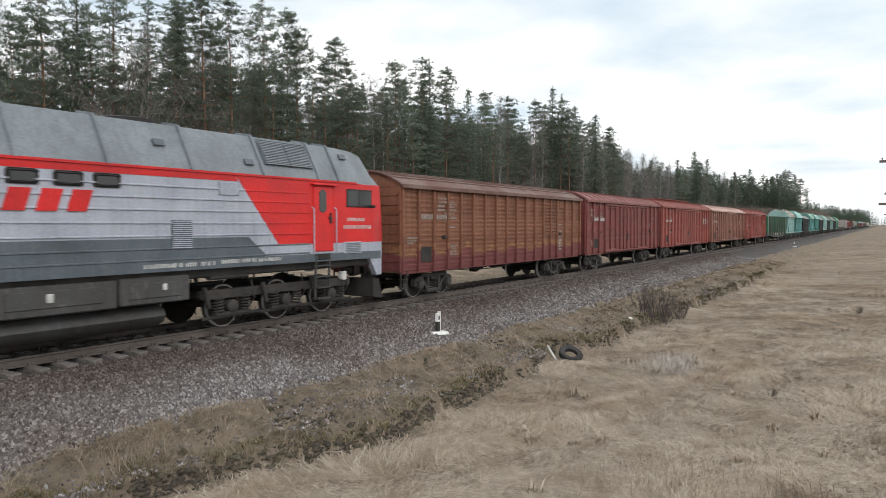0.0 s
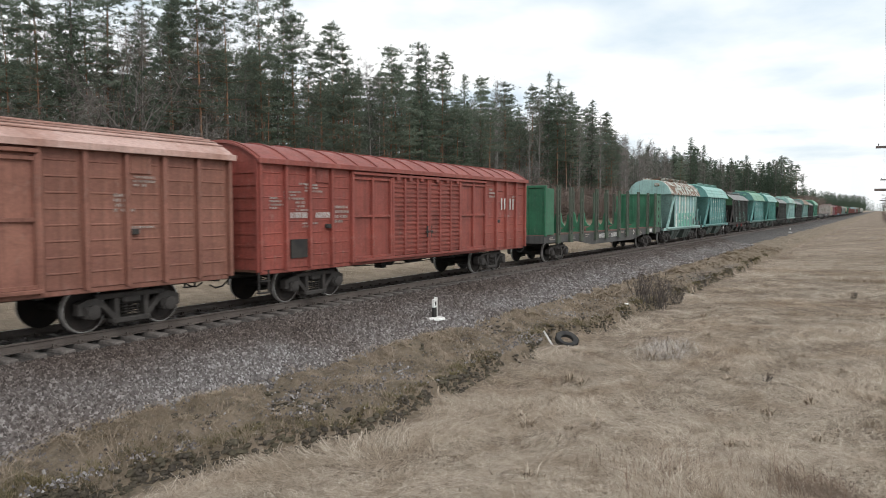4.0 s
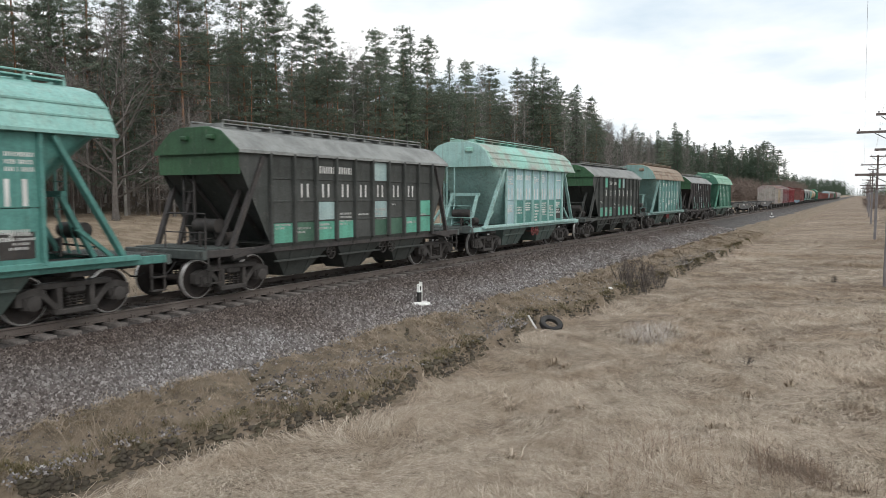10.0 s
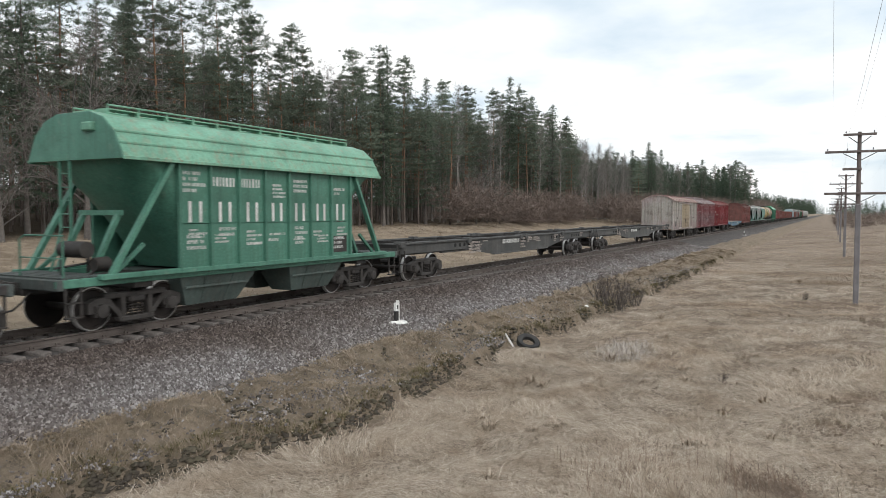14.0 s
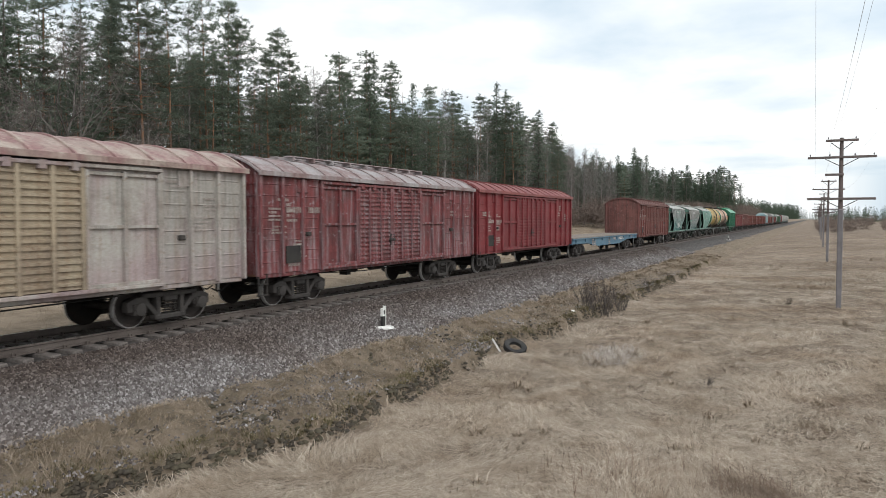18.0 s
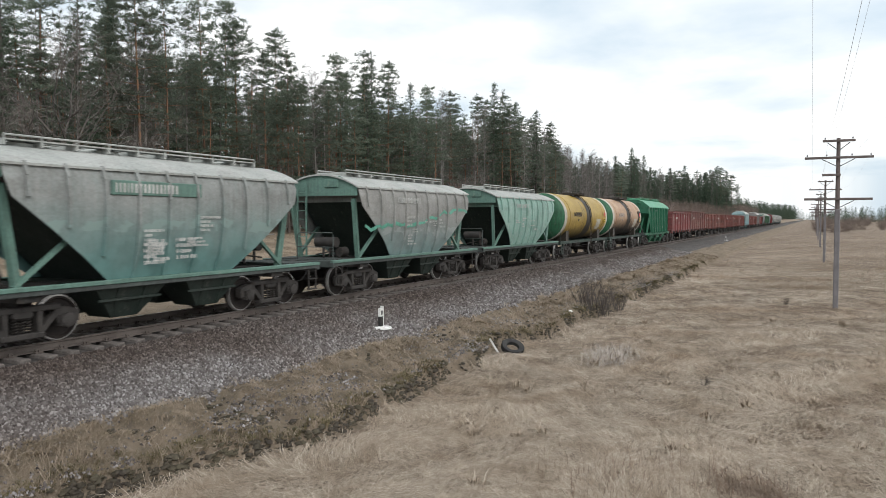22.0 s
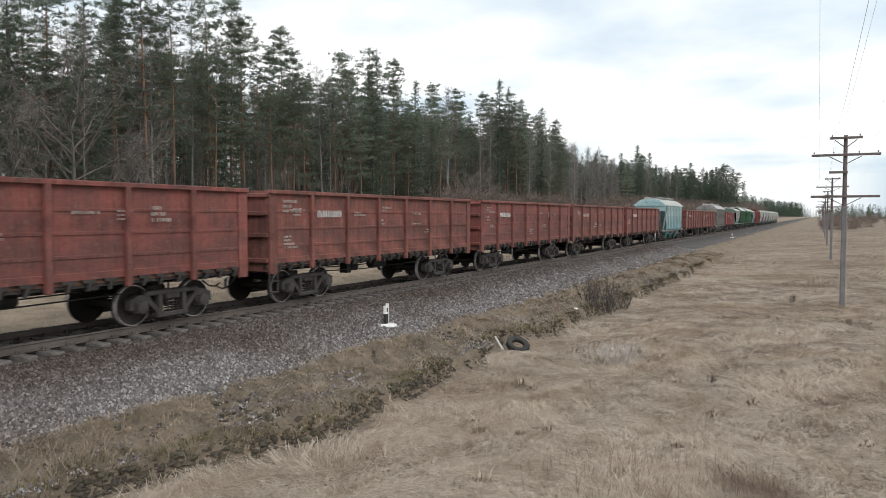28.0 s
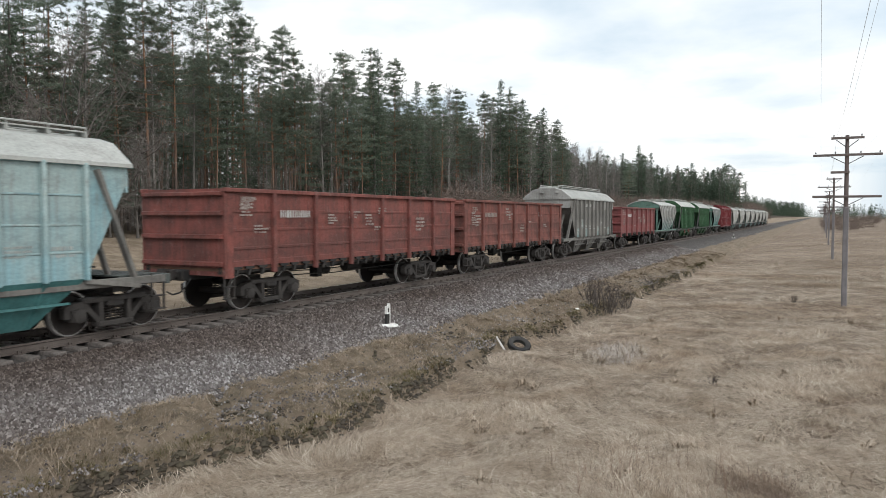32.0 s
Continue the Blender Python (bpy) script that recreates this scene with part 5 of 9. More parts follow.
    g = Geo().add([(4.15, -R - 0.02, zc + 0.2), (4.36, -R - 0.02, zc - 0.02), (4.57, -R - 0.02, zc + 0.2), (4.36, -R - 0.02, zc + 0.42)], [(0, 1, 2, 3)]).box(4.15, 4.16, -R - 0.021, -R - 0.019, zc + 0.19, zc + 0.2)
    part("warning_diamond", g, SIGN_RED, w, "red hazard diamond placard")
    if seed % 2 == 0:
        part("placard_board", Geo().cham(3.75, 4.75, -R - 0.014, -R + 0.06, zc - 0.46, zc + 0.52, 0.02), BLACK, w, "black placard board")
    part("warning_plate", Geo().box(4.12, 4.58, -R - 0.03, -R - 0.004, zc - 0.42, zc - 0.1), SIGN_YELLOW, w, "yellow hazard plate with dark bars")
    part("warning_bars", bars([(4.18, 4.5, zc - 0.24, 0.08), (4.2, 4.5, zc - 0.37, 0.08)], -R - 0.032, seed, 1.0), BLACK, w)
    part("patch", Geo().add(*patch_on_cylinder(2.3, 3.3, zc, R + 0.004, -34, -6)), cream, w, "pale patch of worn paint", smooth=40)
    return w


def patch_on_cylinder(x0, x1, zc, r, a0, a1):
    v, f, n = [], [], 8
    for i in range(n + 1):
        a = radians(a0 + (a1 - a0) * i / n)
        k = 0.12 * math.sin(i * 2.3)
        v += [(x0 + k, -r * math.cos(a), zc + r * math.sin(a)), (x1 - k, -r * math.cos(a), zc + r * math.sin(a))]
    for i in range(n):
        f.append((2 * i, 2 * i + 1, 2 * i + 3, 2 * i + 2))
    return v, f


# ---------------------------------------------------------------- flat wagons
def container_flat(label, main, length, seed=0):
    w = thing("container_flat_wagon", label, "freight wagon", "goods train")
    h = length / 2
    for s in (-1, 1):
        y = s * 1.36
        deep, d0, d1 = 0.70, h * 0.30, h * 0.56
        poly = [(-h, 1.44), (h, 1.44), (h, 1.08), (d1, 1.06), (d0, deep), (-d0, deep), (-d1, 1.06), (-h, 1.08)]
        part("side_girder", Geo().prism(poly, min(y, y - s * 0.05), max(y, y - s * 0.05)), main, w)
        g = Geo().cham(-h, h, min(y + s * 0.07, y - s * 0.1), max(y + s * 0.07, y - s * 0.1), 1.40, 1.47, 0.015)
        g.cham(-d0, d0, min(y + s * 0.07, y - s * 0.1), max(y + s * 0.07, y - s * 0.1), deep - 0.03, deep + 0.02, 0.01)
        part("flange", g, main, w)
        # girder is uncut: black discs paint in the shade inside its holes
        g = Geo()
        for grp in (-0.62, -0.08, 0.36, 0.66):
            for i in range(4):
                x = h * grp + i * 0.42
                k = len(g.v)
                g.lathe([(0, 0.085), (0.012, 0.085)], 10, "y")
                g.v[k:] = [(a + x, b + y + s * 0.003 - (0.012 if s < 0 else 0), c + 1.24) for a, b, c in g.v[k:]]
        part("hole_row", g, VOID, w)
        g = Geo()
        for f in (-0.98, -0.52, -0.03, 0.03, 0.5, 0.98):
            x = h * f
            g.cham(x - 0.16, x + 0.16, min(y - s * 0.2, y + s * 0.12), max(y - s * 0.2, y + s * 0.12), 1.30, 1.52, 0.02)
        part("container_lock", g, main, w)
        part("footstep", footstep_geo, IRON, w, at=(s * (h - 0.3), -1.38, 0), key="footstep")
    g = Geo()
    for f in [-0.99 + 0.22 * i for i in range(10)]:
        x = h * f
        g.box(x - 0.12, x + 0.12, -1.32, 1.32, 1.30, 1.43)
    g.cham(-h, h, -0.3, 0.3, 0.9, 1.38, 0.03)
    part("cross_frame", g, BLACK, w)
    part("brake_gear", brake_geo, BLACK, w, key="brake", smooth=40)
    for s in (-1, 1):
        part("end_beam", Geo().cham(min(s * h, s * (h - 0.18)), max(s * h, s * (h - 0.18)), -1.36, 1.36, 1.05, 1.44, 0.02), main, w)
        bogie(w, s * (h - 2.55))
        rims(w, s * (h - 2.55))
    ends(w, h)
    part("number_stencil", bars([(-h * 0.22, -h * 0.22 + 2.0, 1.14, 0.19)], -1.415, seed, 1.0), WHITE, w)
    part("small_stencil", small_writing(seed, -h + 0.5, h - 0.5, 1.25, 1.32, -1.415, 14), FAINT, w)
    return w


def plank_flat(label, main, length, seed=0):
    w = thing("flat_wagon", label, "freight wagon", "goods train")
    h = length / 2
    for s in (-1, 1):
        y = s * 1.40
        poly = [(-h, 1.20), (h, 1.20), (h, 0.90), (h * 0.62, 0.88), (h * 0.34, 0.62), (-h * 0.34, 0.62), (-h * 0.62, 0.88), (-h, 0.90)]
        part("side_girder", Geo().prism(poly, min(y, y - s * 0.06), max(y, y - s * 0.06)), main, w)
        g = Geo().cham(-h, h, min(y + s * 0.08, y - s * 0.05), max(y + s * 0.08, y - s * 0.05), 1.17, 1.24, 0.015)
        for i in range(9):
            x = -h * 0.92 + h * 1.84 * i / 8
            g.box(x - 0.05, x + 0.05, min(y, y + s * 0.08), max(y, y + s * 0.08), 1.0, 1.17)
        part("stake_strip", g, main, w)
        part("end_beam", Geo().cham(min(s * h, s * (h - 0.15)), max(s * h, s * (h - 0.15)), -1.40, 1.40, 0.86, 1.24, 0.02), main, w)
        bogie(w, s * (h - 2.45))
        rims(w, s * (h - 2.45))
    g = Geo().cham(-h, h, -0.3, 0.3, 0.7, 1.1, 0.03)
    for i in range(8):
        x = -h * 0.9 + h * 1.8 * i / 7
        g.box(x - 0.07, x + 0.07, -1.34, 1.34, 0.95, 1.16)
    part("underframe", g, BLACK, w)
    n = 60
    for i in range(n):
        part("plank", lambda: Geo().cham(-length / n / 2 + 0.008, length / n / 2 - 0.008, -1.42, 1.42, 1.24, 1.30, 0.01), WOOD, w, at=(-h + length * (i + 0.5) / n, 0, 0), key=("plank", length))
    part("brake_gear", brake_geo, BLACK, w, key="brake", smooth=40)
    ends(w, h)
    part("number_stencil", bars([(h * 0.30, h * 0.30 + 1.7, 0.93, 0.19)], -1.425, seed, 1.0), WHITE, w)
    part("small_stencil", small_writing(seed, -h + 0.5, h - 0.5, 1.05, 1.12, -1.425, 8), FAINT, w)
    return w


def timber_flat(label, frame, post, board, u0, u1):
    w = thing("timber_wagon", label, "freight wagon", "goods train")
    c = (u0 + u1) / 2
    h = (u1 - u0) / 2
    for s in (-1, 1):
        y = s * 1.40
        poly = [(-h, 1.32), (h, 1.32), (h, 0.98), (h * 0.60, 0.95), (h * 0.36, 0.68), (-h * 0.36, 0.68), (-h * 0.60, 0.95), (-h, 0.98)]
        part("side_girder", Geo().prism(poly, min(y, y - s * 0.06), max(y, y - s * 0.06)), frame, w)
        part("end_beam", Geo().cham(min(s * h, s * (h - 0.15)), max(s * h, s * (h - 0.15)), -1.40, 1.40, 0.94, 1.34, 0.02), frame, w)
        bogie(w, s * (h - 2.5))
        rims(w, s * (h - 2.5))
    stakes = [-8.75, -7.1, -5.55, -3.25, -1.55, 0.75, 2.4, 4.7, 6.95, 8.8]
    for i, x in enumerate(stakes):
        for s in (-1, 1):
            g = Geo()
            for dx in (-0.13, 0.13):
                g.beam((x + dx, s * 1.46, 0.95), (x + dx, s * 1.46, 3.68), 0.10, 0.09, (1, 0, 0))
            for z in (1.4, 2.2, 3.0, 3.5):
                g.box(x - 0.13, x + 0.13, s * 1.46 - 0.03, s * 1.46 + 0.03, z, z + 0.10)
            g.box(x - 0.2, x + 0.2, s * 1.46 - 0.06, s * 1.46 + 0.06, 0.92, 1.30)
            part("stake", g, post, w, "dark green steel stake")
            line = ((1.40, 1.40), (1.40, 2.42), (1.31, 2.30), (1.24, 1.85), (1.10, 1.62), (0.86, 1.53), (0.86, 1.40))
            part("stake_foot", Geo().loft([[(xx, s * a, b) for a, b in line] for xx in (x - 0.09, x + 0.09)]), board, w, "green curved stake foot")
        part("cradle", Geo().cham(x - 0.11, x + 0.11, -0.90, 0.90, 1.36, 1.54, 0.02), DECK, w, "rusty brown cross bolster")
    for e in (-1, 1):
        x = e * (h - 0.12)
        g = Geo().box(x - 0.05, x + 0.05, -1.44, 1.44, 1.36, 3.62)
        for y in (-1.40, -0.5, 0.5, 1.40):
            g.cham(x - 0.10, x + 0.10, y - 0.06, y + 0.06, 1.3, 3.66, 0.015)
        g.cham(x - 0.10, x + 0.10, -1.46, 1.46, 3.56, 3.68, 0.015)
        part("bulkhead", g, board, w, "green steel end bulkhead")
        for s in (-1, 1):
            a, b = (x - e * 0.95, x)
            part("bulkhead_side", Geo().box(min(a, b), max(a, b), s * 1.42 - 0.02, s * 1.42 + 0.02, 1.36, 3.55), board, w)
    holes = Geo()
    for k in range(4):
        kk = len(holes.v)
        holes.lathe([(0, 0.12), (0.012, 0.12)], 12, "y")
        holes.v[kk:] = [(a + h - 0.55, b - 1.452, c + 1.6 + 0.5 * k) for a, b, c in holes.v[kk:]]
    part("hole_row", holes, under_dark, w)
    g = Geo().cham(-h, h, -0.3, 0.3, 0.8, 1.25, 0.03)
    for i in range(9):
        x = -h * 0.9 + h * 1.8 * i / 8
        g.box(x - 0.08, x + 0.08, -1.34, 1.34, 1.05, 1.26)
    part("underframe", g, BLACK, w)
    n = 44
    for i in range(n):
        part("plank", lambda: Geo().cham(-h / n + 0.01, h / n - 0.01, -1.38, 1.38, 1.30, 1.36, 0.01), DECK, w, at=(-h + 2 * h * (i + 0.5) / n, 0, 0), key="tplank")
    part("brake_gear", brake_geo, BLACK, w, key="brake", smooth=40)
    ends(w, h)
    part("number_stencil", bars([(1.2 - 3.9, 1.2 - 2.2, 0.98, 0.24), (1.2 - 1.8, 1.2 - 0.7, 0.98, 0.24)], -1.425, 3, 1.0), WHITE, w)
    for x, r in ((3.9, 0.15), (4.75, 0.13)):
        part("round_sign", Geo().add(*ring_plate(x, 1.15, r)), WHITE, w, "white round plain sign")
    part("small_stencil", small_writing(5, -h + 0.5, h - 2, 1.12, 1.2, -1.425, 12), FAINT, w)
    part("white_plate", Geo().box(h - 2.75, h - 2.25, -1.43, -1.41, 1.05, 1.27), WHITE, w)
    return w


def ring_plate(x, z, r):
    v, f, n = [], [], 16
    for k in range(n):
        a = 2 * math.pi * k / n
        v += [(x + r * math.cos(a), -1.426, z + r * math.sin(a)), (x + r * 0.6 * math.cos(a), -1.426, z + r * 0.6 * math.sin(a))]
    for k in range(n):
        f.append((2 * k, 2 * ((k + 1) % n), 2 * ((k + 1) % n) + 1, 2 * k + 1))
    return v, f

# ---------------------------------------------------------------- locomotive
def locomotive(label):
    w = thing("diesel_locomotive", label, "locomotive", "goods train")
    x0, x1 = -10.1, 10.1
    zb, zs, zt = 1.50, 3.72, 4.76
    # body: straight sides, sloping roof sides, a raked cab at the rear end
    side = lambda x, k, zz, lean: [(x - lean * max(0.0, (z - 2.2)) ** 1.2, y * k, z) for y, z in ((-1.5, zb), (-1.5, 2.0), (-1.5, 2.6), (-1.5, 3.2), (-1.5, zs), (1.5, zs), (1.5, 3.2), (1.5, 2.6), (1.5, 2.0), (1.5, zb))]
    part("body", Geo().loft([side(x0, 1, 0, 0), side(8.6, 1, 0, 0), side(9.45, 0.99, 0, 0.01), side(10.0, 0.95, 0, 0.06), side(10.28, 0.84, 0, 0.09)]), LOCO_GREY, w, smooth=25)
    roof = lambda x, k, d, top: [(x - d * 0.0, -1.5 * k, zs + 0.0), (x - d, -1.40 * k, zs + 0.24), (x - d * 1.6, -0.98 * k, top), (x - d * 1.8, -0.5 * k, top + 0.07), (x - d * 1.8, 0.5 * k, top + 0.07), (x - d * 1.6, 0.98 * k, top), (x - d, 1.40 * k, zs + 0.24), (x, 1.5 * k, zs)]
    part("roof", Geo().loft([roof(x0, 1, 0, zt), roof(8.3, 1, 0, zt), roof(9.1, 0.99, 0.03, zt - 0.05), roof(9.75, 0.95, 0.12, zt - 0.16), roof(10.02, 0.88, 0.22, zt - 0.5)]), LOCO_ROOF, w, smooth=20)
    # cab front plate in red, over the raked end
    part("cab_end", Geo().loft([[(x + 0.012, y * 1.004, z) for x, y, z in side(9.46, 0.99, 0, 0.01) if z > 1.9], [(x + 0.012, y * 1.004, z) for x, y, z in side(10.01, 0.95, 0, 0.06) if z > 1.9],
                                [(x + 0.012, y * 1.004, z) for x, y, z in side(10.29, 0.84, 0, 0.09) if z > 1.9]]), LOCO_RED, w, smooth=25)
    for s in (-1, 1):
        f = lambda a, b: (min(s * a, s * b), max(s * a, s * b))
        y0, y1 = f(1.498, 1.508)
        part("red_side", Geo().prism([(4.05, zs), (8.62, zs), (9.50, zs - 0.02), (9.52, 2.0), (5.50, 2.0)], y0, y1), LOCO_RED, w, "red painted cab side")
        part("red_stripe", Geo().prism([(x0, 3.56), (x0, zs), (4.05, zs), (4.14, 3.56)], y0, y1), LOCO_RED, w)
        part("dark_band", Geo().prism([(x0, zb), (x0, 2.22), (4.45, 2.22), (5.1, 1.72), (9.9, 1.72), (9.9, zb)], *f(1.498, 1.506)), LOCO_DARK, w, "dark grey lower band")
        part("pale_band", Geo().prism([(5.0, 1.72), (5.0, 2.0), (9.92, 2.0), (9.92, 1.72)], *f(1.499, 1.507)), LOCO_GREY, w)
        # long pressed seams
        for z in (1.76, 2.0, 2.28, 2.56, 2.84, 3.10, 3.36):
            edge = 4.05 + 1.45 * (zs - z) / (zs - 2.0)
            if z < 2.05:
                part("side_seam", Geo().cham(x0, 6.65, *f(1.50, 1.524), z - 0.018, z + 0.018, 0.008), LOCO_DARK, w)
            else:
                part("side_seam", Geo().cham(x0, edge, *f(1.50, 1.524), z - 0.018, z + 0.018, 0.008), LOCO_GREY, w)
                part("side_seam", Geo().cham(edge, 6.65, *f(1.50, 1.524), z - 0.018, z + 0.018, 0.008), LOCO_RED, w)
        for a in (-1.25, -0.38, 0.42):
            fr = part("window", Geo().cham(a - 0.03, a + 0.56, *f(1.49, 1.522), 3.26, 3.55, 0.04), BLACK, w, "dark side window with rubber frame")
            part("pane", Geo().cham(a + 0.02, a + 0.51, *f(1.515, 1.528), 3.30, 3.51, 0.03), GLASS, fr)
        # cab door with its window, rails and steps
        d = part("cab_door", Geo().cham(6.80, 7.62, *f(1.50, 1.530), 1.78, 3.58, 0.03), LOCO_RED, w, "red cab door")
        part("door_window", Geo().prism([(7.02, 2.95), (7.02, 3.40), (7.10, 3.48), (7.24, 3.48), (7.32, 3.40), (7.32, 2.95), (7.24, 2.86), (7.10, 2.86)], *f(1.52, 1.542)), GLASS, d)
        part("door_handle", Geo().cham(7.46, 7.52, *f(1.52, 1.58), 2.55, 2.85, 0.012).cham(7.40, 7.54, *f(1.53, 1.57), 2.68, 2.73, 0.01), IRON, d)
        part("door_hood", Geo().cham(6.70, 7.75, *f(1.50, 1.62), 3.60, 3.65, 0.015), LOCO_RED, w)
        for x in (6.74, 7.68):
            part("grab_rail", Geo().tube([(x, s * 1.52, 1.70), (x, s * 1.60, 1.76), (x, s * 1.60, 2.95), (x, s * 1.52, 3.0)], 0.018, 6), LOCO_GREY, w)
        part("step_well", Geo().cham(6.98, 7.42, *f(1.50, 1.535), 1.55, 1.72, 0.02), BLACK, w)
        g = Geo()
        for x in (6.92, 7.48):
            g.beam((x, s * 1.46, 0.45), (x, s * 1.50, 1.72), 0.04, 0.06)
        for z in (0.48, 0.78, 1.08, 1.38):
            g.box(6.92, 7.48, *f(1.36, 1.56), z - 0.015, z + 0.015)
        part("cab_ladder", g, LOCO_TANK, w)
        # cab side window, mirror and louvre
        fr = part("cab_window", Geo().cham(8.22, 9.42, *f(1.485, 1.525), 3.02, 3.56, 0.03), BLACK, w, "black framed cab window")
        part("pane", Geo().box(8.27, 8.77, *f(1.51, 1.530), 3.07, 3.51), GLASS, fr)
        part("pane", Geo().box(8.82, 9.37, *f(1.505, 1.530), 3.07, 3.51), GLASS, fr)
        part("mirror", Geo().cham(9.30, 9.36, *f(1.52, 1.72), 3.02, 3.10, 0.015), BLACK, w)
        lv = part("louvre", Geo().cham(8.10, 8.92, *f(1.50, 1.53), 1.68, 2.02, 0.015), LOCO_GREY, w)
        for k in range(6):
            part("slat", Geo().cham(8.16, 8.86, *f(1.515, 1.55), 1.72 + 0.05 * k, 1.745 + 0.05 * k, 0.006), LOCO_ROOF, lv)
        lv = part("side_grille", Geo().cham(2.20, 2.76, *f(1.50, 1.525), 1.98, 2.62, 0.01), LOCO_DARK, w)
        for k in range(14):
            part("slat", Geo().cham(2.22, 2.74, *f(1.515, 1.545), 2.0 + 0.044 * k, 2.022 + 0.044 * k, 0.006), LOCO_GREY, lv)
        part("side_flap", Geo().cham(3.55, 4.15, *f(1.50, 1.528), 3.22, 3.52, 0.012), LOCO_GREY, w)
        # roof frames, grille, vents
        for x in (-1.1, 0.72, 2.8, 5.0, 7.05, 7.9):
            g = Geo()
            pts = [(x, s * 1.52, zs + 0.02), (x, s * 1.42, zs + 0.26), (x, s * 1.00, zt + 0.02), (x, s * 0.5, zt + 0.10)]
            for p, q in zip(pts, pts[1:]):
                g.beam(p, q, 0.07, 0.06, (0, s, 0.5))
            part("roof_frame", g, LOCO_ROOF, w)
        up = lambda t: (s * (1.42 - 0.42 * t), zs + 0.26 + 0.78 * t)
        gr = part("roof_grille", Geo().add([(5.15, up(0.08)[0] * 1.012, up(0.08)[1] + 0.012), (6.95, up(0.08)[0] * 1.012, up(0.08)[1] + 0.012), (6.95, up(0.95)[0] * 1.015, up(0.95)[1] + 0.012), (5.15, up(0.95)[0] * 1.015, up(0.95)[1] + 0.012)], [(0, 1, 2, 3)]), LOCO_DARK, w)
        for k in range(15):
            y, z = up(0.1 + 0.057 * k)
            for a, b in ((5.2, 6.02), (6.08, 6.9)):
                part("slat", Geo().beam((a, y * 1.02, z + 0.02), (b, y * 1.02, z + 0.02), 0.03, 0.02, (0, s, 0.5)), LOCO_ROOF, gr)
        for x, t in ((1.95, 0.42), (4.45, 0.1), (8.3, 0.65)):
            y, z = up(t)
            v = part("roof_vent", Geo().beam((x, y * 1.012, z + 0.01), (x + 0.28, y * 1.012, z + 0.01), 0.16, 0.04, (0, s, 0.55)), LOCO_DARK, w)
        part("roof_gutter", Geo().cham(x0, 8.7, *f(1.49, 1.535), zs - 0.02, zs + 0.04, 0.01), LOCO_RED, w)
        # under the floor
        part("tank_box", Geo().cham(x0, 0.95, *f(0.9, 1.44), 0.80, 1.38, 0.04).cham(1.0, 2.75, *f(0.9, 1.44), 0.82, 1.40, 0.04), LOCO_TANK, w)
        part("battery_lid", Geo().cham(-1.3, 0.6, *f(1.43, 1.46), 0.95, 1.28, 0.015).cham(1.2, 2.5, *f(1.43, 1.46), 0.95, 1.28, 0.015), LOCO_TANK, w)
        part("lid_latch", Geo().cham(-0.55, -0.42, *f(1.45, 1.49), 1.05, 1.22, 0.012).cham(2.0, 2.1, *f(1.45, 1.49), 1.1, 1.24, 0.012), WHITE, w)
        g = Geo().lathe([(-0.2, 0.04), (-0.16, 0.12), (1.0, 0.12), (1.04, 0.04)], 14, "x")
        g.v = [(x + 3.6, y + s * 1.22, z + 1.32) for x, y, z in g.v]
        part("air_reservoir", g, LOCO_TANK, w, smooth=40)
        part("plough_side", Geo().prism([(9.25, 1.72), (9.98, 1.72), (9.96, 0.98), (9.72, 0.98)], *f(1.30, 1.475)), LOCO_GREY, w)
        part("tail_lamp", Geo().cham(8.3, 8.5, *f(1.1, 1.3), 0.9, 1.15, 0.03), WHITE, w)
    g = Geo().lathe([(x0, 0.35), (x0 + 0.2, 0.62), (2.2, 0.62), (2.45, 0.42), (2.46, 0.05)], 20, "x")
    g.v = [(x, y * 2.1, z * 0.62 + 0.52) for x, y, z in g.v]
    part("fuel_tank", g, LOCO_TANK, w, smooth=40)
    part("floor_frame", Geo().cham(x0, 9.9, -1.35, 1.35, 1.28, 1.54, 0.05), BLACK, w)
    part("snow_plough", Geo().prism([(9.70, 0.30), (10.2, 0.22), (10.0, 0.85), (9.7, 0.85)], -1.35, 1.35), BLACK, w)
    g = Geo().lathe([(zt + 0.04, 0.62), (zt + 0.13, 0.62), (zt + 0.16, 0.5), (zt + 0.17, 0.02)], 20, "z")
    part("roof_fan", g, BLACK, w, at=(2.1, -0.1, 0), smooth=35)
    for c in (6.05, -6.05):
        lb = part("loco_bogie", Geo().cham(c - 2.6, c + 2.6, -0.95, 0.95, 0.72, 0.92, 0.05), BLACK, w)
        for s in (-1, 1):
            f = lambda a, b: (min(s * a, s * b), max(s * a, s * b))
            part("bogie_beam", Geo().cham(c - 2.75, c + 2.75, *f(1.0, 1.18), 0.72, 0.96, 0.04), IRON, lb)
            for k in (-1.85, 0, 1.85):
                ab = Geo().lathe([(0.0, 0.17), (0.20, 0.17), (0.23, 0.13), (0.24, 0.03)], 14)
                ab.v = [(x + c + k, s * (y + 1.04), z + 0.525) for x, y, z in ab.v]
                ab.box(c + k - 0.56, c + k + 0.56, *f(1.05, 1.25), 0.34, 0.41)
                part("axle_box", ab, IRON, lb, smooth=35)
                part("damper", Geo().tube([(c + k - 0.92, s * 1.27, 1.05), (c + k - 0.78, s * 1.27, 0.55)], 0.06, 8), IRON, lb)
                part("brake_rod", Geo().beam((c + k - 0.95, s * 1.20, 0.30), (c + k + 0.9, s * 1.20, 0.34), 0.04, 0.07), BLACK, lb)
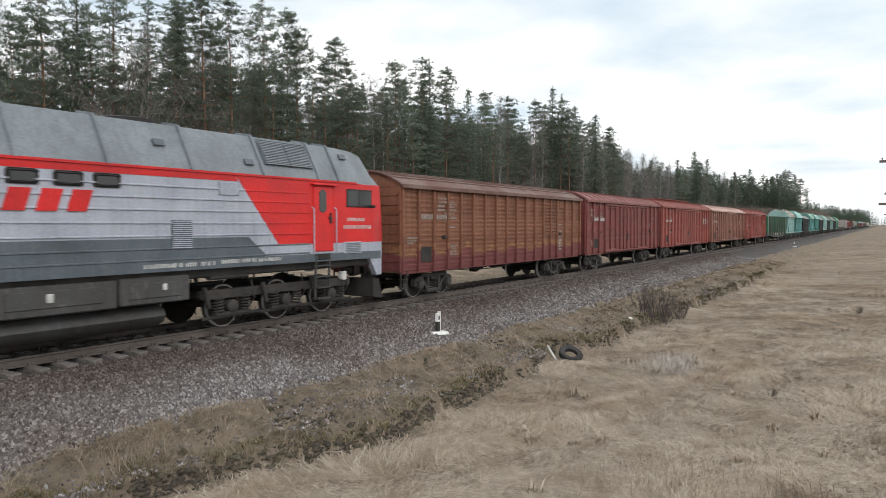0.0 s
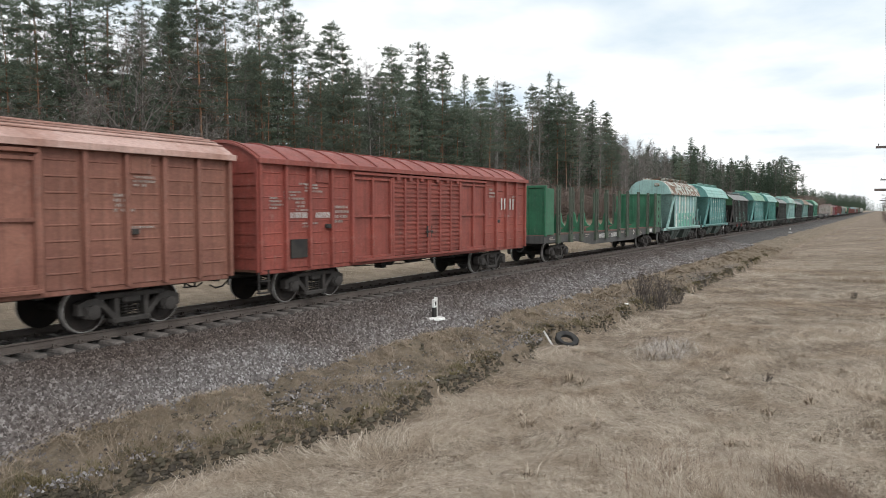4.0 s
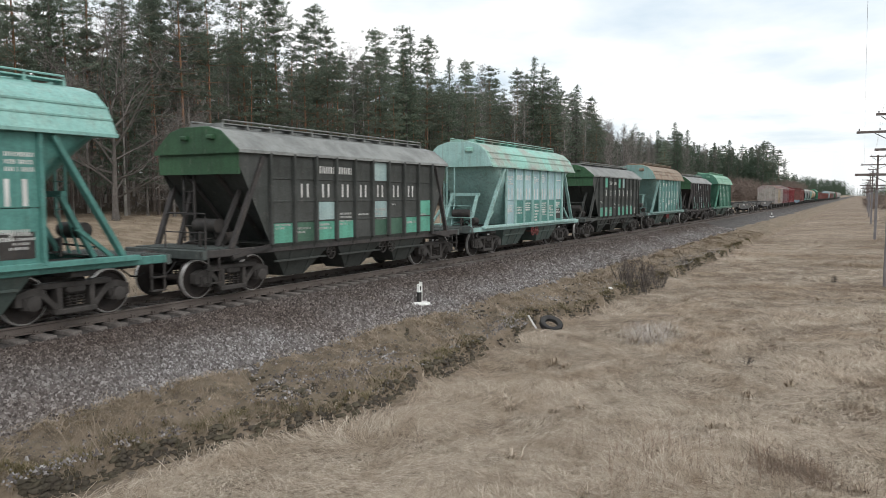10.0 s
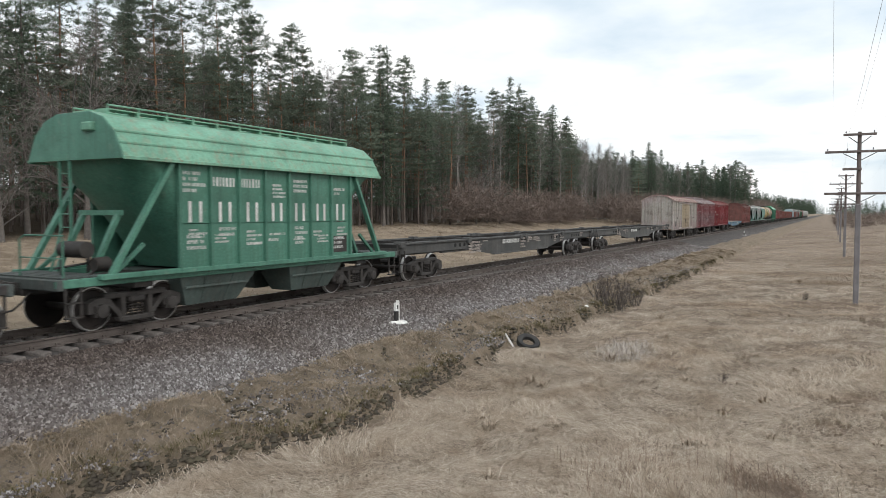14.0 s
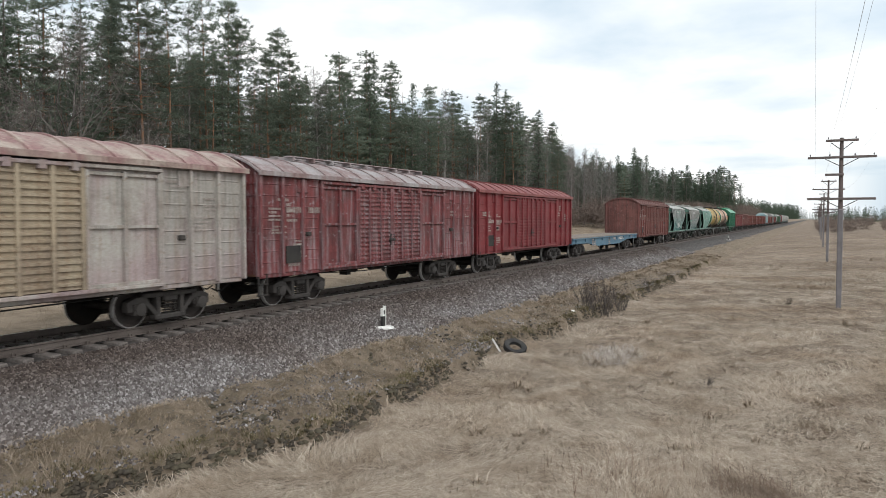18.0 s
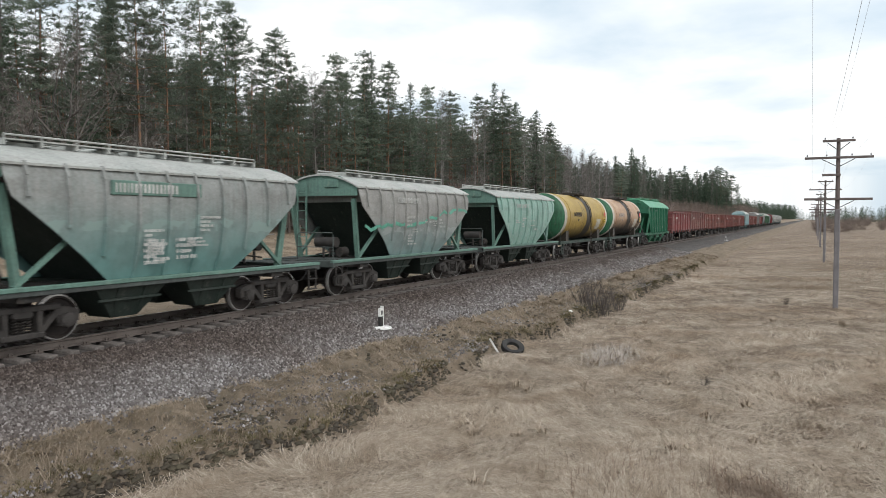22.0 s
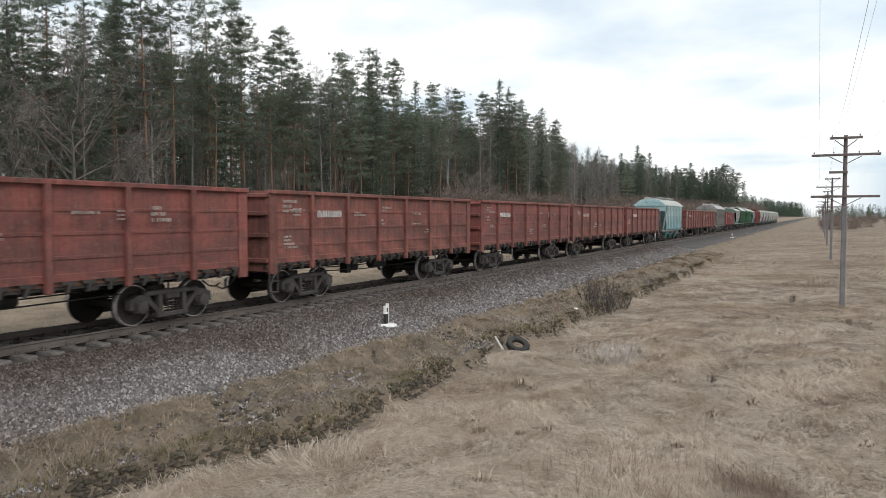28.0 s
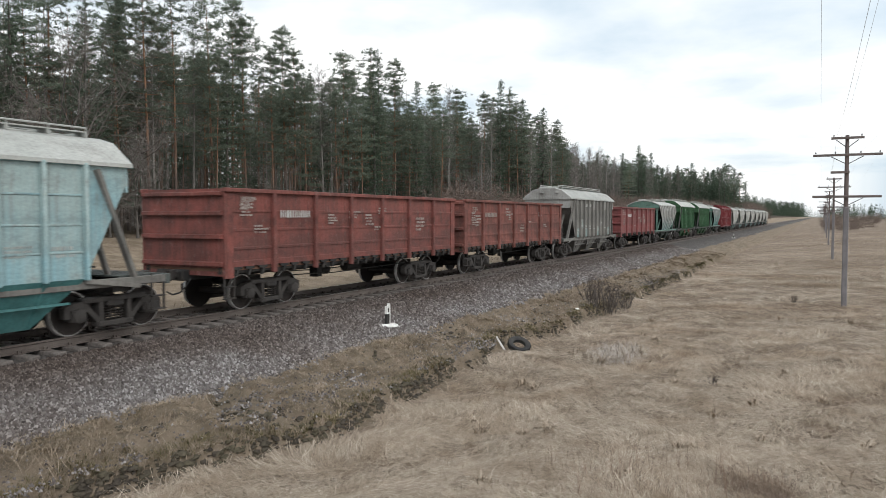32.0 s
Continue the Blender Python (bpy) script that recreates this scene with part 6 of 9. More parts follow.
                part("sand_pipe", Geo().tube([(c + k + 0.68, s * 1.12, 1.2), (c + k + 0.70, s * 1.22, 0.7), (c + k + 0.60, s * 0.86, 0.12)], 0.022, 6), IRON, lb)
            for k in (-1.85, 0, 1.85):
                for e in (-0.42, 0.42):
                    pts = [(0.13 * math.cos(a), 0.13 * math.sin(a), 0.40 + 0.36 * a / (2 * math.pi * 5)) for a in (i * math.pi / 4 for i in range(41))]
                    part("coil_spring", lambda: Geo().tube(pts, 0.024, 5), CAST, lb, at=(c + k + e, s * 1.16, 0), key="loco_spring", smooth=60)
        for k in (-1.85, 0, 1.85):
            ax = part("loco_wheelset", Geo().lathe([(-0.86, 0.09), (-0.86, 0.10), (0.86, 0.10), (0.86, 0.09)], 14), IRON, w, at=(c + k, 0, 0.525))
            for s in (-1, 1):
                g = Geo().lathe([(s * 0.72, 0.20), (s * 0.73, 0.44), (s * 0.722, 0.552), (s * 0.752, 0.552), (s * 0.765, 0.525), (s * 0.855, 0.52), (s * 0.858, 0.45), (s * 0.81, 0.42), (s * 0.80, 0.15)], 30)
                part("wheel", g, WHEEL, ax, smooth=35)
                rim = Geo().lathe([(s * 0.80, 0.50), (s * 0.80, 0.5285), (s * 0.850, 0.5265), (s * 0.862, 0.515), (s * 0.862, 0.495), (s * 0.84, 0.49), (s * 0.80, 0.50)], 30, caps=False)
                part("wheel_tread", rim, TREAD, ax, "bright worn wheel tread", smooth=35)
    ends(w, 10.0)
    # plain red shape where the operator's mark is painted
    for a in (-1.36, -0.76, -0.16):
        part("operator_mark", Geo().prism([(a, 2.78), (a + 0.40, 2.78), (a + 0.54, 3.20), (a + 0.14, 3.20)], -1.530, -1.50), LOCO_RED, w, "plain red block of a painted mark")
    part("number_stencil", bars([(8.1, 9.4, 2.40, 0.10), (8.25, 9.1, 2.62, 0.10)], -1.512, 4, 1.0), WHITE, w)
    part("small_stencil", bars([(1.5, 2.9, 1.58, 0.09), (3.0, 3.4, 1.58, 0.09), (3.6, 5.6, 1.60, 0.09)], -1.512, 6), WHITE, w)
    return w


# ---------------------------------------------------------------- ground, track and ballast
def fast_mesh(name, verts, faces, material, smooth=False):
    """A mesh from arrays: verts (n, 3), faces (m, 3) or (m, 4)."""
    me = bpy.data.meshes.new(name)
    verts, faces = np.asarray(verts, np.float32), np.asarray(faces, np.int32)
    k = faces.shape[1]
    me.vertices.add(len(verts)); me.vertices.foreach_set("co", verts.ravel())
    me.loops.add(faces.size); me.loops.foreach_set("vertex_index", faces.ravel())
    me.polygons.add(len(faces)); me.polygons.foreach_set("loop_start", np.arange(0, faces.size, k, dtype=np.int32))
    if smooth:
        me.polygons.foreach_set("use_smooth", np.ones(len(faces), bool))
    me.materials.append(material)
    me.update(calc_edges=True)
    return me


PROFILE_Y = [-2500, -60, -3, 4, 6.6, 7.3, 7.9, 8.8, 9.7, 10.5, 11.2, 18.4, 19.4, 22, 27, 33, 39, 45, 60, 90, 130, 300, 2500]
PROFILE_Z = [-1.2, -1.3, -1.36, -1.40, -1.46, -1.44, -1.22, -0.98, -0.80, -0.76, -0.78, -0.78, -0.72, -0.55, -0.30, 0.20, 0.95, 1.35, 1.7, 3.4, 7.0, 9.0, 9.0]


def wave(x, y, k, s):
    return np.sin(x * k + s) * np.cos(y * k * 1.31 + s * 2.1) + 0.6 * np.sin(x * k * 2.3 + y * k * 1.7 + s * 3.3) + 0.4 * np.sin(x * k * 4.1 - y * k * 3.7 + s)


def lattice(i, j, seed):
    h = (i * 374761393 + j * 668265263 + seed * 2147483647) & 0xFFFFFFFF
    h = ((h ^ (h >> 13)) * 1274126177) & 0xFFFFFFFF
    return ((h ^ (h >> 16)) & 0xFFFF) / 65535.0


def lumps(x, y, seed, octaves=4):
    """Uneven value noise between 0 and 1."""
    x, y = np.asarray(x, float), np.asarray(y, float)
    total, size = 0.0, 0.0
    for o in range(octaves):
        k, w = 2.03 ** o, 0.55 ** o
        px, py = x * k + 17.3 * o, y * k - 9.1 * o
        i, j = np.floor(px).astype(np.int64), np.floor(py).astype(np.int64)
        u, v = px - i, py - j
        u, v = u * u * (3 - 2 * u), v * v * (3 - 2 * v)
        a, b = lattice(i, j, seed + o), lattice(i + 1, j, seed + o)
        c, d = lattice(i, j + 1, seed + o), lattice(i + 1, j + 1, seed + o)
        total = total + w * ((a * (1 - u) + b * u) * (1 - v) + (c * (1 - u) + d * u) * v)
        size += w
    return total / size


def step_up(v, lo, hi):
    t = np.clip((v - lo) / (hi - lo), 0, 1)
    return t * t * (3 - 2 * t)


def bank_foot(x):
    """Where the bank breaks off to the field."""
    x = np.asarray(x, float)
    line = np.interp(x, (5, 7.4, 8.8, 9.9, 11.8, 14, 16.4, 17.4, 18.6, 20.6, 22, 30), (9.0, 8.75, 8.3, 7.55, 7.55, 7.8, 8.05, 7.75, 8.35, 8.45, 7.8, 7.6))
    return line + 0.5 * (lumps(x * 0.5, 3.1, 5, 3) - 0.5) * step_up(x, 14, 30) + 0.45 * (lumps(x * 1.9, 8.4, 6, 3) - 0.5)


def on_bank(x, y):
    return step_up(y, bank_foot(x) - 0.05, bank_foot(x) + 0.1) * (1 - step_up(y, 9.9, 10.4))


def hollow(x, y):
    return step_up(lumps(x * 1.0, y * 1.25, 31), 0.56, 0.66) * on_bank(x, y)


def stony(x, y):
    """Patches of washed-out gravel on the bank and along its foot."""
    return step_up(lumps(x * 0.62 + 4, y * 1.3, 47), 0.54, 0.66) * step_up(y, bank_foot(x) - 0.45, bank_foot(x) - 0.15)


def ground_z(x, y):
    x, y = np.asarray(x, float), np.asarray(y, float)
    foot = bank_foot(x)
    # the profile follows the foot of the bank
    yy = np.where(y < foot, np.minimum(y, 7.3 + 0.2 * step_up(y, foot - 0.3, foot)), np.where(y < 10.5, 7.5 + 3.0 * (y - foot) / (10.5 - foot), y))
    z = np.interp(yy, PROFILE_Y, PROFILE_Z)
    calm = np.exp(-((y - D) / 4.2) ** 8)
    z = z + (1 - calm) * (0.035 * wave(x, y, 0.9, 0.4) + 0.07 * (lumps(x * 1.3, y * 1.3, 12) - 0.5))
    z = z + 0.45 * (lumps(x * 0.45, y * 0.45, 83) - 0.5) * step_up(y, 21, 28)
    past = np.maximum(0.0, y - foot)
    z = z + 0.26 * step_up(y, foot - 0.02, foot + 0.13) * np.exp(-past / 0.9)
    bank = on_bank(x, y)
    return z + bank * (0.34 * (lumps(x * 1.5, y * 1.7, 21, 5) - 0.5) + 0.10 * (lumps(x * 6.0, y * 6.0, 22, 2) - 0.5)) - 0.13 * hollow(x, y)


def ground():
    xs = np.concatenate([np.array([-900, -300, -120, -50, -20, -8, 0]), np.arange(3, 30, 0.12), np.arange(30, 46, 0.28), np.arange(46, 110, 0.8), np.arange(110, 400, 5), [430, 500, 600, 800, 1100, 1600, 2400, 3500]])
    ys = np.concatenate([np.array([-2500, -900, -400, -200, -100, -60, -40, -28, -20]), np.arange(-15, -6, 0.6), np.arange(-6, 6.6, 0.24), np.arange(6.6, 10.6, 0.08), np.arange(10.8, 20, 0.6), np.arange(20, 48, 0.7), [52, 60, 75, 90, 110, 130, 200, 300, 700, 1500, 2500]])
    gx, gy = np.meshgrid(xs, ys, indexing="ij")
    gz = ground_z(gx, gy)
    v = np.stack([gx, gy, gz], -1).reshape(-1, 3)
    a = np.arange(len(xs) * len(ys)).reshape(len(xs), len(ys))
    f = np.stack([a[:-1, :-1], a[1:, :-1], a[1:, 1:], a[:-1, 1:]], -1).reshape(-1, 4)
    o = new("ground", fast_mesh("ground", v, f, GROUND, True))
    tagged(o, "flat dry grass field with a mossy bank below the railway", "ground", kind="structure")


ground()


def ballast():
    xs = np.concatenate([[-300, -60, -10], np.arange(0, 60, 0.3), np.arange(60, 160, 2), [200, 300, 500, 900, 1800]])
    py = [10.15, 10.5, 11.0, 11.7, 12.4, 13.0, 13.5, 14.2, 15.4, 16.1, 16.7, 17.4, 18.2, 18.9, 19.5]
    pz = [-0.90, -0.76, -0.66, -0.50, -0.36, -0.275, -0.26, -0.262, -0.262, -0.26, -0.275, -0.36, -0.52, -0.70, -0.92]
    gx, gy = np.meshgrid(xs, py, indexing="ij")
    gz = np.broadcast_to(np.array(pz), gx.shape) + 0.004 * wave(gx, gy, 5.0, 0.7)
    edge = np.broadcast_to((np.arange(len(py)) < 3).astype(float), gx.shape)
    gy = gy - edge * 0.22 * np.sin(gx * 0.8 + np.sin(gx * 0.33) * 2)
    v = np.stack([gx, gy, gz], -1).reshape(-1, 3)
    a = np.arange(len(xs) * len(py)).reshape(len(xs), len(py))
    f = np.stack([a[:-1, :-1], a[1:, :-1], a[1:, 1:], a[:-1, 1:]], -1).reshape(-1, 4)
    o = new("ballast", fast_mesh("ballast", v, f, GRAVEL, True))
    tagged(o, "bed of grey crushed stone under the railway track", "ballast", kind="structure")
    rng = np.random.default_rng(5)
    n = 128000
    x = 3.0 + 70 * rng.random(n) ** 1.75
    y = 10.0 + 3.36 * rng.random(n)
    keep = rng.random(n) < np.clip((y - 9.9) / 0.7, 0.10, 1)
    x, y = x[keep], y[keep]
    x = np.concatenate([x, 4 + 50 * rng.random(4000)]); y = np.concatenate([y, 15.6 + 1.0 * rng.random(4000)])
    m = 60000
    sx, sy = 4 + 45 * rng.random(m) ** 1.6, 6.6 + 3.9 * rng.random(m)
    keep = rng.random(m) < 0.05 * step_up(sy, bank_foot(sx) - 0.2, bank_foot(sx) + 0.1) + 0.5 * stony(sx, sy) * (1 - 0.6 * step_up(sx, 16, 24))
    x, y = np.concatenate([x, sx[keep]]), np.concatenate([y, sy[keep]])
    n = len(x)
    off = -0.22 * np.sin(x * 0.8 + np.sin(x * 0.33) * 2)
    bed = np.where(y < 11.0 + off, np.interp(y - off, py, pz), np.where(y < 11.7, -0.66 + 0.16 * (y - 11 - off) / (0.7 - off), np.interp(y, py, pz)))
    z = np.maximum(bed, ground_z(x, y)) + 0.006
    r = (0.023 + 0.026 * rng.random(n) ** 1.6) * np.where(y < 10.0, 0.62, np.clip(np.hypot(x, y) / 16, 1.0, 2.2))
    # a crushed stone: a crooked four-sided foot and a ridge of two points above it
    base = np.array([[1, 0.1, -0.4], [-0.1, 1, -0.4], [-1, -0.1, -0.4], [0.1, -1, -0.4], [0.42, 0.1, 0.75], [-0.42, -0.1, 0.75]], float)
    tri = np.array([[0, 1, 4], [1, 5, 4], [1, 2, 5], [2, 3, 5], [3, 4, 5], [3, 0, 4]])
    turn = rng.random(n) * 6.283
    v = base[None] * (0.6 + 0.8 * rng.random((n, 6, 1))) + 0.5 * (rng.random((n, 6, 3)) - 0.5)
    c, s = np.cos(turn)[:, None], np.sin(turn)[:, None]
    vx, vy = v[..., 0] * c - v[..., 1] * s, v[..., 0] * s + v[..., 1] * c
    v = np.stack([vx, vy, v[..., 2]], -1) * r[:, None, None] + np.stack([x, y, z], -1)[:, None, :]
    f = (tri[None] + 6 * np.arange(n)[:, None, None]).reshape(-1, 3)
    o = new("ballast_stones", fast_mesh("ballast_stones", v.reshape(-1, 3), f, STONES))
    tagged(o, "loose grey crushed stones on the track bed", "stones", kind="stuff")


ballast()


def track():
    t = thing("railway_track", "single railway line with rusty rails on wooden sleepers", "railway track", kind="structure")
    prof = [(-0.075, -0.18), (0.075, -0.18), (0.075, -0.165), (0.012, -0.145), (0.009, -0.05), (0.036, -0.035), (0.036, -0.006), (0.030, 0.0), (-0.030, 0.0), (-0.036, -0.006), (-0.036, -0.035), (-0.009, -0.05), (-0.012, -0.145), (-0.075, -0.165)]
    for s in (-1, 1):
        y = D + s * 0.80
        g = Geo().loft([[(x, y + a, b) for a, b in prof] for x in (-300, -40, 0, 60, 200, 600, 1800)])
        rail = part("rail", g, RAIL, t)
        part("rail_head", Geo().box(-300, 1800, y - 0.028, y + 0.028, -0.002, 0.0015), RAIL_TOP, rail, "bright polished running surface")
    r = random.Random(3)
    pitch = 0.545

    def sleeper_geo():
        return Geo().cham(-0.115, 0.115, -1.375, 1.375, -0.36, -0.185, 0.022)

    def far_sleepers():
        g = Geo()
        for i in range(290, 700):
            x = -6 + pitch * i
            g.box(x - 0.115, x + 0.115, D - 1.375, D + 1.375, -0.36, -0.185)
        return g

    for i in range(290):
        o = part("sleeper", sleeper_geo, SLEEPER, t, at=(-6 + pitch * i + r.uniform(-0.02, 0.02), D + r.uniform(-0.03, 0.03), r.uniform(-0.012, 0.004)), key="sleeper", turn=r.uniform(-0.8, 0.8))
    tagged(part("far_sleepers", far_sleepers(), SLEEPER, t), kind="stuff")
    g = Geo()
    for i in range(330):
        x = -6 + pitch * i
        for s in (-1, 1):
            y = D + s * 0.80
            g.box(x - 0.08, x + 0.08, y - 0.17, y + 0.17, -0.187, -0.168)
            for e in (-1, 1):
                g.box(x - 0.05, x - 0.02, y + e * 0.10 - 0.02, y + e * 0.10 + 0.02, -0.17, -0.128).box(x + 0.02, x + 0.05, y + e * 0.10 - 0.02, y + e * 0.10 + 0.02, -0.17, -0.128)
                g.box(x - 0.035, x + 0.035, y + e * 0.075 - 0.018, y + e * 0.075 + 0.018, -0.17, -0.115)
    tagged(part("rail_fastenings", g, RAIL, t), kind="stuff")


track()


# ---------------------------------------------------------------- grass
CLEAR = ((19.85, 7.80, 0.62), (17.77, 11.04, 0.5), (35.6, -1.05, 0.3))


def clear_of(x, y):
    """Places clear of the tyre, the posts and the pole."""
    free = np.ones(len(x), bool)
    for cx, cy, cr in CLEAR:
        free &= np.hypot(x - cx, y - cy) > cr
    return free


def flow(x, y, swirl):
    return 2.2 + 1.7 * np.sin(x * swirl + 1.1 * np.sin(y * swirl * 1.3)) + 1.5 * np.cos(y * swirl * 1.6 + x * swirl * 0.6)


def blades(name, label, material, x, y, height, lean, width, rng, per=6, swirl=0.35, spread=0.10, wild=0.75, grow=14.0):
    """Tufts of bent blades at the places x, y."""
    free = clear_of(x, y)
    x, y, height, lean = x[free], y[free], height[free], lean[free]
    n = len(x)
    X = np.repeat(x, per) + rng.normal(0, spread, n * per)
    Y = np.repeat(y, per) + rng.normal(0, spread, n * per)
    Z = ground_z(X, Y) - 0.02
    d = np.hypot(X, Y)
    way = np.repeat(flow(x, y, swirl), per) + rng.normal(0, wild, n * per)
    L = np.repeat(height, per) * (0.55 + 0.75 * rng.random(n * per))
    le = np.clip(np.repeat(lean, per) + rng.normal(0, 0.2, n * per), 0.05, 1.5)
    w = width * (0.7 + 0.6 * rng.random(n * per)) * np.clip(d / grow, 0.8, 3.0)
    dx, dy = np.cos(way), np.sin(way)
    a1, a2 = le * 0.7, np.minimum(le * 1.35, 1.62)
    m = np.stack([X + dx * np.sin(a1) * L * 0.5, Y + dy * np.sin(a1) * L * 0.5, Z + np.cos(a1) * L * 0.5], -1)
    t = np.stack([m[:, 0] + dx * np.sin(a2) * L * 0.5, m[:, 1] + dy * np.sin(a2) * L * 0.5, np.maximum(m[:, 2] + np.cos(a2) * L * 0.5, Z + 0.03)], -1)
    b = np.stack([X, Y, Z], -1)
    side = np.stack([-dy * w, dx * w, np.zeros_like(w)], -1)
    v = np.stack([b - side, b + side, m + side * 0.8, m - side * 0.8, t], 1).reshape(-1, 3)
    k = 5 * np.arange(n * per)[:, None]
    f = np.concatenate([k + np.array([[0, 1, 2]]), k + np.array([[0, 2, 3]]), k + np.array([[3, 2, 4]])])
    o = new(name, fast_mesh(name, v, f, material))
    tagged(o, label, "grass", kind="stuff")


def matted(name, label, material, x, y, length, rise, width, rng, per=6, swirl=0.9, spread=0.16, wild=0.55, grow=16.0):
    """Locks of long straws combed flat in one direction, each lock arched over the ground and curling at its end."""
    free = clear_of(x, y)
    x, y, length, rise = x[free], y[free], length[free], rise[free]
    n = len(x)
    N = n * per
    way = np.repeat(flow(x, y, swirl) + rng.normal(0, wild, n), per) + rng.normal(0, 0.22, N)
    curl = np.repeat(rng.normal(0, 0.9, n), per) + rng.normal(0, 0.3, N)
    L = np.repeat(length, per) * (0.6 + 0.7 * rng.random(N))
    X = np.repeat(x, per) + rng.normal(0, spread, N)
    Y = np.repeat(y, per) + rng.normal(0, spread, N)
    top = np.repeat(rise, per) * (0.3 + 1.2 * rng.random(N))
    d = np.hypot(X, Y)
    w = width * (0.6 + 0.8 * rng.random(N)) * np.clip(d / grow, 0.75, 2.6)
    rows = []
    start = ground_z(X, Y)
    for s, up, wide in ((0.0, 0.0, 0.9), (0.33, 0.85, 1.0), (0.68, 1.0, 0.8), (1.0, 0.35, 0.25)):
        a = way + curl * s
        px = X + np.cos(way + curl * s * 0.5) * L * s
        py = Y + np.sin(way + curl * s * 0.5) * L * s
        pz = np.minimum(ground_z(px, py), start + 0.09) + 0.010 + top * up
        sx, sy = -np.sin(a) * w * wide, np.cos(a) * w * wide
        rows += [np.stack([px - sx, py - sy, pz], -1), np.stack([px + sx, py + sy, pz], -1)]
    v = np.stack(rows, 1).reshape(-1, 3)
    k = 8 * np.arange(N)[:, None]
    f = np.concatenate([k + np.array([q]) for q in ([0, 1, 3, 2], [2, 3, 5, 4], [4, 5, 7, 6])])
    o = new(name, fast_mesh(name, v, f, material))
    tagged(o, label, "grass", kind="stuff")


def meadow():
    rng = np.random.default_rng(11)
    n = 90000
    d = 7.6 + 58 * rng.random(n) ** 1.8
    az = np.radians(-9 + 75 * rng.random(n))
    x, y = d * np.cos(az), d * np.sin(az)
    k = y < 8.3
    x, y = x[k][:29000], y[k][:29000]
    k = (y < bank_foot(x) - 0.15) & (rng.random(len(x)) > 0.85 * stony(x, y))
    x, y = x[k], y[k]
    patch = 2.2 * (lumps(x * 0.9, y * 0.9, 61) - 0.5)
    low = np.clip(24 / np.hypot(x, y), 0.35, 1)
    matted("dry_grass", "flattened tangled straw grass of last year covering the field", BLADES, x, y, 0.44 + 0.12 * patch, np.clip(0.06 + 0.07 * patch, 0.012, 0.2) * low, 0.0040, rng, 8)
    m = 1500
    d = 8.0 + 40 * rng.random(m) ** 1.5
    az = np.radians(-9 + 60 * rng.random(m))
    x, y = d * np.cos(az), d * np.sin(az)
    k = (y < 6.3) & (np.sin(x * 0.9 + np.sin(y)) + np.sin(y * 1.3 - x * 0.4) > 0.1)
    blades("standing_straw", "half-upright pale straw in loose tufts in the field", BLADES, x[k], y[k], 0.34 + 0 * x[k], 1.22 + 0 * x[k], 0.0034, rng, 9, 0.9, 0.07, 1.2, 16.0)
    # the field farther off
    m = 15000
    d = 45 + 150 * rng.random(m) ** 1.5
    az = np.radians(-14 + 24 * rng.random(m))
    x, y = d * np.cos(az), d * np.sin(az)
    k = y < 7.0
    blades("far_field_grass", "pale and brown dead grass over the far field", FAR_BLADES, x[k], y[k], 0.30 + 0.10 * np.sin(x[k] * 0.3 + y[k] * 0.8), 1.42 + 0 * x[k], 0.0055, rng, 6, 0.2, 0.45, 1.5)
    # bank
    m = 56000
    x = 4 + 70 * rng.random(m) ** 1.7
    y = 6.8 + 3.6 * rng.random(m)
    clump = lumps(x * 1.6, y * 1.6, 71)
    k = (on_bank(x, y) > 0.5) & (clump > 0.36) & (rng.random(m) > 0.75 * hollow(x, y)) & (rng.random(m) > 0.7 * stony(x, y))
    x, y, clump = x[k], y[k], clump[k]
    blades("bank_grass", "short dead brown grass tufts on the bank", BANK_BLADES, x, y, 0.06 + 0.20 * np.clip(clump - 0.38, 0, 0.4), 1.15 + 0 * x, 0.0032, rng, 8, 0.8, 0.06, 1.6)
    k = rng.random(len(x)) < 0.035
    matted("bank_straw", "long bleached straws drooping over the bank", BANK_STRAW, x[k], y[k], 0.26 + 0.12 * rng.random(k.sum()), 0.05 + 0.05 * rng.random(k.sum()), 0.0034, rng, 8, 1.6, 0.07, 1.3)
    m = 1500
    x = 4 + 60 * rng.random(m) ** 1.4
    y = bank_foot(x) + 0.10 + np.abs(rng.normal(0, 0.16, m))
    k = (lumps(x * 0.9, 2.2, 77, 3) > 0.44) & (np.hypot(x - 19.6, y - 7.6) > 0.8)
    x, y = x[k], y[k]
    # moss that also paints in the shade under the bank's edge
    blades("mossy_tufts", "mossy tufts coloured dark for shade along the broken edge of the bank", MOSS_BLADES, x, y, 0.08 + 0.06 * rng.random(len(x)), 0.8 + 0 * x, 0.005, rng, 20, 0.8, 0.07, 1.6)
    # far verge before the wood
    m = 9000
    x = 8 + 150 * rng.random(m) ** 1.2
    y = 19.3 + 24 * rng.random(m)
    blades("verge_grass", "brown dead grass on the verge before the wood", VERGE_BLADES, x, y, 0.20 + 0.12 * rng.random(m), 1.15 + 0 * x, 0.0032, rng, 8, 0.3, 0.25, 1.5, 20.0)
    # clods of earth along the bank's foot and in hollows, coloured dark for undercut shade
    m = 2600
    x = 5 + 50 * rng.random(m) ** 1.4
    y = bank_foot(x) + 0.04 + rng.normal(0, 0.05, m)
    k = (lumps(x * 0.9, 2.2, 77, 3) > 0.40)
    hx, hy = 5 + 40 * rng.random(4500) ** 1.4, 6.9 + 3.0 * rng.random(4500)
    h = hollow(hx, hy) > 0.6
    x, y = np.concatenate([x[k], hx[h]]), np.concatenate([y[k], hy[h]])
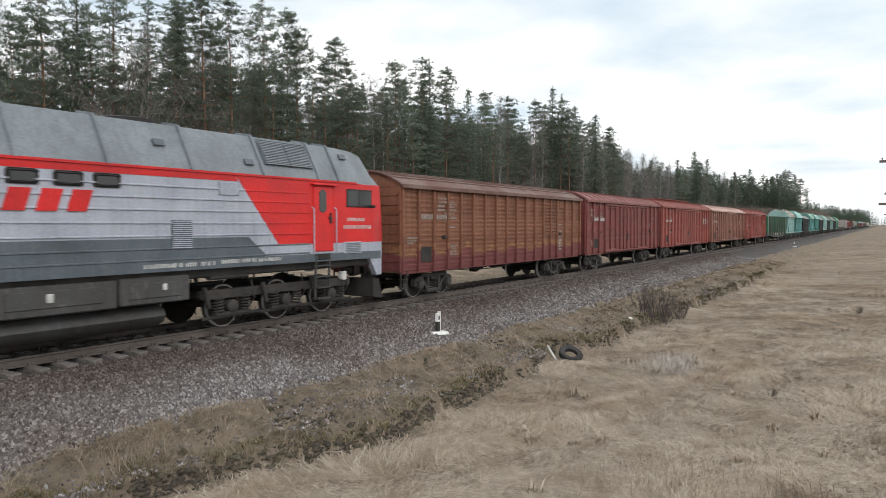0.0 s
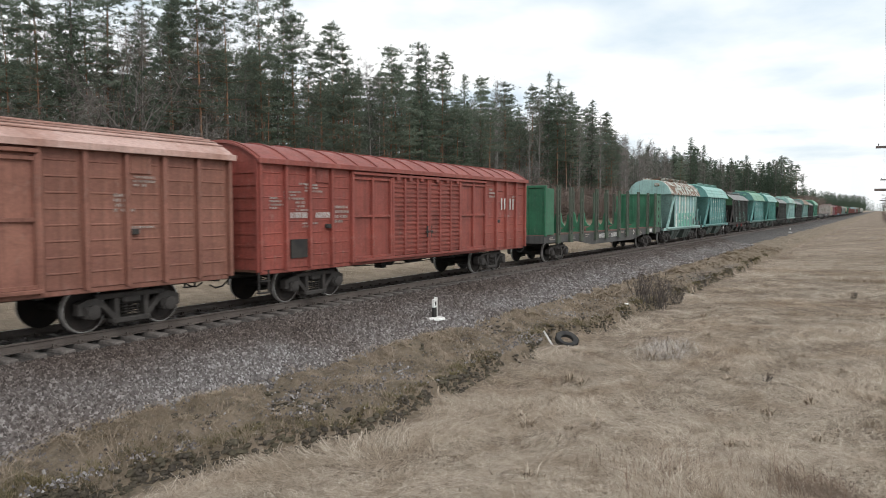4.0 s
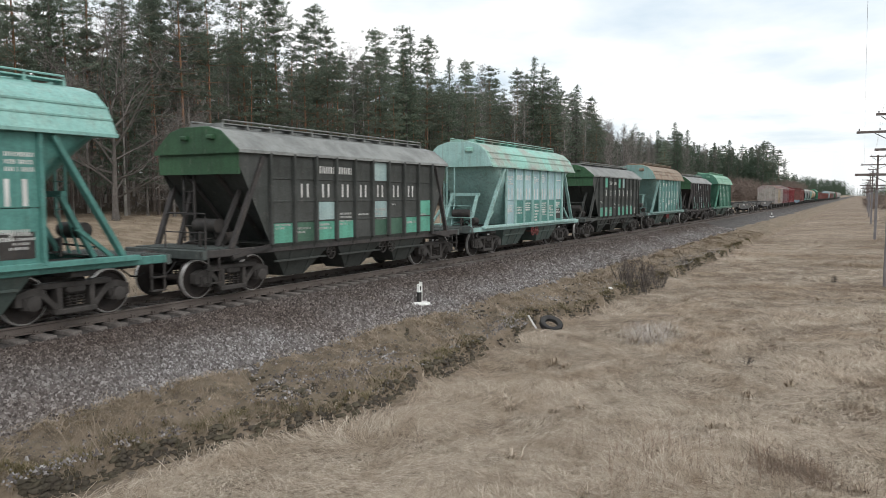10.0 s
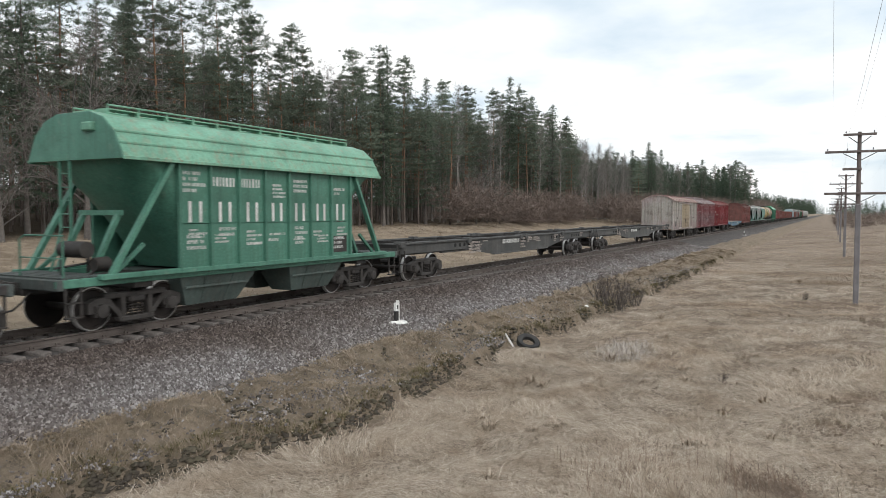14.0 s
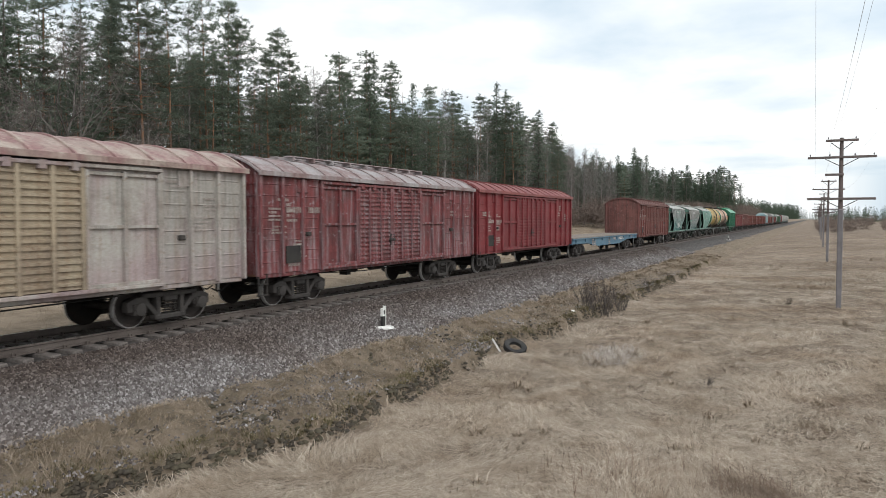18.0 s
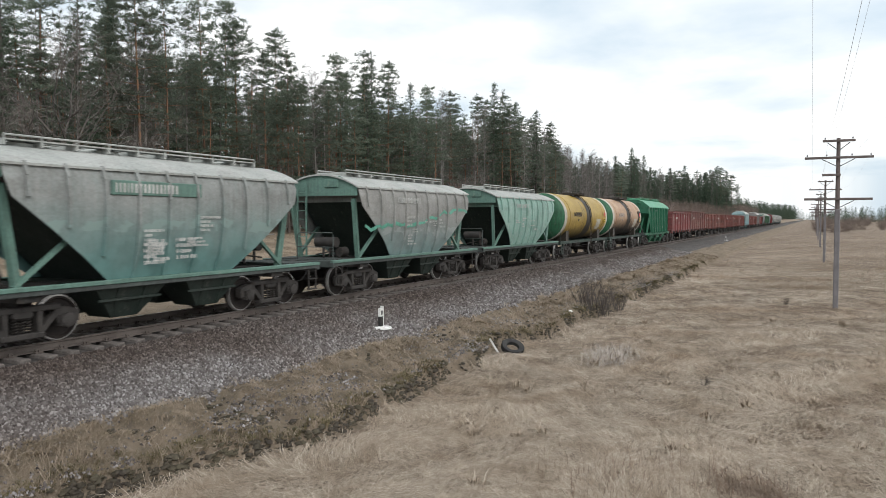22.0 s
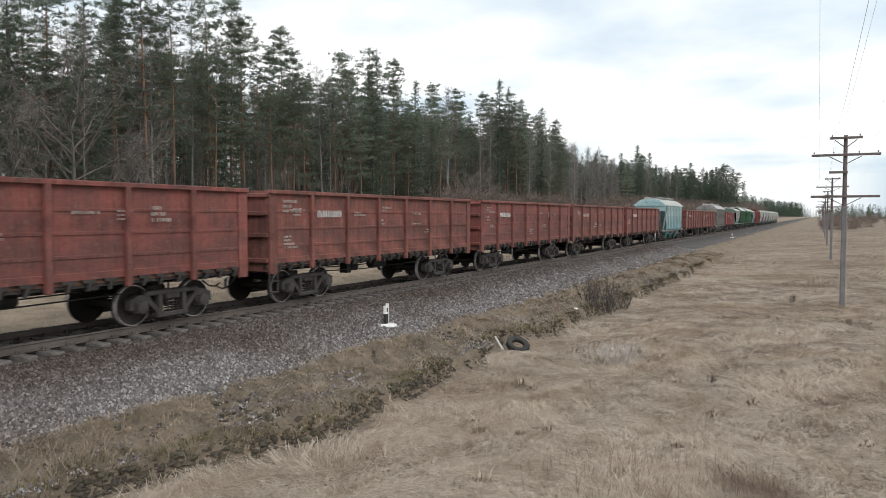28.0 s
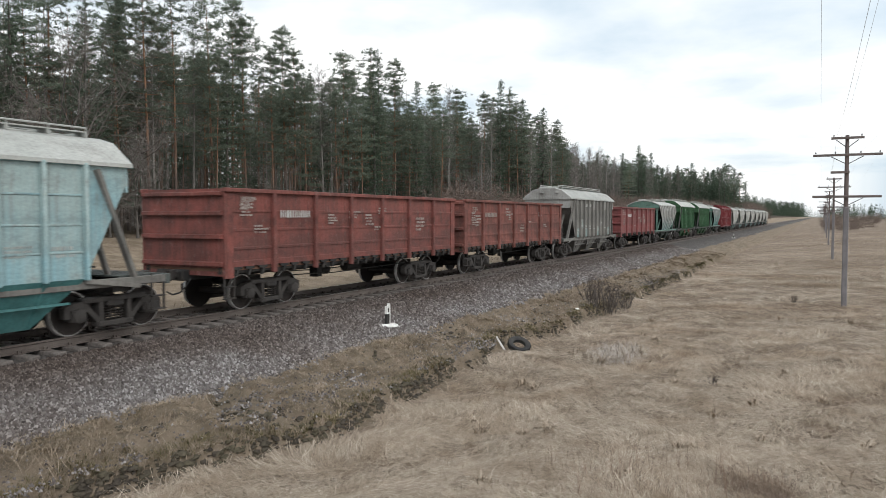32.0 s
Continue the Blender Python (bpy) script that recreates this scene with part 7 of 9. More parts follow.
    k = np.hypot(x - 19.7, y - 7.8) > 0.7
    x, y = x[k], y[k]
    n = len(x)
    ring = np.linspace(0, 2 * np.pi, 9)[:-1]
    r = 0.022 + 0.050 * rng.random(n) ** 2.2
    rows = []
    for s, h in ((1.0, -0.35), (0.95, 0.15), (0.6, 0.5)):
        q = r[:, None] * s * (0.45 + 1.1 * rng.random((n, 8)))
        rows.append(np.stack([x[:, None] + q * np.cos(ring) * 1.2, y[:, None] + q * np.sin(ring), ground_z(x, y)[:, None] + r[:, None] * h * (0.7 + 0.6 * rng.random((n, 8)))], -1))
    v = np.concatenate(rows, 1)
    f = []
    for a in (0, 8):
        f += [[a + i, a + (i + 1) % 8, a + 8 + (i + 1) % 8] for i in range(8)] + [[a + i, a + 8 + (i + 1) % 8, a + 8 + i] for i in range(8)]
    f += [[16, 16 + i, 17 + i] for i in range(1, 7)]
    f = (np.array(f)[None] + 24 * np.arange(n)[:, None, None]).reshape(-1, 3)
    o = new("earth_clods", fast_mesh("earth_clods", v.reshape(-1, 3), f, CLODS))
    tagged(o, "mossy clods of earth coloured dark for shade along the foot of the bank", "earth", kind="stuff")
    # a pale tangle of dry stalks, and reddish trampled grass over bare earth
    m = 80
    x, y = 19.9 + rng.normal(0, 0.5, m), 4.9 + rng.normal(0, 0.28, m)
    matted("pale_tangle", "pale bleached tangle of dry stalks in the field", PALE_BLADES, x, y, 0.38 + 0 * x, 0.16 + 0.12 * rng.random(m), 0.0036, rng, 12, 3.0, 0.12, 2.0)
    m = 130
    x, y = 11.0 + rng.normal(0, 0.25, m), 0.65 + rng.normal(0, 0.30, m)
    matted("trampled_grass", "brown trampled grass over bare dark earth", EARTH_STRAW, x, y, 0.34 + 0 * x, 0.05 + 0.08 * rng.random(m), 0.0036, rng, 8, 2.0, 0.10, 1.4)
    # upright weed stems
    cx, cy = 9.0 + 2.6 * rng.random(60), 0.0 + 3.4 * rng.random(60)
    m = 170
    pick = rng.integers(0, 60, m)
    x, y = cx[pick] + rng.normal(0, 0.30, m), cy[pick] + rng.normal(0, 0.30, m)
    k = np.hypot(x, y) > 8.0
    blades("weed_stems", "thin upright reddish weed stems", RED_STEMS, x[k], y[k], 0.30 + 0.22 * rng.random(k.sum()), 0.30 + 0.3 * rng.random(k.sum()), 0.0026, rng, 3, 0.4, 0.10, 1.5)


meadow()


# ---------------------------------------------------------------- trees
class Leafy:
    """A tree's wood and its needles or twigs, as vertices and triangles."""

    def __init__(self, seed):
        self.r = random.Random(seed)
        self.wood = Geo()
        self.lv, self.lf = [], []

    def blade(self, p, d, length, width):
        d = d.normalized()
        s = d.cross(Vector((self.r.uniform(-1, 1), self.r.uniform(-1, 1), self.r.uniform(-1, 1))))
        s = s.normalized() * width if s.length > 1e-3 else Vector((width, 0, 0))
        k = len(self.lv)
        tip = p + d * length
        self.lv += [tuple(p - s * 0.5), tuple(p + s * 0.5), tuple(tip)]
        self.lf.append((k, k + 1, k + 2))

    def clump(self, p, radius, n, width, flat=0.6, droop=0.0):
        r = self.r
        for _ in range(n):
            d = Vector((r.gauss(0, 1), r.gauss(0, 1), r.gauss(0, flat) - droop))
            o = Vector((r.uniform(-1, 1), r.uniform(-1, 1), r.uniform(-0.5, 0.5))) * radius * 0.45
            self.blade(p + o, d, radius * r.uniform(0.6, 1.1), width * r.uniform(0.7, 1.3))

    def stem(self, h, r0, lean, seg=9, sides=7):
        r = self.r
        a, b = r.uniform(-lean, lean), r.uniform(-lean, lean)
        ph = r.uniform(0, 6)
        self.axis = lambda t: Vector((a * t * t * h + 0.10 * math.sin(t * 5 + ph) * t, b * t * t * h + 0.10 * math.cos(t * 4 + ph) * t, t * h))
        pts = [self.axis(i / seg) for i in range(seg + 1)]
        self.wood.tube(pts, [max(0.015, r0 * (1 - i / seg) ** 0.85 * (1.25 if i == 0 else 1)) for i in range(seg + 1)], sides)

    def limb(self, p, d, length, r0, bend=0.2, seg=3):
        r = self.r
        pts, q, v = [p], p, d.normalized()
        for i in range(seg):
            v = (v + Vector((r.uniform(-1, 1), r.uniform(-1, 1), r.uniform(-0.3, 1))) * bend).normalized()
            q = q + v * length / seg
            pts.append(q)
        self.wood.tube(pts, [r0 * (1 - 0.8 * i / seg) for i in range(seg + 1)], 3)
        return pts


def pine(seed, h, crown=0.5):
    """A forest pine: a clean slender stem, dead stubs, then loose tiers of boughs that turn up and end in flat sprays of tufts."""
    t = Leafy(seed)
    r = t.r
    t.stem(h, 0.085 + 0.0025 * h, 0.02)
    for i in range(30):                       # dead stubs below the crown
        f = r.uniform(0.10, crown + 0.05)
        a = r.uniform(0, 6.28)
        t.limb(t.axis(f), Vector((math.cos(a), math.sin(a), r.uniform(-0.45, 0.15))), r.uniform(0.4, 0.8 + 1.6 * f), 0.014, 0.2, 2)
    f = crown
    while f < 0.975:
        k = (f - crown) / (1 - crown)
        n = r.choice((2, 3, 3, 4))
        turn = r.uniform(0, 6.28)
        for i in range(n):
            a = turn + 6.283 * i / n + r.uniform(-0.5, 0.5)
            reach = (0.45 + 3.1 * (1 - k) ** 0.75) * r.uniform(0.5, 1.15) * (0.5 + 0.5 * min(1.0, k * 3))
            rise = -0.10 + 0.55 * k + r.uniform(-0.12, 0.15)
            pts = t.limb(t.axis(f), Vector((math.cos(a), math.sin(a), rise)), reach, 0.035 * (1.15 - k), 0.16)
            tip = pts[-1]
            for _ in range(4 + int(reach * 6)):
                q = pts[1].lerp(tip, r.uniform(-0.1, 1.05))
                side = 0.20 + 0.13 * reach
                q = q + Vector((r.gauss(0, side), r.gauss(0, side), abs(r.gauss(0.06, 0.12))))
                t.clump(q, r.uniform(0.26, 0.46), 13, 0.062, 0.55, -0.35)
        f += (0.036 + 0.016 * r.random()) * (1.15 - 0.4 * k) * (1.6 if r.random() < 0.12 else 1.0)
    for _ in range(7):
        t.clump(t.axis(0.985) + Vector((r.gauss(0, 0.14), r.gauss(0, 0.14), r.gauss(0, 0.30))), 0.32, 12, 0.06, 1.0, -0.8)
    return t


def spruce(seed, h):
    """A narrow forest spruce: short boughs that sag and lift at their tips, with hanging sprays, in an uneven cone."""
    t = Leafy(seed)
    r = t.r
    t.stem(h, 0.12 + 0.003 * h, 0.008)
    n = int(h * 5.4)
    wide = {}
    for i in range(n):
        f = 0.14 + 0.845 * i / n
        a = i * 2.4 + r.uniform(-0.5, 0.5)
        tier = wide.setdefault(int(f * 16), r.uniform(0.72, 1.12))
        reach = ((1 - f) ** 0.85 * 0.165 * h * tier * r.uniform(0.55, 1.12) + 0.15) * min(1.0, 0.6 + f * 1.6)
        d = Vector((math.cos(a), math.sin(a), -0.42 + 0.75 * f))
        p = t.axis(f)
        pts = [p, p + d.normalized() * reach * 0.55, p + d.normalized() * reach + Vector((0, 0, 0.16 * reach))]
        t.wood.tube(pts, [0.026, 0.017, 0.006], 3)
        m = max(2, int(reach * 3.6))
        for j in range(m):
            q = p.lerp(pts[2], (j + 0.8) / m) + Vector((r.gauss(0, 0.07), r.gauss(0, 0.07), 0))
            t.clump(q, 0.42, 12, 0.062, 0.35, 0.65)
    t.clump(t.axis(0.985), 0.35, 8, 0.05, 1.5, -1.5)
    return t


def oak(seed, h):
    """A leafless crooked tree with heavy limbs low on its stem, forking again and again."""
    t = Leafy(seed)
    r = t.r
    t.stem(h * 0.55, 0.19, 0.08, 8, 7)

    def fork(p, d, length, radius, level):
        pts = t.limb(p, d, length, radius, 0.30, 4)
        if level == 0:
            for q in pts[1:]:
                for _ in range(4):
                    e = Vector((r.gauss(0, 1), r.gauss(0, 1), r.gauss(0.35, 0.7)))
                    t.blade(q, e, r.uniform(0.3, 0.9), 0.024)
            return
        for i in range(4):
            q = pts[1 + i % (len(pts) - 1)]
            e = (d.normalized() + Vector((r.gauss(0, 0.7), r.gauss(0, 0.7), r.gauss(0.15, 0.5)))).normalized()
            fork(q, e, length * r.uniform(0.42, 0.7), radius * 0.5, level - 1)

    for i in range(15):
        f = 0.20 + 0.78 * i / 15
        a = i * 2.4 + r.uniform(-0.5, 0.5)
        fork(t.axis(f), Vector((math.cos(a), math.sin(a), r.uniform(0.0, 0.4) + 1.0 * f * f)), h * (0.50 - 0.14 * f) * r.uniform(0.7, 1.1), 0.065, 2)
    return t


def bare_tree(seed, h, spread=0.20, start=0.35, thick=0.11, n=40, branch=0.030):
    t = Leafy(seed)
    r = t.r
    t.stem(h, thick + 0.003 * h, 0.03, 8, 6)
    for i in range(n):
        f = start + (0.98 - start) * i / n
        a = i * 2.4 + r.uniform(-0.6, 0.6)
        reach = spread * h * (0.2 + 0.75 * math.sin(math.pi * min(1.0, f * 1.05))) * r.uniform(0.25, 1.0) + 0.4
        pts = t.limb(t.axis(f), Vector((math.cos(a), math.sin(a), r.uniform(0.1, 1.4))), reach, branch * (1.1 - f) + 0.008, 0.25)
        for p in pts[1:]:
            for _ in range(7):
                d = Vector((r.gauss(0, 1), r.gauss(0, 1), r.gauss(0.5, 0.7)))
                t.blade(p + d * 0.05, d, r.uniform(0.4, 1.1), 0.024)
                t.blade(p + d * 0.25, d + Vector((r.gauss(0, 0.6), r.gauss(0, 0.6), 0.2)), r.uniform(0.3, 0.7), 0.018)
    return t


def shrub(seed, h, stems=16, width=0.016):
    t = Leafy(seed)
    r = t.r
    for i in range(stems):
        a = r.uniform(0, 6.28)
        p = Vector((r.gauss(0, 0.12 * h), r.gauss(0, 0.12 * h), 0))
        pts = t.limb(p, Vector((math.cos(a) * 0.5, math.sin(a) * 0.5, 1.0)), h * r.uniform(0.55, 1.0), 0.010 + 0.006 * h, 0.22)
        for q in pts[1:]:
            for _ in range(9):
                d = Vector((r.gauss(0, 1), r.gauss(0, 1), r.gauss(0.6, 0.6)))
                t.blade(q, d, h * r.uniform(0.12, 0.34), width)
    return t


KINDS = {}


def tree_kind(kind, i):
    """Builds each of a few shapes of a kind once: meshes of wood and of crown."""
    k = (kind, i)
    if k not in KINDS:
        if kind == "pine":
            t, bark, leaf, h = pine(20 + i, 20, (0.47, 0.38, 0.53, 0.32, 0.42)[i % 5]), PINE_BARK, PINE_NEEDLES, 20
        elif kind == "spruce":
            t, bark, leaf, h = spruce(40 + i, 20), DARK_BARK, SPRUCE_NEEDLES, 20
        elif kind == "birch":
            t, bark, leaf, h = bare_tree(60 + i, 18, 0.15, 0.35, 0.075), PALE_BARK, TWIGS, 18
        elif kind == "alder":
            t, bark, leaf, h = oak(80 + i, 12), OAK_BARK, TWIGS, 12
        else:
            t, bark, leaf, h = shrub(90 + i, 4.0, 26, 0.035), DARK_BARK, BROWN_TWIGS, 4.0
        t.leaf_points, t.leaf_faces, t.wood_points = np.array(t.lv), np.array(t.lf), np.array(t.wood.v)
        KINDS[k] = (t, t.wood.mesh("trunk", bark, 60), fast_mesh("crown", t.lv, t.lf, leaf), h, leaf, bark)
    return KINDS[k]


WORDS = {"pine": ("pine_tree", "tall pine with a bare reddish trunk and ragged green crown", "tree"),
         "spruce": ("spruce_tree", "dark green spruce with drooping branches down its trunk", "tree"),
         "birch": ("birch_tree", "leafless birch with a pale trunk and fine twigs", "tree"),
         "alder": ("bare_tree", "leafless grey tree with many spreading twigs at the wood's edge", "tree")}


def plant(kind, i, x, y, h, r):
    t, wood, crown, h0, leaf, bark = tree_kind(kind, i)
    name, label, cat = WORDS[kind]
    o = thing(name, label, cat, "trees of the wood", at=(x, y, float(ground_z(x, y)) - 0.1))
    k = h / h0
    o.rotation_euler = (0, 0, r.uniform(0, 6.28))
    broad = k * (1.08 + 0.35 * min(1.0, max(0.0, (x - 110) / 80))) if kind in ("spruce", "pine") else k
    o.scale = (broad * r.uniform(0.85, 1.1), broad * r.uniform(0.85, 1.1), k)
    for n, me in (("trunk", wood), ("crown", crown)):
        p = new(n, me)
        p.parent = o
    return o


# The wood's top line: azimuth from the track's direction and height above the horizon, in degrees.
TOP_AZ = [3, 4.5, 4.9, 5.5, 6.2, 7.3, 7.9, 8.5, 9.4, 10.4, 12.3, 13.3, 14.6, 16.5, 18, 20, 22.9, 24, 27, 30, 33, 36, 39.6, 42, 46, 55, 66]
TOP_EL = [1.0, 1.6, 2.7, 3.5, 3.9, 3.8, 3.4, 4.1, 3.9, 3.9, 5.5, 4.9, 5.2, 5.9, 7.2, 8.6, 10.7, 9.3, 10.0, 11.2, 12.9, 12.2, 14.0, 13.0, 16.5, 18, 18]
# Trees that stand out along it: azimuth, height above the horizon, kind.
MARKED = [(4.75, 2.5, "spruce"), (5.15, 3.2, "pine"), (5.5, 3.55, "spruce"), (5.9, 3.75, "pine"), (6.2, 3.95, "spruce"), (6.5, 3.6, "birch"), (8.5, 4.06, "spruce"), (7.5, 3.6, "pine"), (7.0, 3.5, "spruce"), (6.8, 3.3, "pine"), (9.5, 3.9, "spruce"), (10.3, 3.9, "birch"), (11.4, 4.9, "spruce"), (12.3, 5.48, "spruce"), (13.5, 4.9, "spruce"),
          (15.2, 5.3, "birch"), (16.0, 5.4, "birch"), (17.0, 5.6, "birch"), (18.4, 7.4, "pine"), (19.6, 8.5, "spruce"), (21.2, 9.2, "spruce"), (22.9, 10.7, "spruce"), (22.2, 9.9, "pine"), (24.2, 9.6, "pine"),
          (26.2, 9.9, "pine"), (26.9, 10.1, "birch"), (28.2, 10.3, "pine"), (29.5, 10.7, "spruce"), (31.2, 12.0, "pine"), (33.0, 12.9, "pine"), (32.5, 12.5, "spruce"), (35.3, 12.6, "pine"), (36.8, 11.6, "birch"),
          (39.6, 14.07, "pine"), (38.9, 12.6, "pine"), (42.6, 14.6, "pine"), (43.6, 16.0, "pine"), (45.0, 16.8, "pine"), (46.4, 15.5, "birch"), (47.6, 16.6, "pine"), (49.5, 17.3, "pine"), (51.5, 16.0, "spruce"), (53.5, 17, "spruce"),
          (56, 17.5, "pine"), (58, 18, "spruce"), (60, 17, "pine")]


def top_of(x, y, share=1.0):
    az = math.degrees(math.atan2(y, x))
    return math.hypot(x, y) * math.tan(radians(float(np.interp(az, TOP_AZ, TOP_EL)) * share)) + EYE - float(ground_z(x, y))


def wood():
    r = random.Random(17)
    for i, (az, el, kind) in enumerate(MARKED):
        y = (44.0 if az > 6.7 else 32.5) + r.uniform(-1.5, 2.5)      # the wood stands nearer the line at its far end
        x = y / math.tan(radians(az))
        plant(kind, i % 5 if kind == "pine" else i % 3, x, y, math.hypot(x, y) * math.tan(radians(el)) + EYE - float(ground_z(x, y)), r)
    for az, y, h in ((59.5, 40.5, 9), (54.3, 39.6, 13.5), (50.3, 41.6, 8), (36.5, 41.5, 6), (25.5, 41.5, 8)):
        plant("alder", int(az) % 3, y / math.tan(radians(az)), y, h, r)
    n = 0
    x = 14.0
    while x < 355:
        for row in range(3):
            xx = x + r.uniform(-1.2, 1.2)
            y = 42.5 + row * 3.6 + r.uniform(-1.6, 1.6)
            az = math.degrees(math.atan2(y, xx))
            p = r.random()
            if 13.6 < az < 18.0:
                kind = "birch" if p < 0.75 else "alder"
            elif row == 0 and p < 0.03:
                kind = "alder"
            elif az < 13:
                kind = "spruce" if p < 0.55 else "birch" if p < 0.8 else "pine"
            else:
                kind = "pine" if p < 0.74 else "spruce" if p < 0.82 else "birch"
            h = min(24.0, top_of(xx, y, r.uniform(0.68, 0.93)))
            if kind == "alder":
                h = min(h, r.uniform(5, 9))
            plant(kind, r.randrange(5) if kind == "pine" else r.randrange(3), xx, y, h, r)
            n += 1
        x += 3.1 + x * 0.016
    return n


wood()


def scatter(name, label, category, places, share, part_of, wide=1.0):
    """Many trees or shrubs far off or deep in the wood, joined in one object. places: (kind, i, x, y, height, turn)."""
    V, F, k = [], [], 0
    rng = np.random.default_rng(9)
    for kind, i, x, y, h, turn in places:
        t, wood_me, crown_me, h0, leaf, bark = tree_kind(kind, i)
        if part_of == "crown":
            v, f = t.leaf_points, t.leaf_faces
            f = f[rng.random(len(f)) < share]
            grow = min(2.6, 1 / math.sqrt(share))
            mid = v[f].mean(1, keepdims=True)
            v = (mid + (v[f] - mid) * grow).reshape(-1, 3)
            f = np.arange(len(v)).reshape(-1, 3)
        else:
            v = t.wood_points[:80] if kind != "scrub" else t.wood_points
            quads = [q for q in t.wood.f[:200] if len(q) == 4 and max(q) < len(v)]
            f = np.array([q[:3] for q in quads] + [(q[0], q[2], q[3]) for q in quads])
        c, s, m = math.cos(turn), math.sin(turn), h / h0
        v = np.stack([(v[:, 0] * c - v[:, 1] * s) * m * wide + x, (v[:, 0] * s + v[:, 1] * c) * m * wide + y, v[:, 2] * m + float(ground_z(x, y)) - 0.1], -1)
        V.append(v); F.append(f + k); k += len(v)
    leaf = tree_kind(places[0][0], places[0][1])[4 if part_of == "crown" else 5]
    o = new(name, fast_mesh(name, np.concatenate(V), np.concatenate(F), leaf))
    return tagged(o, label, category, kind="stuff")


def deep_wood():
    r = random.Random(23)
    turn = lambda: r.uniform(0, 6)
    dark, green, back, bare, edge, brush, far, thick = [], [], [], [], [], [], [], []
    for i in range(460):
        x, y = 12 + 330 * r.random() ** 1.5, r.uniform(52, 84)
        h = min(21, top_of(x, y, r.uniform(0.40, 0.78))) * (0.78 if x < 60 else 1.0)
        if r.random() < 0.15:
            dark.append(("spruce", r.randrange(3), x, y, h, turn()))
        else:
            green.append(("pine", r.randrange(4), x, y, h, turn()))
    for i in range(110):
        dark.append(("spruce", r.randrange(3), 14 + 300 * r.random() ** 1.4, r.uniform(56, 84), r.uniform(3, 9), turn()))
    for i in range(420):
        x, y = 14 + 420 * r.random() ** 1.3, r.uniform(84, 150)
        back.append(("spruce", r.randrange(3), x, y, min(22, top_of(x, y, r.uniform(0.28, 0.62))), turn()))
    for i in range(260):
        back.append(("spruce", r.randrange(3), 14 + 420 * r.random() ** 1.3, r.uniform(80, 100), r.uniform(3, 6), turn()))
    for i in range(190):
        x, y = 13 + 230 * r.random() ** 1.4, r.uniform(44, 72)
        bare.append(("birch", r.randrange(3), x, y, min(20, top_of(x, y, r.uniform(0.5, 0.88))), turn()))
    for i in range(90):                           # close spruces where the wood thins out
        x = 195 + 160 * r.random()
        y = r.uniform(45, 62)
        thick.append(("spruce", r.randrange(3), x, y, min(24, top_of(x, y, r.uniform(0.62, 0.95))), turn()))
    for i in range(34):
        x, y = r.uniform(300, 385), r.uniform(33, 46)
        thick.append(("spruce", r.randrange(3), x, y, min(26, top_of(x, y, r.uniform(0.6, 0.96))), turn()))
    scatter("back_spruces", "dark close-set spruces far back in the wood", "forest", back, 0.08, "crown", 2.0)
    scatter("deep_spruces", "dense dark spruces deep in the wood", "forest", dark, 0.28, "crown")
    scatter("far_edge_spruces", "close dark spruces at the far end of the wood", "forest", thick, 0.25, "crown", 1.4)
    scatter("deep_pines", "dense pines deep in the wood", "forest", green, 0.25, "crown", 1.25)
    scatter("deep_birches", "leafless grey birch crowns among the pines", "forest", bare, 0.8, "crown")
    scatter("deep_birch_trunks", "pale slender birch trunks among the pines", "forest", bare, 1, "wood")
    scatter("deep_trunks", "crowded reddish pine trunks deep in the wood", "forest", green + [("pine", 0, 14 + 120 * r.random() ** 1.3, r.uniform(48, 76), r.uniform(13, 19), turn()) for _ in range(260)], 1, "wood")
    for i in range(60):
        edge.append(("alder", r.randrange(3), 14 + 150 * r.random() ** 1.3, r.uniform(41.5, 56), r.uniform(2.5, 7), turn()))
    scatter("edge_thicket", "leafless grey undergrowth along the edge of the wood", "undergrowth", edge, 0.6, "crown")
    scatter("edge_thicket_stems", "leafless grey stems along the edge of the wood", "undergrowth", edge, 0.8, "wood")
    for i in range(300):
        x = 75 + 420 * r.random()
        brush.append(("scrub", r.randrange(2), x, r.uniform(28, 42) if x > 130 else r.uniform(37, 43), r.uniform(2.5, 5.0) * (1 + x / 420), turn()))
    for i in range(34):
        brush.append(("scrub", r.randrange(2), r.uniform(190, 340), r.uniform(-34, -1.2), r.uniform(2.5, 4.5), turn()))
    for i in range(60):
        brush.append(("scrub", r.randrange(2), r.uniform(340, 560), r.uniform(-90, -6), r.uniform(4, 6.5), turn()))
    scatter("brown_scrub", "leafless brown scrub beside the line", "bushes", brush, 0.9, "crown", 1.2)
    for i in range(420):
        x = r.uniform(400, 1500)
        far.append(("spruce", r.randrange(3), x, r.uniform(44, 70) + (x > 1000) * r.uniform(-30, 0), 9 + 0.011 * x + r.uniform(-2, 3), turn()))
    for i in range(330):
        far.append(("spruce", r.randrange(3), r.uniform(620, 900), r.uniform(-160, -9), r.uniform(10, 16), turn()))
    for i in range(60):
        far.append(("spruce", r.randrange(3), r.uniform(1300, 1700), r.uniform(-60, 40), r.uniform(14, 20), turn()))
    scatter("far_wood", "distant dark conifer forest along the line", "forest", far, 0.05, "crown", 1.8)


deep_wood()


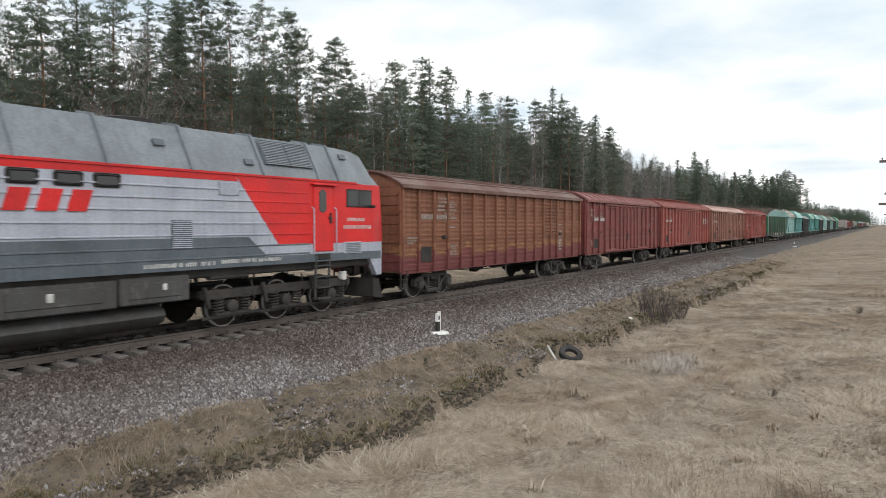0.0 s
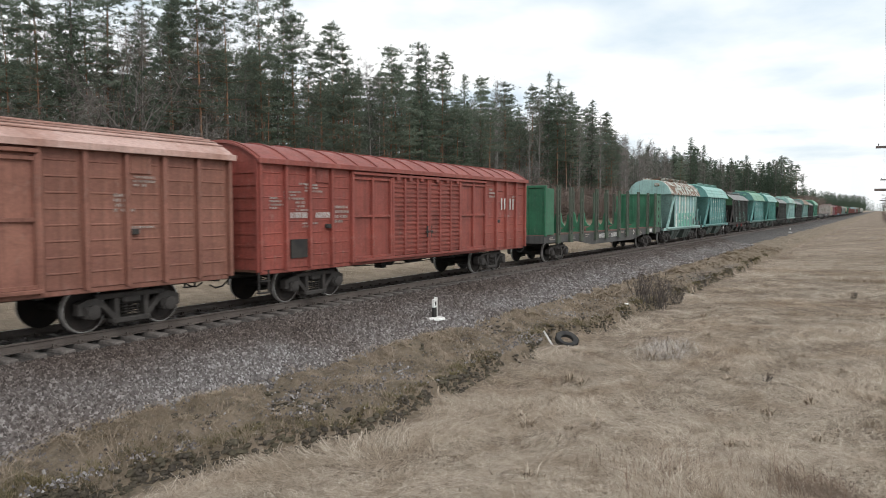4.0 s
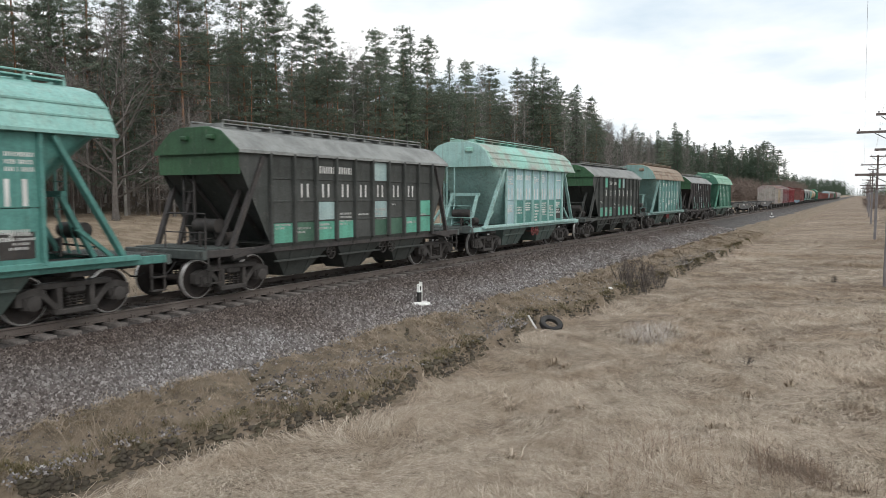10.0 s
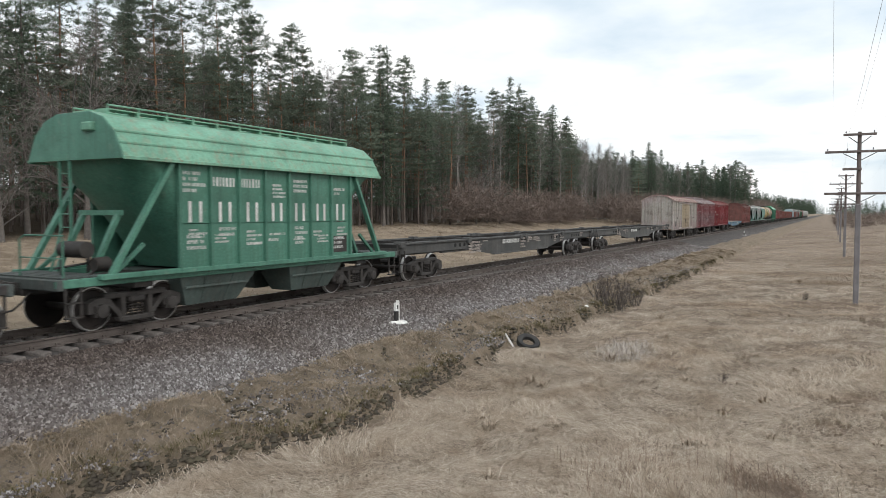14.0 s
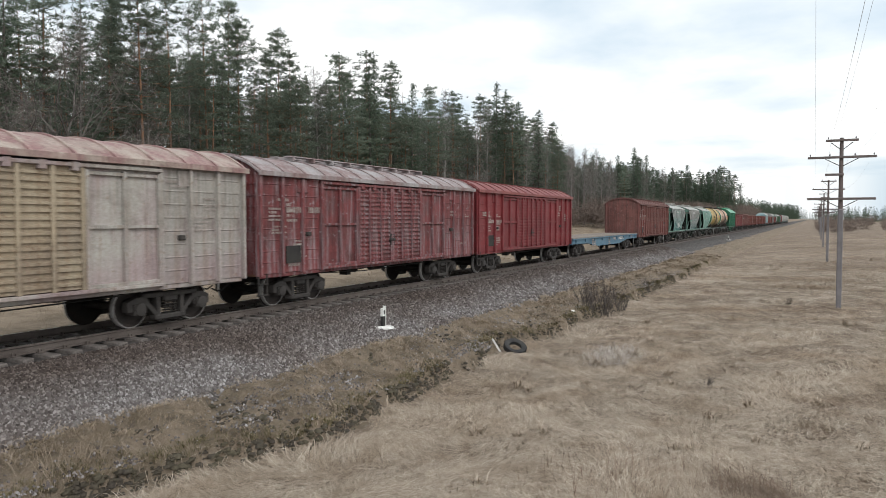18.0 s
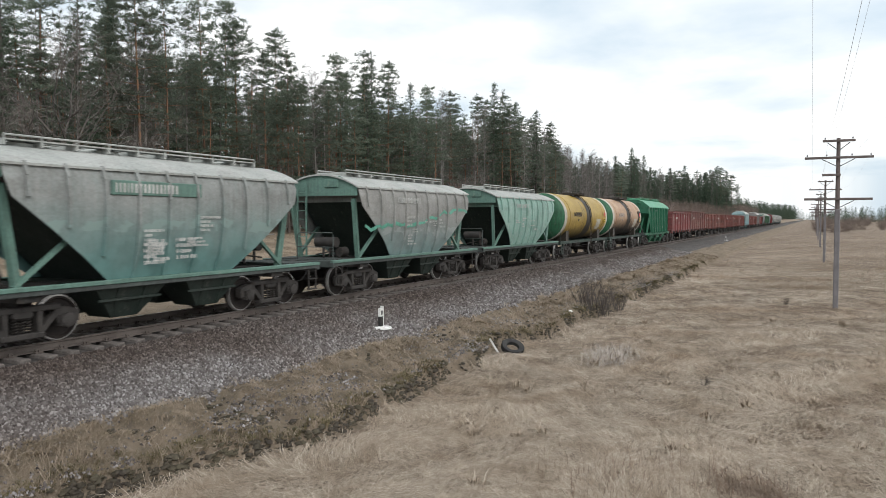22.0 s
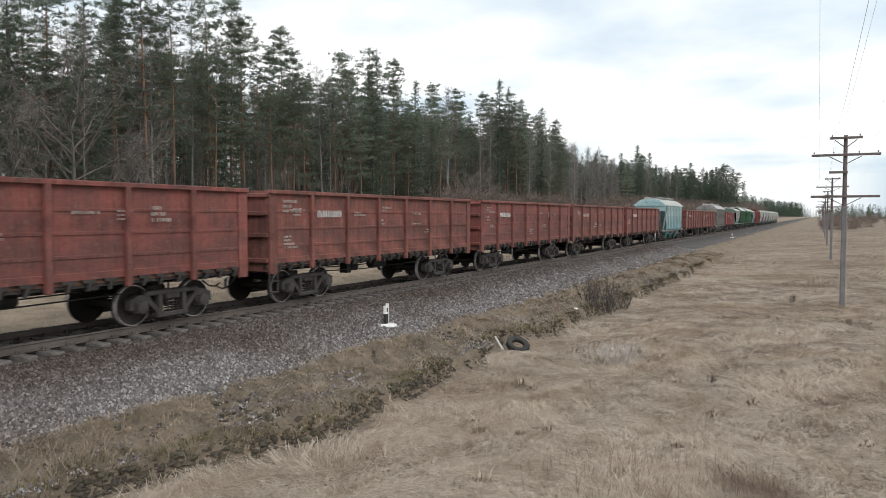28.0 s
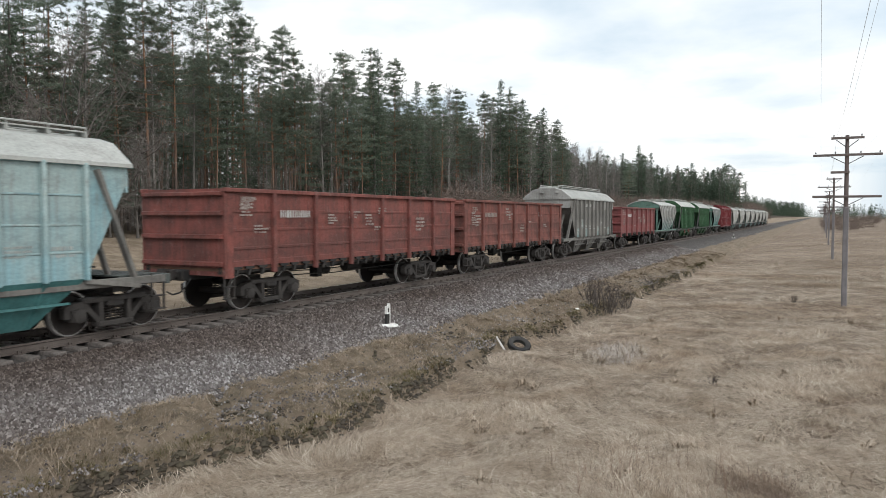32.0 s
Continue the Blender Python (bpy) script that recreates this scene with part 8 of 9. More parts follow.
# ---------------------------------------------------------------- telegraph poles and wires
def telegraph_pole(x, y):
    z0 = float(ground_z(x, y))
    p = thing("telegraph_pole", "tarred wooden telegraph pole with three crossarms on a concrete stub", "utility pole", "telegraph line", at=(x, y, z0))
    part("pole", lambda: Geo().tube([(0, 0, 0.6), (0.01, 0, 3), (0, 0.01, 7.36)], [0.105, 0.10, 0.075], 10), POLE_WOOD, p, key="pole", smooth=50)
    part("stub", lambda: Geo().cham(-0.10, 0.10, -0.105, 0.105, -0.3, 4.3, 0.03), CONCRETE, p, at=(-0.19, 0, 0), key="stub")
    for z, a, b in ((7.24, -0.62, 0.62), (6.52, -1.30, 1.30), (5.78, -0.10, 0.62), (4.74, -1.30, 1.30)):
        arm = part("crossarm", lambda: Geo().cham(-0.055, 0.055, a, b, z - 0.05, z + 0.05, 0.012), POLE_WOOD, p, at=(-0.12, 0, 0), key=("arm", z))
        if z > 6:
            for yy in ([-0.52, 0.52] if z > 7 else [-1.2, -0.5, 0.45, 1.2]):
                part("insulator", lambda: Geo().lathe([(0.03, 0.008), (0.07, 0.01), (0.075, 0.028), (0.11, 0.032), (0.13, 0.022), (0.15, 0.018), (0.155, 0.004)], 10, "z"), CONCRETE, arm, at=(0, yy, z), key="insulator", smooth=40)
    for i, (y, z) in enumerate(((0.42, 7.16), (0.62, 6.46), (0.62, 4.68))):
        for s in (-1, 1):
            part("brace", lambda: Geo().beam((-0.06, s * y, z), (-0.02, 0, z - 0.34), 0.03, 0.03), IRON, p, key=("pole_brace", i, s))
    return p


POLES = [(-4.5, -0.95), (35.6, -1.05), (73.6, -1.2), (111.5, -1.3), (149.5, -1.4), (187.5, -1.5), (226, -1.6), (264, -1.7), (302, -1.8)]
for px_, py_ in POLES:
    telegraph_pole(px_, py_)


def wires():
    for dy, dz in ((0.4, 7.37), (-0.52, 7.37), (-1.2, 6.65), (-0.5, 6.65), (0.45, 6.65), (1.0, 6.65)):
        g = Geo()
        pts = []
        for (xa, ya), (xb, yb) in zip(POLES, POLES[1:6]):
            za, zb = float(ground_z(xa, ya)) + dz, float(ground_z(xb, yb)) + dz
            for i in range(10):
                t = i / 10
                pts.append((xa + (xb - xa) * t - 0.12, ya + (yb - ya) * t + dy, za + (zb - za) * t - 0.45 * 4 * t * (1 - t)))
        g.tube(pts, 0.0036 if dz > 7 and dy > 0 else 0.0018, 4)
        o = new("overhead_wire", g.mesh("overhead_wire", WIRE))
        tagged(o, "thin grey telegraph wire slung between the poles", "wire", "telegraph line")


wires()


# ---------------------------------------------------------------- small things by the line
def marker(x, y, z):
    m = thing("picket_post", "small black and white picket post on a whitewashed stone ring", "marker post", "picket posts", at=(x, y, z))
    part("ring", lambda: Geo().lathe([(0.0, 0.33), (0.035, 0.32), (0.06, 0.24), (0.065, 0.02)], 22, "z"), LIME, m, "whitewashed base ring", key="mring", smooth=40)
    part("post", lambda: Geo().cham(-0.07, 0.07, -0.045, 0.045, 0.05, 0.34, 0.01), BLACK, m, "black lower post", key="mpost")
    part("post_top", lambda: Geo().cham(-0.07, 0.07, -0.045, 0.045, 0.345, 0.58, 0.01), LIME, m, "white upper post", key="mtop")
    part("edge", lambda: Geo().box(0.075, 0.10, -0.05, 0.05, 0.05, 0.64), LIME, m, key="medge")
    part("number_plate", lambda: Geo().box(-0.03, 0.03, -0.052, -0.046, 0.40, 0.52), BLACK, m, key="mbars")


marker(17.77, 11.04, -0.64)
marker(114.0, 11.0, -0.64)


def tyre(x, y):
    z = float(ground_z(x, y))
    o = thing("old_tyre", "worn black car tyre lying in the ditch grass", "tyre", at=(x, y, z + 0.17))
    o.rotation_euler = (radians(14), radians(-26), 0.3)
    prof = [(0.30 + 0.0, -0.085), (0.33, -0.075), (0.335, 0.0), (0.33, 0.075), (0.30, 0.085), (0.22, 0.07), (0.185, 0.05), (0.20, 0.0), (0.185, -0.05), (0.22, -0.07), (0.30, -0.085)]
    n = 30
    g = Geo().loft([[(r * math.cos(a), r * math.sin(a), h) for r, h in prof] for a in (2 * math.pi * i / n for i in range(n + 1))], caps=False, closed=False)
    part("carcass", g, RUBBER, o, smooth=40)
    g = Geo()
    for i in range(60):
        a = 2 * math.pi * i / 60
        for h in (-0.045, 0.0, 0.045):
            b = a + h
            g.beam((0.333 * math.cos(b), 0.333 * math.sin(b), h - 0.016), (0.333 * math.cos(b), 0.333 * math.sin(b), h + 0.016), 0.014, 0.022, (math.cos(b), math.sin(b), 0))
    part("tread", g, RUBBER, o)


tyre(19.9, 7.78)
zs = float(ground_z(19.75, 8.15))
o = new("white_stake", Geo().beam((19.75, 8.15, zs - 0.05), (19.64, 8.40, zs + 0.40), 0.07, 0.05).mesh("white_stake", LIME))
tagged(o, "whitewashed wooden stake lying against the bank", "stake")


def pebble(x, y, r):
    g = Geo().lathe([(-r * 0.5, 0.02), (-r * 0.3, r * 0.8), (r * 0.1, r), (r * 0.45, r * 0.6), (r * 0.55, 0.02)], 9, "z")
    o = new("white_stone", g.mesh("white_stone", LIME, 50))
    o.location = (x, y, float(ground_z(x, y)) + r * 0.3)
    tagged(o, "pale stone lying on the bank", "stone")


pebble(26.6, 8.05, 0.10)


def bush(x, y, h, seed, stems=26):
    t = shrub(seed, h * 1.15, stems, 0.008)
    o = thing("bare_bush", "leafless dark bush growing at the foot of the bank", "bush", "bushes by the line", at=(x, y, float(ground_z(x, y)) - 0.05))
    part("trunk", t.wood, DARK_BARK, o)
    p = new("crown", fast_mesh("crown", t.lv, t.lf, BUSH_TWIGS))
    p.parent = o


for i, (x, y, h) in enumerate(((29.2, 7.5, 1.45), (30.2, 7.7, 1.2), (28.3, 7.9, 1.25), (30.9, 7.2, 1.0), (29.7, 8.3, 1.0), (38.5, 7.6, 0.8), (36.5, 0.9, 0.35), (17.7, 2.1, 0.22))):
    bush(x, y, h, 300 + i, 16 if h > 0.8 else 10)


def tussock(x, y, seed, n=90, h=0.45):
    r = random.Random(seed)
    V, F = [], []
    z = float(ground_z(x, y))
    for i in range(n):
        a, lean = r.uniform(0, 6.28), r.uniform(0.75, 1.5)
        L = h * r.uniform(0.5, 1.1)
        b = Vector((r.gauss(0, 0.05), r.gauss(0, 0.05), 0))
        d = Vector((math.cos(a), math.sin(a), 0))
        s = Vector((-d.y, d.x, 0)) * 0.006
        m = b + d * L * 0.5 * math.sin(lean * 0.6) + Vector((0, 0, L * 0.5 * math.cos(lean * 0.6)))
        t = m + d * L * 0.5 * math.sin(lean * 1.4) + Vector((0, 0, L * 0.5 * math.cos(lean * 1.4)))
        k = len(V)
        V += [tuple(b - s), tuple(b + s), tuple(m + s), tuple(m - s), tuple(t)]
        F += [(k, k + 1, k + 2), (k, k + 2, k + 3), (k + 3, k + 2, k + 4)]
    o = new("grass_tussock", fast_mesh("grass_tussock", V, F, BLADES))
    o.location = (x, y, z - 0.02)
    tagged(o, "pale arching tussock of dead grass in the field", "grass tussock", "tussocks")


rt = random.Random(8)
for i in range(34):
    d, a = rt.uniform(9.0, 30), radians(rt.uniform(-4, 26))
    x, y = d * math.cos(a), d * math.sin(a)
    if y < 6.8:
        tussock(x, y, 500 + i, 80, rt.uniform(0.3, 0.55))
for i, (x, y) in enumerate(((19.6, 4.6), (20.1, 4.9), (19.2, 5.1), (20.6, 4.5))):
    tussock(x, y, 700 + i, 150, 0.6)


def fallen_log(x0, x1, y):
    g = Geo()
    pts = [(x0 + (x1 - x0) * i / 6, y + 0.15 * math.sin(i), float(ground_z(x0 + (x1 - x0) * i / 6, y)) + 0.22 + 0.08 * math.sin(i * 1.3)) for i in range(7)]
    g.tube(pts, [0.11, 0.11, 0.10, 0.10, 0.09, 0.08, 0.06], 8)
    o = new("fallen_log", g.mesh("fallen_log", PALE_BARK, 50))
    tagged(o, "pale fallen birch log lying at the wood's edge", "log")


fallen_log(41.5, 47.0, 39.6)


# ---------------------------------------------------------------- the train
P = paint
rust_brown = two_tone("boxcar_rusty_orange", (0.22, 0.095, 0.055), (0.17, 0.052, 0.050), 1.55, (0.25, 0.12, 0.06), (0.11, 0.05, 0.035))
dark_red = P("boxcar_dark_red", (0.215, 0.058, 0.052), (0.165, 0.052, 0.048), (0.07, 0.038, 0.034), 0.5, 0.3, 0.6, 2.0, 0.9, 0.55)
dusty_red_roof = P("dusty_red_roof", (0.24, 0.10, 0.09), (0.17, 0.058, 0.053), (0.36, 0.27, 0.25), 0.5, 0.4, 0.7, 2.4)
brick_red = P("boxcar_brick_red", (0.285, 0.075, 0.058), (0.235, 0.066, 0.054), (0.10, 0.05, 0.04), 0.45, 0.25, 0.55, 3.0, 0.9, 0.5)
orange_brown = P("boxcar_orange_brown", (0.27, 0.125, 0.092), (0.225, 0.10, 0.076), (0.14, 0.068, 0.05), 0.45, 0.25, 0.6, 4.0, 0.9, 0.5)
pale_orange = P("faded_orange_roof", (0.46, 0.31, 0.27), (0.36, 0.21, 0.17), (0.52, 0.40, 0.36), 0.4, 0.2, 0.6, 4.5)
beige = P("boxcar_grey_beige", (0.36, 0.345, 0.315), (0.33, 0.265, 0.265), (0.20, 0.115, 0.065), 0.6, 0.6, 0.7, 5.0, 0.55, 0.65)
tan_door = P("boxcar_tan_doors", (0.34, 0.285, 0.205), (0.27, 0.225, 0.17), (0.17, 0.09, 0.05), 0.6, 0.6, 0.7, 5.5, 0.9, 0.6)
pink_roof = P("faded_pink_roof", (0.28, 0.165, 0.16), (0.40, 0.335, 0.29), (0.48, 0.42, 0.36), 0.6, 0.7, 0.7, 5.7, 1.6, 0.5)
crimson_worn = P("boxcar_worn_crimson", (0.19, 0.046, 0.048), (0.125, 0.042, 0.043), (0.36, 0.36, 0.38), 0.7, 0.75, 0.6, 6.0, 1.6, 0.65)
crimson = P("boxcar_crimson", (0.195, 0.032, 0.036), (0.165, 0.030, 0.034), (0.09, 0.035, 0.03), 0.4, 0.3, 0.55, 7.0, 1.4, 0.5)
maroon = P("boxcar_maroon_brown", (0.125, 0.060, 0.053), (0.165, 0.075, 0.064), (0.27, 0.075, 0.07), 0.5, 0.6, 0.7, 8.0, 1.4, 0.55)
grey_red_roof = P("greyed_red_roof", (0.33, 0.31, 0.31), (0.22, 0.145, 0.14), (0.42, 0.42, 0.43), 0.6, 0.7, 0.7, 8.5)
red_roof = P("red_roof", (0.26, 0.075, 0.06), (0.21, 0.062, 0.052), (0.34, 0.20, 0.17), 0.3, 0.2, 0.6, 8.7)

teal = P("hopper_teal", (0.135, 0.30, 0.285), (0.105, 0.255, 0.242), (0.05, 0.09, 0.07), 0.45, 0.2, 0.55, 9.0)
teal_roof = P("hopper_pale_teal_roof", (0.25, 0.46, 0.42), (0.20, 0.40, 0.365), (0.26, 0.20, 0.15), 0.3, 0.3, 0.55, 9.3)
mint = P("hopper_mint", (0.32, 0.50, 0.475), (0.26, 0.43, 0.405), (0.16, 0.13, 0.09), 0.45, 0.25, 0.55, 10.0)
mint_white = P("hopper_faded_white_mint", (0.62, 0.66, 0.61), (0.52, 0.58, 0.53), (0.25, 0.28, 0.25), 0.4, 0.3, 0.6, 10.4)
mint_blue = P("hopper_pale_blue", (0.36, 0.52, 0.55), (0.28, 0.44, 0.47), (0.30, 0.24, 0.20), 0.5, 0.4, 0.6, 10.7)
green_mid = P("hopper_mid_green", (0.095, 0.255, 0.225), (0.076, 0.215, 0.19), (0.05, 0.10, 0.08), 0.35, 0.2, 0.55, 11.0)
green = P("hopper_green", (0.082, 0.212, 0.155), (0.062, 0.172, 0.125), (0.04, 0.09, 0.06), 0.35, 0.15, 0.5, 12.0)
leaf_roof = P("hopper_leaf_green_roof", (0.18, 0.38, 0.275), (0.135, 0.30, 0.215), (0.27, 0.20, 0.14), 0.6, 0.8, 0.6, 12.4)
bright_green = P("hopper_bright_green", (0.036, 0.165, 0.095), (0.028, 0.135, 0.078), (0.03, 0.07, 0.05), 0.3, 0.12, 0.5, 12.8)
rusty_roof = surface("rusted_hopper_roof", (0.46, 0.51, 0.47), (0.185, 0.115, 0.082), (0.24, 0.15, 0.10), 2.2, 0.75, 0.6, 0.8, shift=13.0, lo=0.45, hi=0.53, grime=0.3)
olive = P("hopper_sooty_olive", (0.046, 0.051, 0.047), (0.066, 0.070, 0.066), (0.028, 0.029, 0.028), 0.5, 0.3, 0.7, 14.0)
olive_end = P("hopper_dark_green_end", (0.045, 0.115, 0.055), (0.035, 0.088, 0.045), (0.02, 0.03, 0.02), 0.4, 0.2, 0.6, 14.5)
soot_brown = P("hopper_soot_brown", (0.055, 0.050, 0.048), (0.044, 0.042, 0.042), (0.085, 0.072, 0.066), 0.5, 0.3, 0.8, 14.8)
patch_teal = P("fresh_teal_patch", (0.13, 0.40, 0.30), (0.11, 0.34, 0.25), (0.07, 0.12, 0.09), 0.35, 0.2, 0.5, 15.0)
patch_pale = P("pale_blue_patch", (0.30, 0.42, 0.42), (0.36, 0.47, 0.46), (0.15, 0.17, 0.16), 0.35, 0.3, 0.5, 15.5)
patch_dark = P("dark_green_patch", (0.045, 0.10, 0.07), (0.06, 0.13, 0.09), (0.03, 0.05, 0.04), 0.35, 0.2, 0.5, 15.8)
weathered = P("hopper_weathered_teal", (0.22, 0.355, 0.335), (0.165, 0.285, 0.27), (0.20, 0.15, 0.11), 0.5, 0.4, 0.6, 10.9, 0.9, 0.5)
brown_roof = P("brown_rusted_roof", (0.20, 0.14, 0.10), (0.27, 0.22, 0.17), (0.36, 0.38, 0.33), 0.5, 0.5, 0.8, 13.4, 1.2, 0.5)
patch_blue = P("sky_blue_patch", (0.17, 0.40, 0.50), (0.24, 0.46, 0.53), (0.30, 0.36, 0.36), 0.4, 0.4, 0.55, 15.9)
ice = P("hopper_pale_grey_blue", (0.34, 0.445, 0.445), (0.24, 0.40, 0.44), (0.24, 0.24, 0.22), 0.6, 0.45, 0.6, 16.0, 0.6, 0.55)
sea = P("hopper_sea_green_bottom", (0.08, 0.22, 0.22), (0.06, 0.17, 0.17), (0.04, 0.08, 0.08), 0.4, 0.2, 0.55, 16.5)
sage = two_tone("hopper_sage_dusty", (0.29, 0.305, 0.295), (0.145, 0.275, 0.26), 2.25, (0.22, 0.30, 0.28), (0.20, 0.25, 0.235), 1.5)
sage_grey = two_tone("hopper_grey_dusty", (0.33, 0.33, 0.315), (0.20, 0.285, 0.28), 1.85, (0.28, 0.31, 0.30), (0.22, 0.24, 0.225), 1.3)
dust_roof = P("dusty_pale_roof", (0.44, 0.45, 0.43), (0.36, 0.38, 0.36), (0.24, 0.25, 0.24), 0.3, 0.3, 0.7, 17.8)
sage_green = P("hopper_sage_green", (0.235, 0.375, 0.325), (0.20, 0.33, 0.285), (0.46, 0.50, 0.48), 0.5, 0.25, 0.6, 18.0)
frame_green = P("frame_grey_green", (0.13, 0.235, 0.195), (0.105, 0.185, 0.155), (0.06, 0.08, 0.07), 0.4, 0.3, 0.6, 18.4)
tank_frame = P("sooty_green_frame", (0.055, 0.085, 0.072), (0.038, 0.050, 0.045), (0.025, 0.025, 0.024), 0.5, 0.4, 0.7, 18.5)
# near-black green for cement hopper slopes and funnels, and the timber wagon's discs
under_dark = P("near_black_green", (0.022, 0.034, 0.028), (0.032, 0.042, 0.036), (0.02, 0.02, 0.02), 0.4, 0.3, 0.7, 18.7)
white_h = P("hopper_chalk_white", (0.55, 0.55, 0.52), (0.44, 0.44, 0.42), (0.26, 0.25, 0.23), 0.5, 0.3, 0.6, 19.0)
grey_h = P("hopper_ash_grey", (0.20, 0.195, 0.18), (0.15, 0.147, 0.138), (0.09, 0.08, 0.07), 0.5, 0.3, 0.7, 19.5)
yellow = P("tank_yellow", (0.50, 0.335, 0.045), (0.45, 0.29, 0.04), (0.20, 0.13, 0.04), 0.40, 0.12, 0.5, 20.0)
peach = P("tank_peach", (0.48, 0.31, 0.20), (0.42, 0.26, 0.165), (0.24, 0.13, 0.085), 0.55, 0.3, 0.55, 21.0)
tank_green = P("tank_end_green", (0.035, 0.135, 0.07), (0.028, 0.105, 0.055), (0.02, 0.03, 0.025), 0.5, 0.15, 0.5, 21.5)
cream = P("tank_cream_band", (0.55, 0.53, 0.46), (0.46, 0.44, 0.38), (0.25, 0.2, 0.14), 0.4, 0.2, 0.6, 21.8)
oil = P("tank_oil_black", (0.028, 0.025, 0.022), (0.045, 0.038, 0.03), (0.07, 0.055, 0.04), 0.5, 0.4, 0.5, 22.0)
gon_red = P("gondola_brick", (0.23, 0.075, 0.062), (0.135, 0.055, 0.048), (0.075, 0.045, 0.040), 0.6, 0.4, 0.7, 23.0, 1.7, 0.6)
gon_rust = P("gondola_rust", (0.215, 0.080, 0.065), (0.13, 0.058, 0.050), (0.08, 0.05, 0.043), 0.6, 0.45, 0.75, 24.0, 1.5, 0.6)
gon_wine = P("gondola_wine", (0.225, 0.064, 0.062), (0.16, 0.054, 0.053), (0.10, 0.05, 0.045), 0.5, 0.3, 0.65, 25.0, 1.5)
gon_dark = P("gondola_dark_brown", (0.175, 0.075, 0.064), (0.13, 0.06, 0.054), (0.075, 0.045, 0.04), 0.4, 0.3, 0.7, 26.0)
flat_grey = P("flat_wagon_charcoal", (0.060, 0.062, 0.062), (0.085, 0.085, 0.082), (0.17, 0.16, 0.15), 0.3, 0.3, 0.7, 27.0)
flat_blue = P("flat_wagon_blue", (0.07, 0.155, 0.225), (0.09, 0.18, 0.245), (0.10, 0.08, 0.07), 0.4, 0.3, 0.65, 28.0)
stake_green = P("stake_dark_green", (0.060, 0.088, 0.062), (0.075, 0.085, 0.068), (0.11, 0.08, 0.06), 0.4, 0.3, 0.7, 29.0)
timber_green = P("timber_bulkhead_green", (0.040, 0.155, 0.085), (0.032, 0.125, 0.070), (0.05, 0.08, 0.06), 0.3, 0.15, 0.55, 30.0)

OIL_SHADED = []
for name, shell, level in (("tank_yellow_oil_and_shade", ((0.42, 0.295, 0.065), (0.36, 0.25, 0.06)), 1.75), ("tank_peach_oil_and_shade", ((0.47, 0.32, 0.20), (0.38, 0.235, 0.145)), 2.25)):
    # underside shade painted into the belly's colour, with oil stain, along an uneven edge
    m = P(name, *shell, (0.24, 0.13, 0.075), 0.5, 0.2, 0.5, 21.0)
    n, l = m.node_tree.nodes, m.node_tree.links
    bsdf = n["Principled BSDF"]
    old = bsdf.inputs["Base Color"].links[0].from_socket
    tc = n.new("ShaderNodeTexCoord").outputs["Object"]
    sep = n.new("ShaderNodeSeparateXYZ"); l.new(tc, sep.inputs[0])
    edge = n.new("ShaderNodeMath"); edge.operation = "MULTIPLY_ADD"; edge.inputs[1].default_value = -1.0
    l.new(noise_node(n, l, tc, 1.5, 6, 0.65, (3.0, 3.0, 0.25), (level, 0, 0)), edge.inputs[0]); l.new(sep.outputs[2], edge.inputs[2])
    belly_shaded = blend(n, l, fade(n, l, edge.outputs[0], level - 1.05, level - 0.15), (0.020, 0.018, 0.016), old)
    l.new(belly_shaded, bsdf.inputs["Base Color"])
    OIL_SHADED.append(m)
TRAIN = []        # (thing, its place along the train)


def couple(t, u):
    TRAIN.append((t, u))


couple(locomotive("grey and red diesel locomotive with dark grey lower band"), -351.4)
couple(boxcar("rusty orange-brown boxcar with a plain seamed roof", rust_brown, P("worn_brown_roof", (0.15, 0.075, 0.062), (0.20, 0.14, 0.12), (0.09, 0.05, 0.04), 0.4, 0.3, 0.7, 1.3), 2, 15.9, False, plain=True), -332.3)
couple(boxcar("dark red covered boxcar with a ribbed arched roof", dark_red, dusty_red_roof, 4, 14.0, full=False), -316.3)
couple(boxcar("brick red boxcar with white painted signs and roof walkway", brick_red, red_roof, 6, 15.8, True, big=3, walk_board=True), -300.4)
couple(boxcar("long orange-brown boxcar with a faded pale roof", orange_brown, pale_orange, 8, 17.6, False), -282.5)
couple(boxcar("brick red boxcar with white blocks beside its door", brick_red, red_roof, 9, 15.8, True, big=2), -264.8)
couple(timber_flat("empty timber wagon with green bulkheads and dark stakes", flat_grey, stake_green, timber_green, -254.6, -233.9), -244.25)

couple(hopper_round("faded white and mint hopper wagon with a rusted roof", mint, rusty_roof, mint, (mint_white, mint_blue, mint_white, mint), WHITE, 2, True, patch_teal, UNDER), -226.75)
couple(hopper_round("teal green mineral hopper wagon with white sign blocks", teal, teal_roof, teal, (), WHITE, 4, under=UNDER), -213.6)
panels = (patch_teal, patch_teal, patch_dark, patch_teal, patch_pale)
couple(hopper_grid("sooty olive hopper wagon with bright teal repaint patches", olive, GREY_ROOF, olive_end, panels, soot_brown, WHITE, 5), -199.95)
couple(hopper_round("light green mineral hopper wagon with white sign blocks", teal, leaf_roof, teal, (), WHITE, 6, under=UNDER), -186.4)
couple(hopper_round("teal green mineral hopper wagon with a pale roof", green_mid, teal_roof, green_mid, (), WHITE, 8, under=UNDER), -173.2)
couple(hopper_grid("sooty olive hopper wagon with teal patches and green ends", olive, GREY_ROOF, olive_end, panels, soot_brown, WHITE, 6), -159.65)
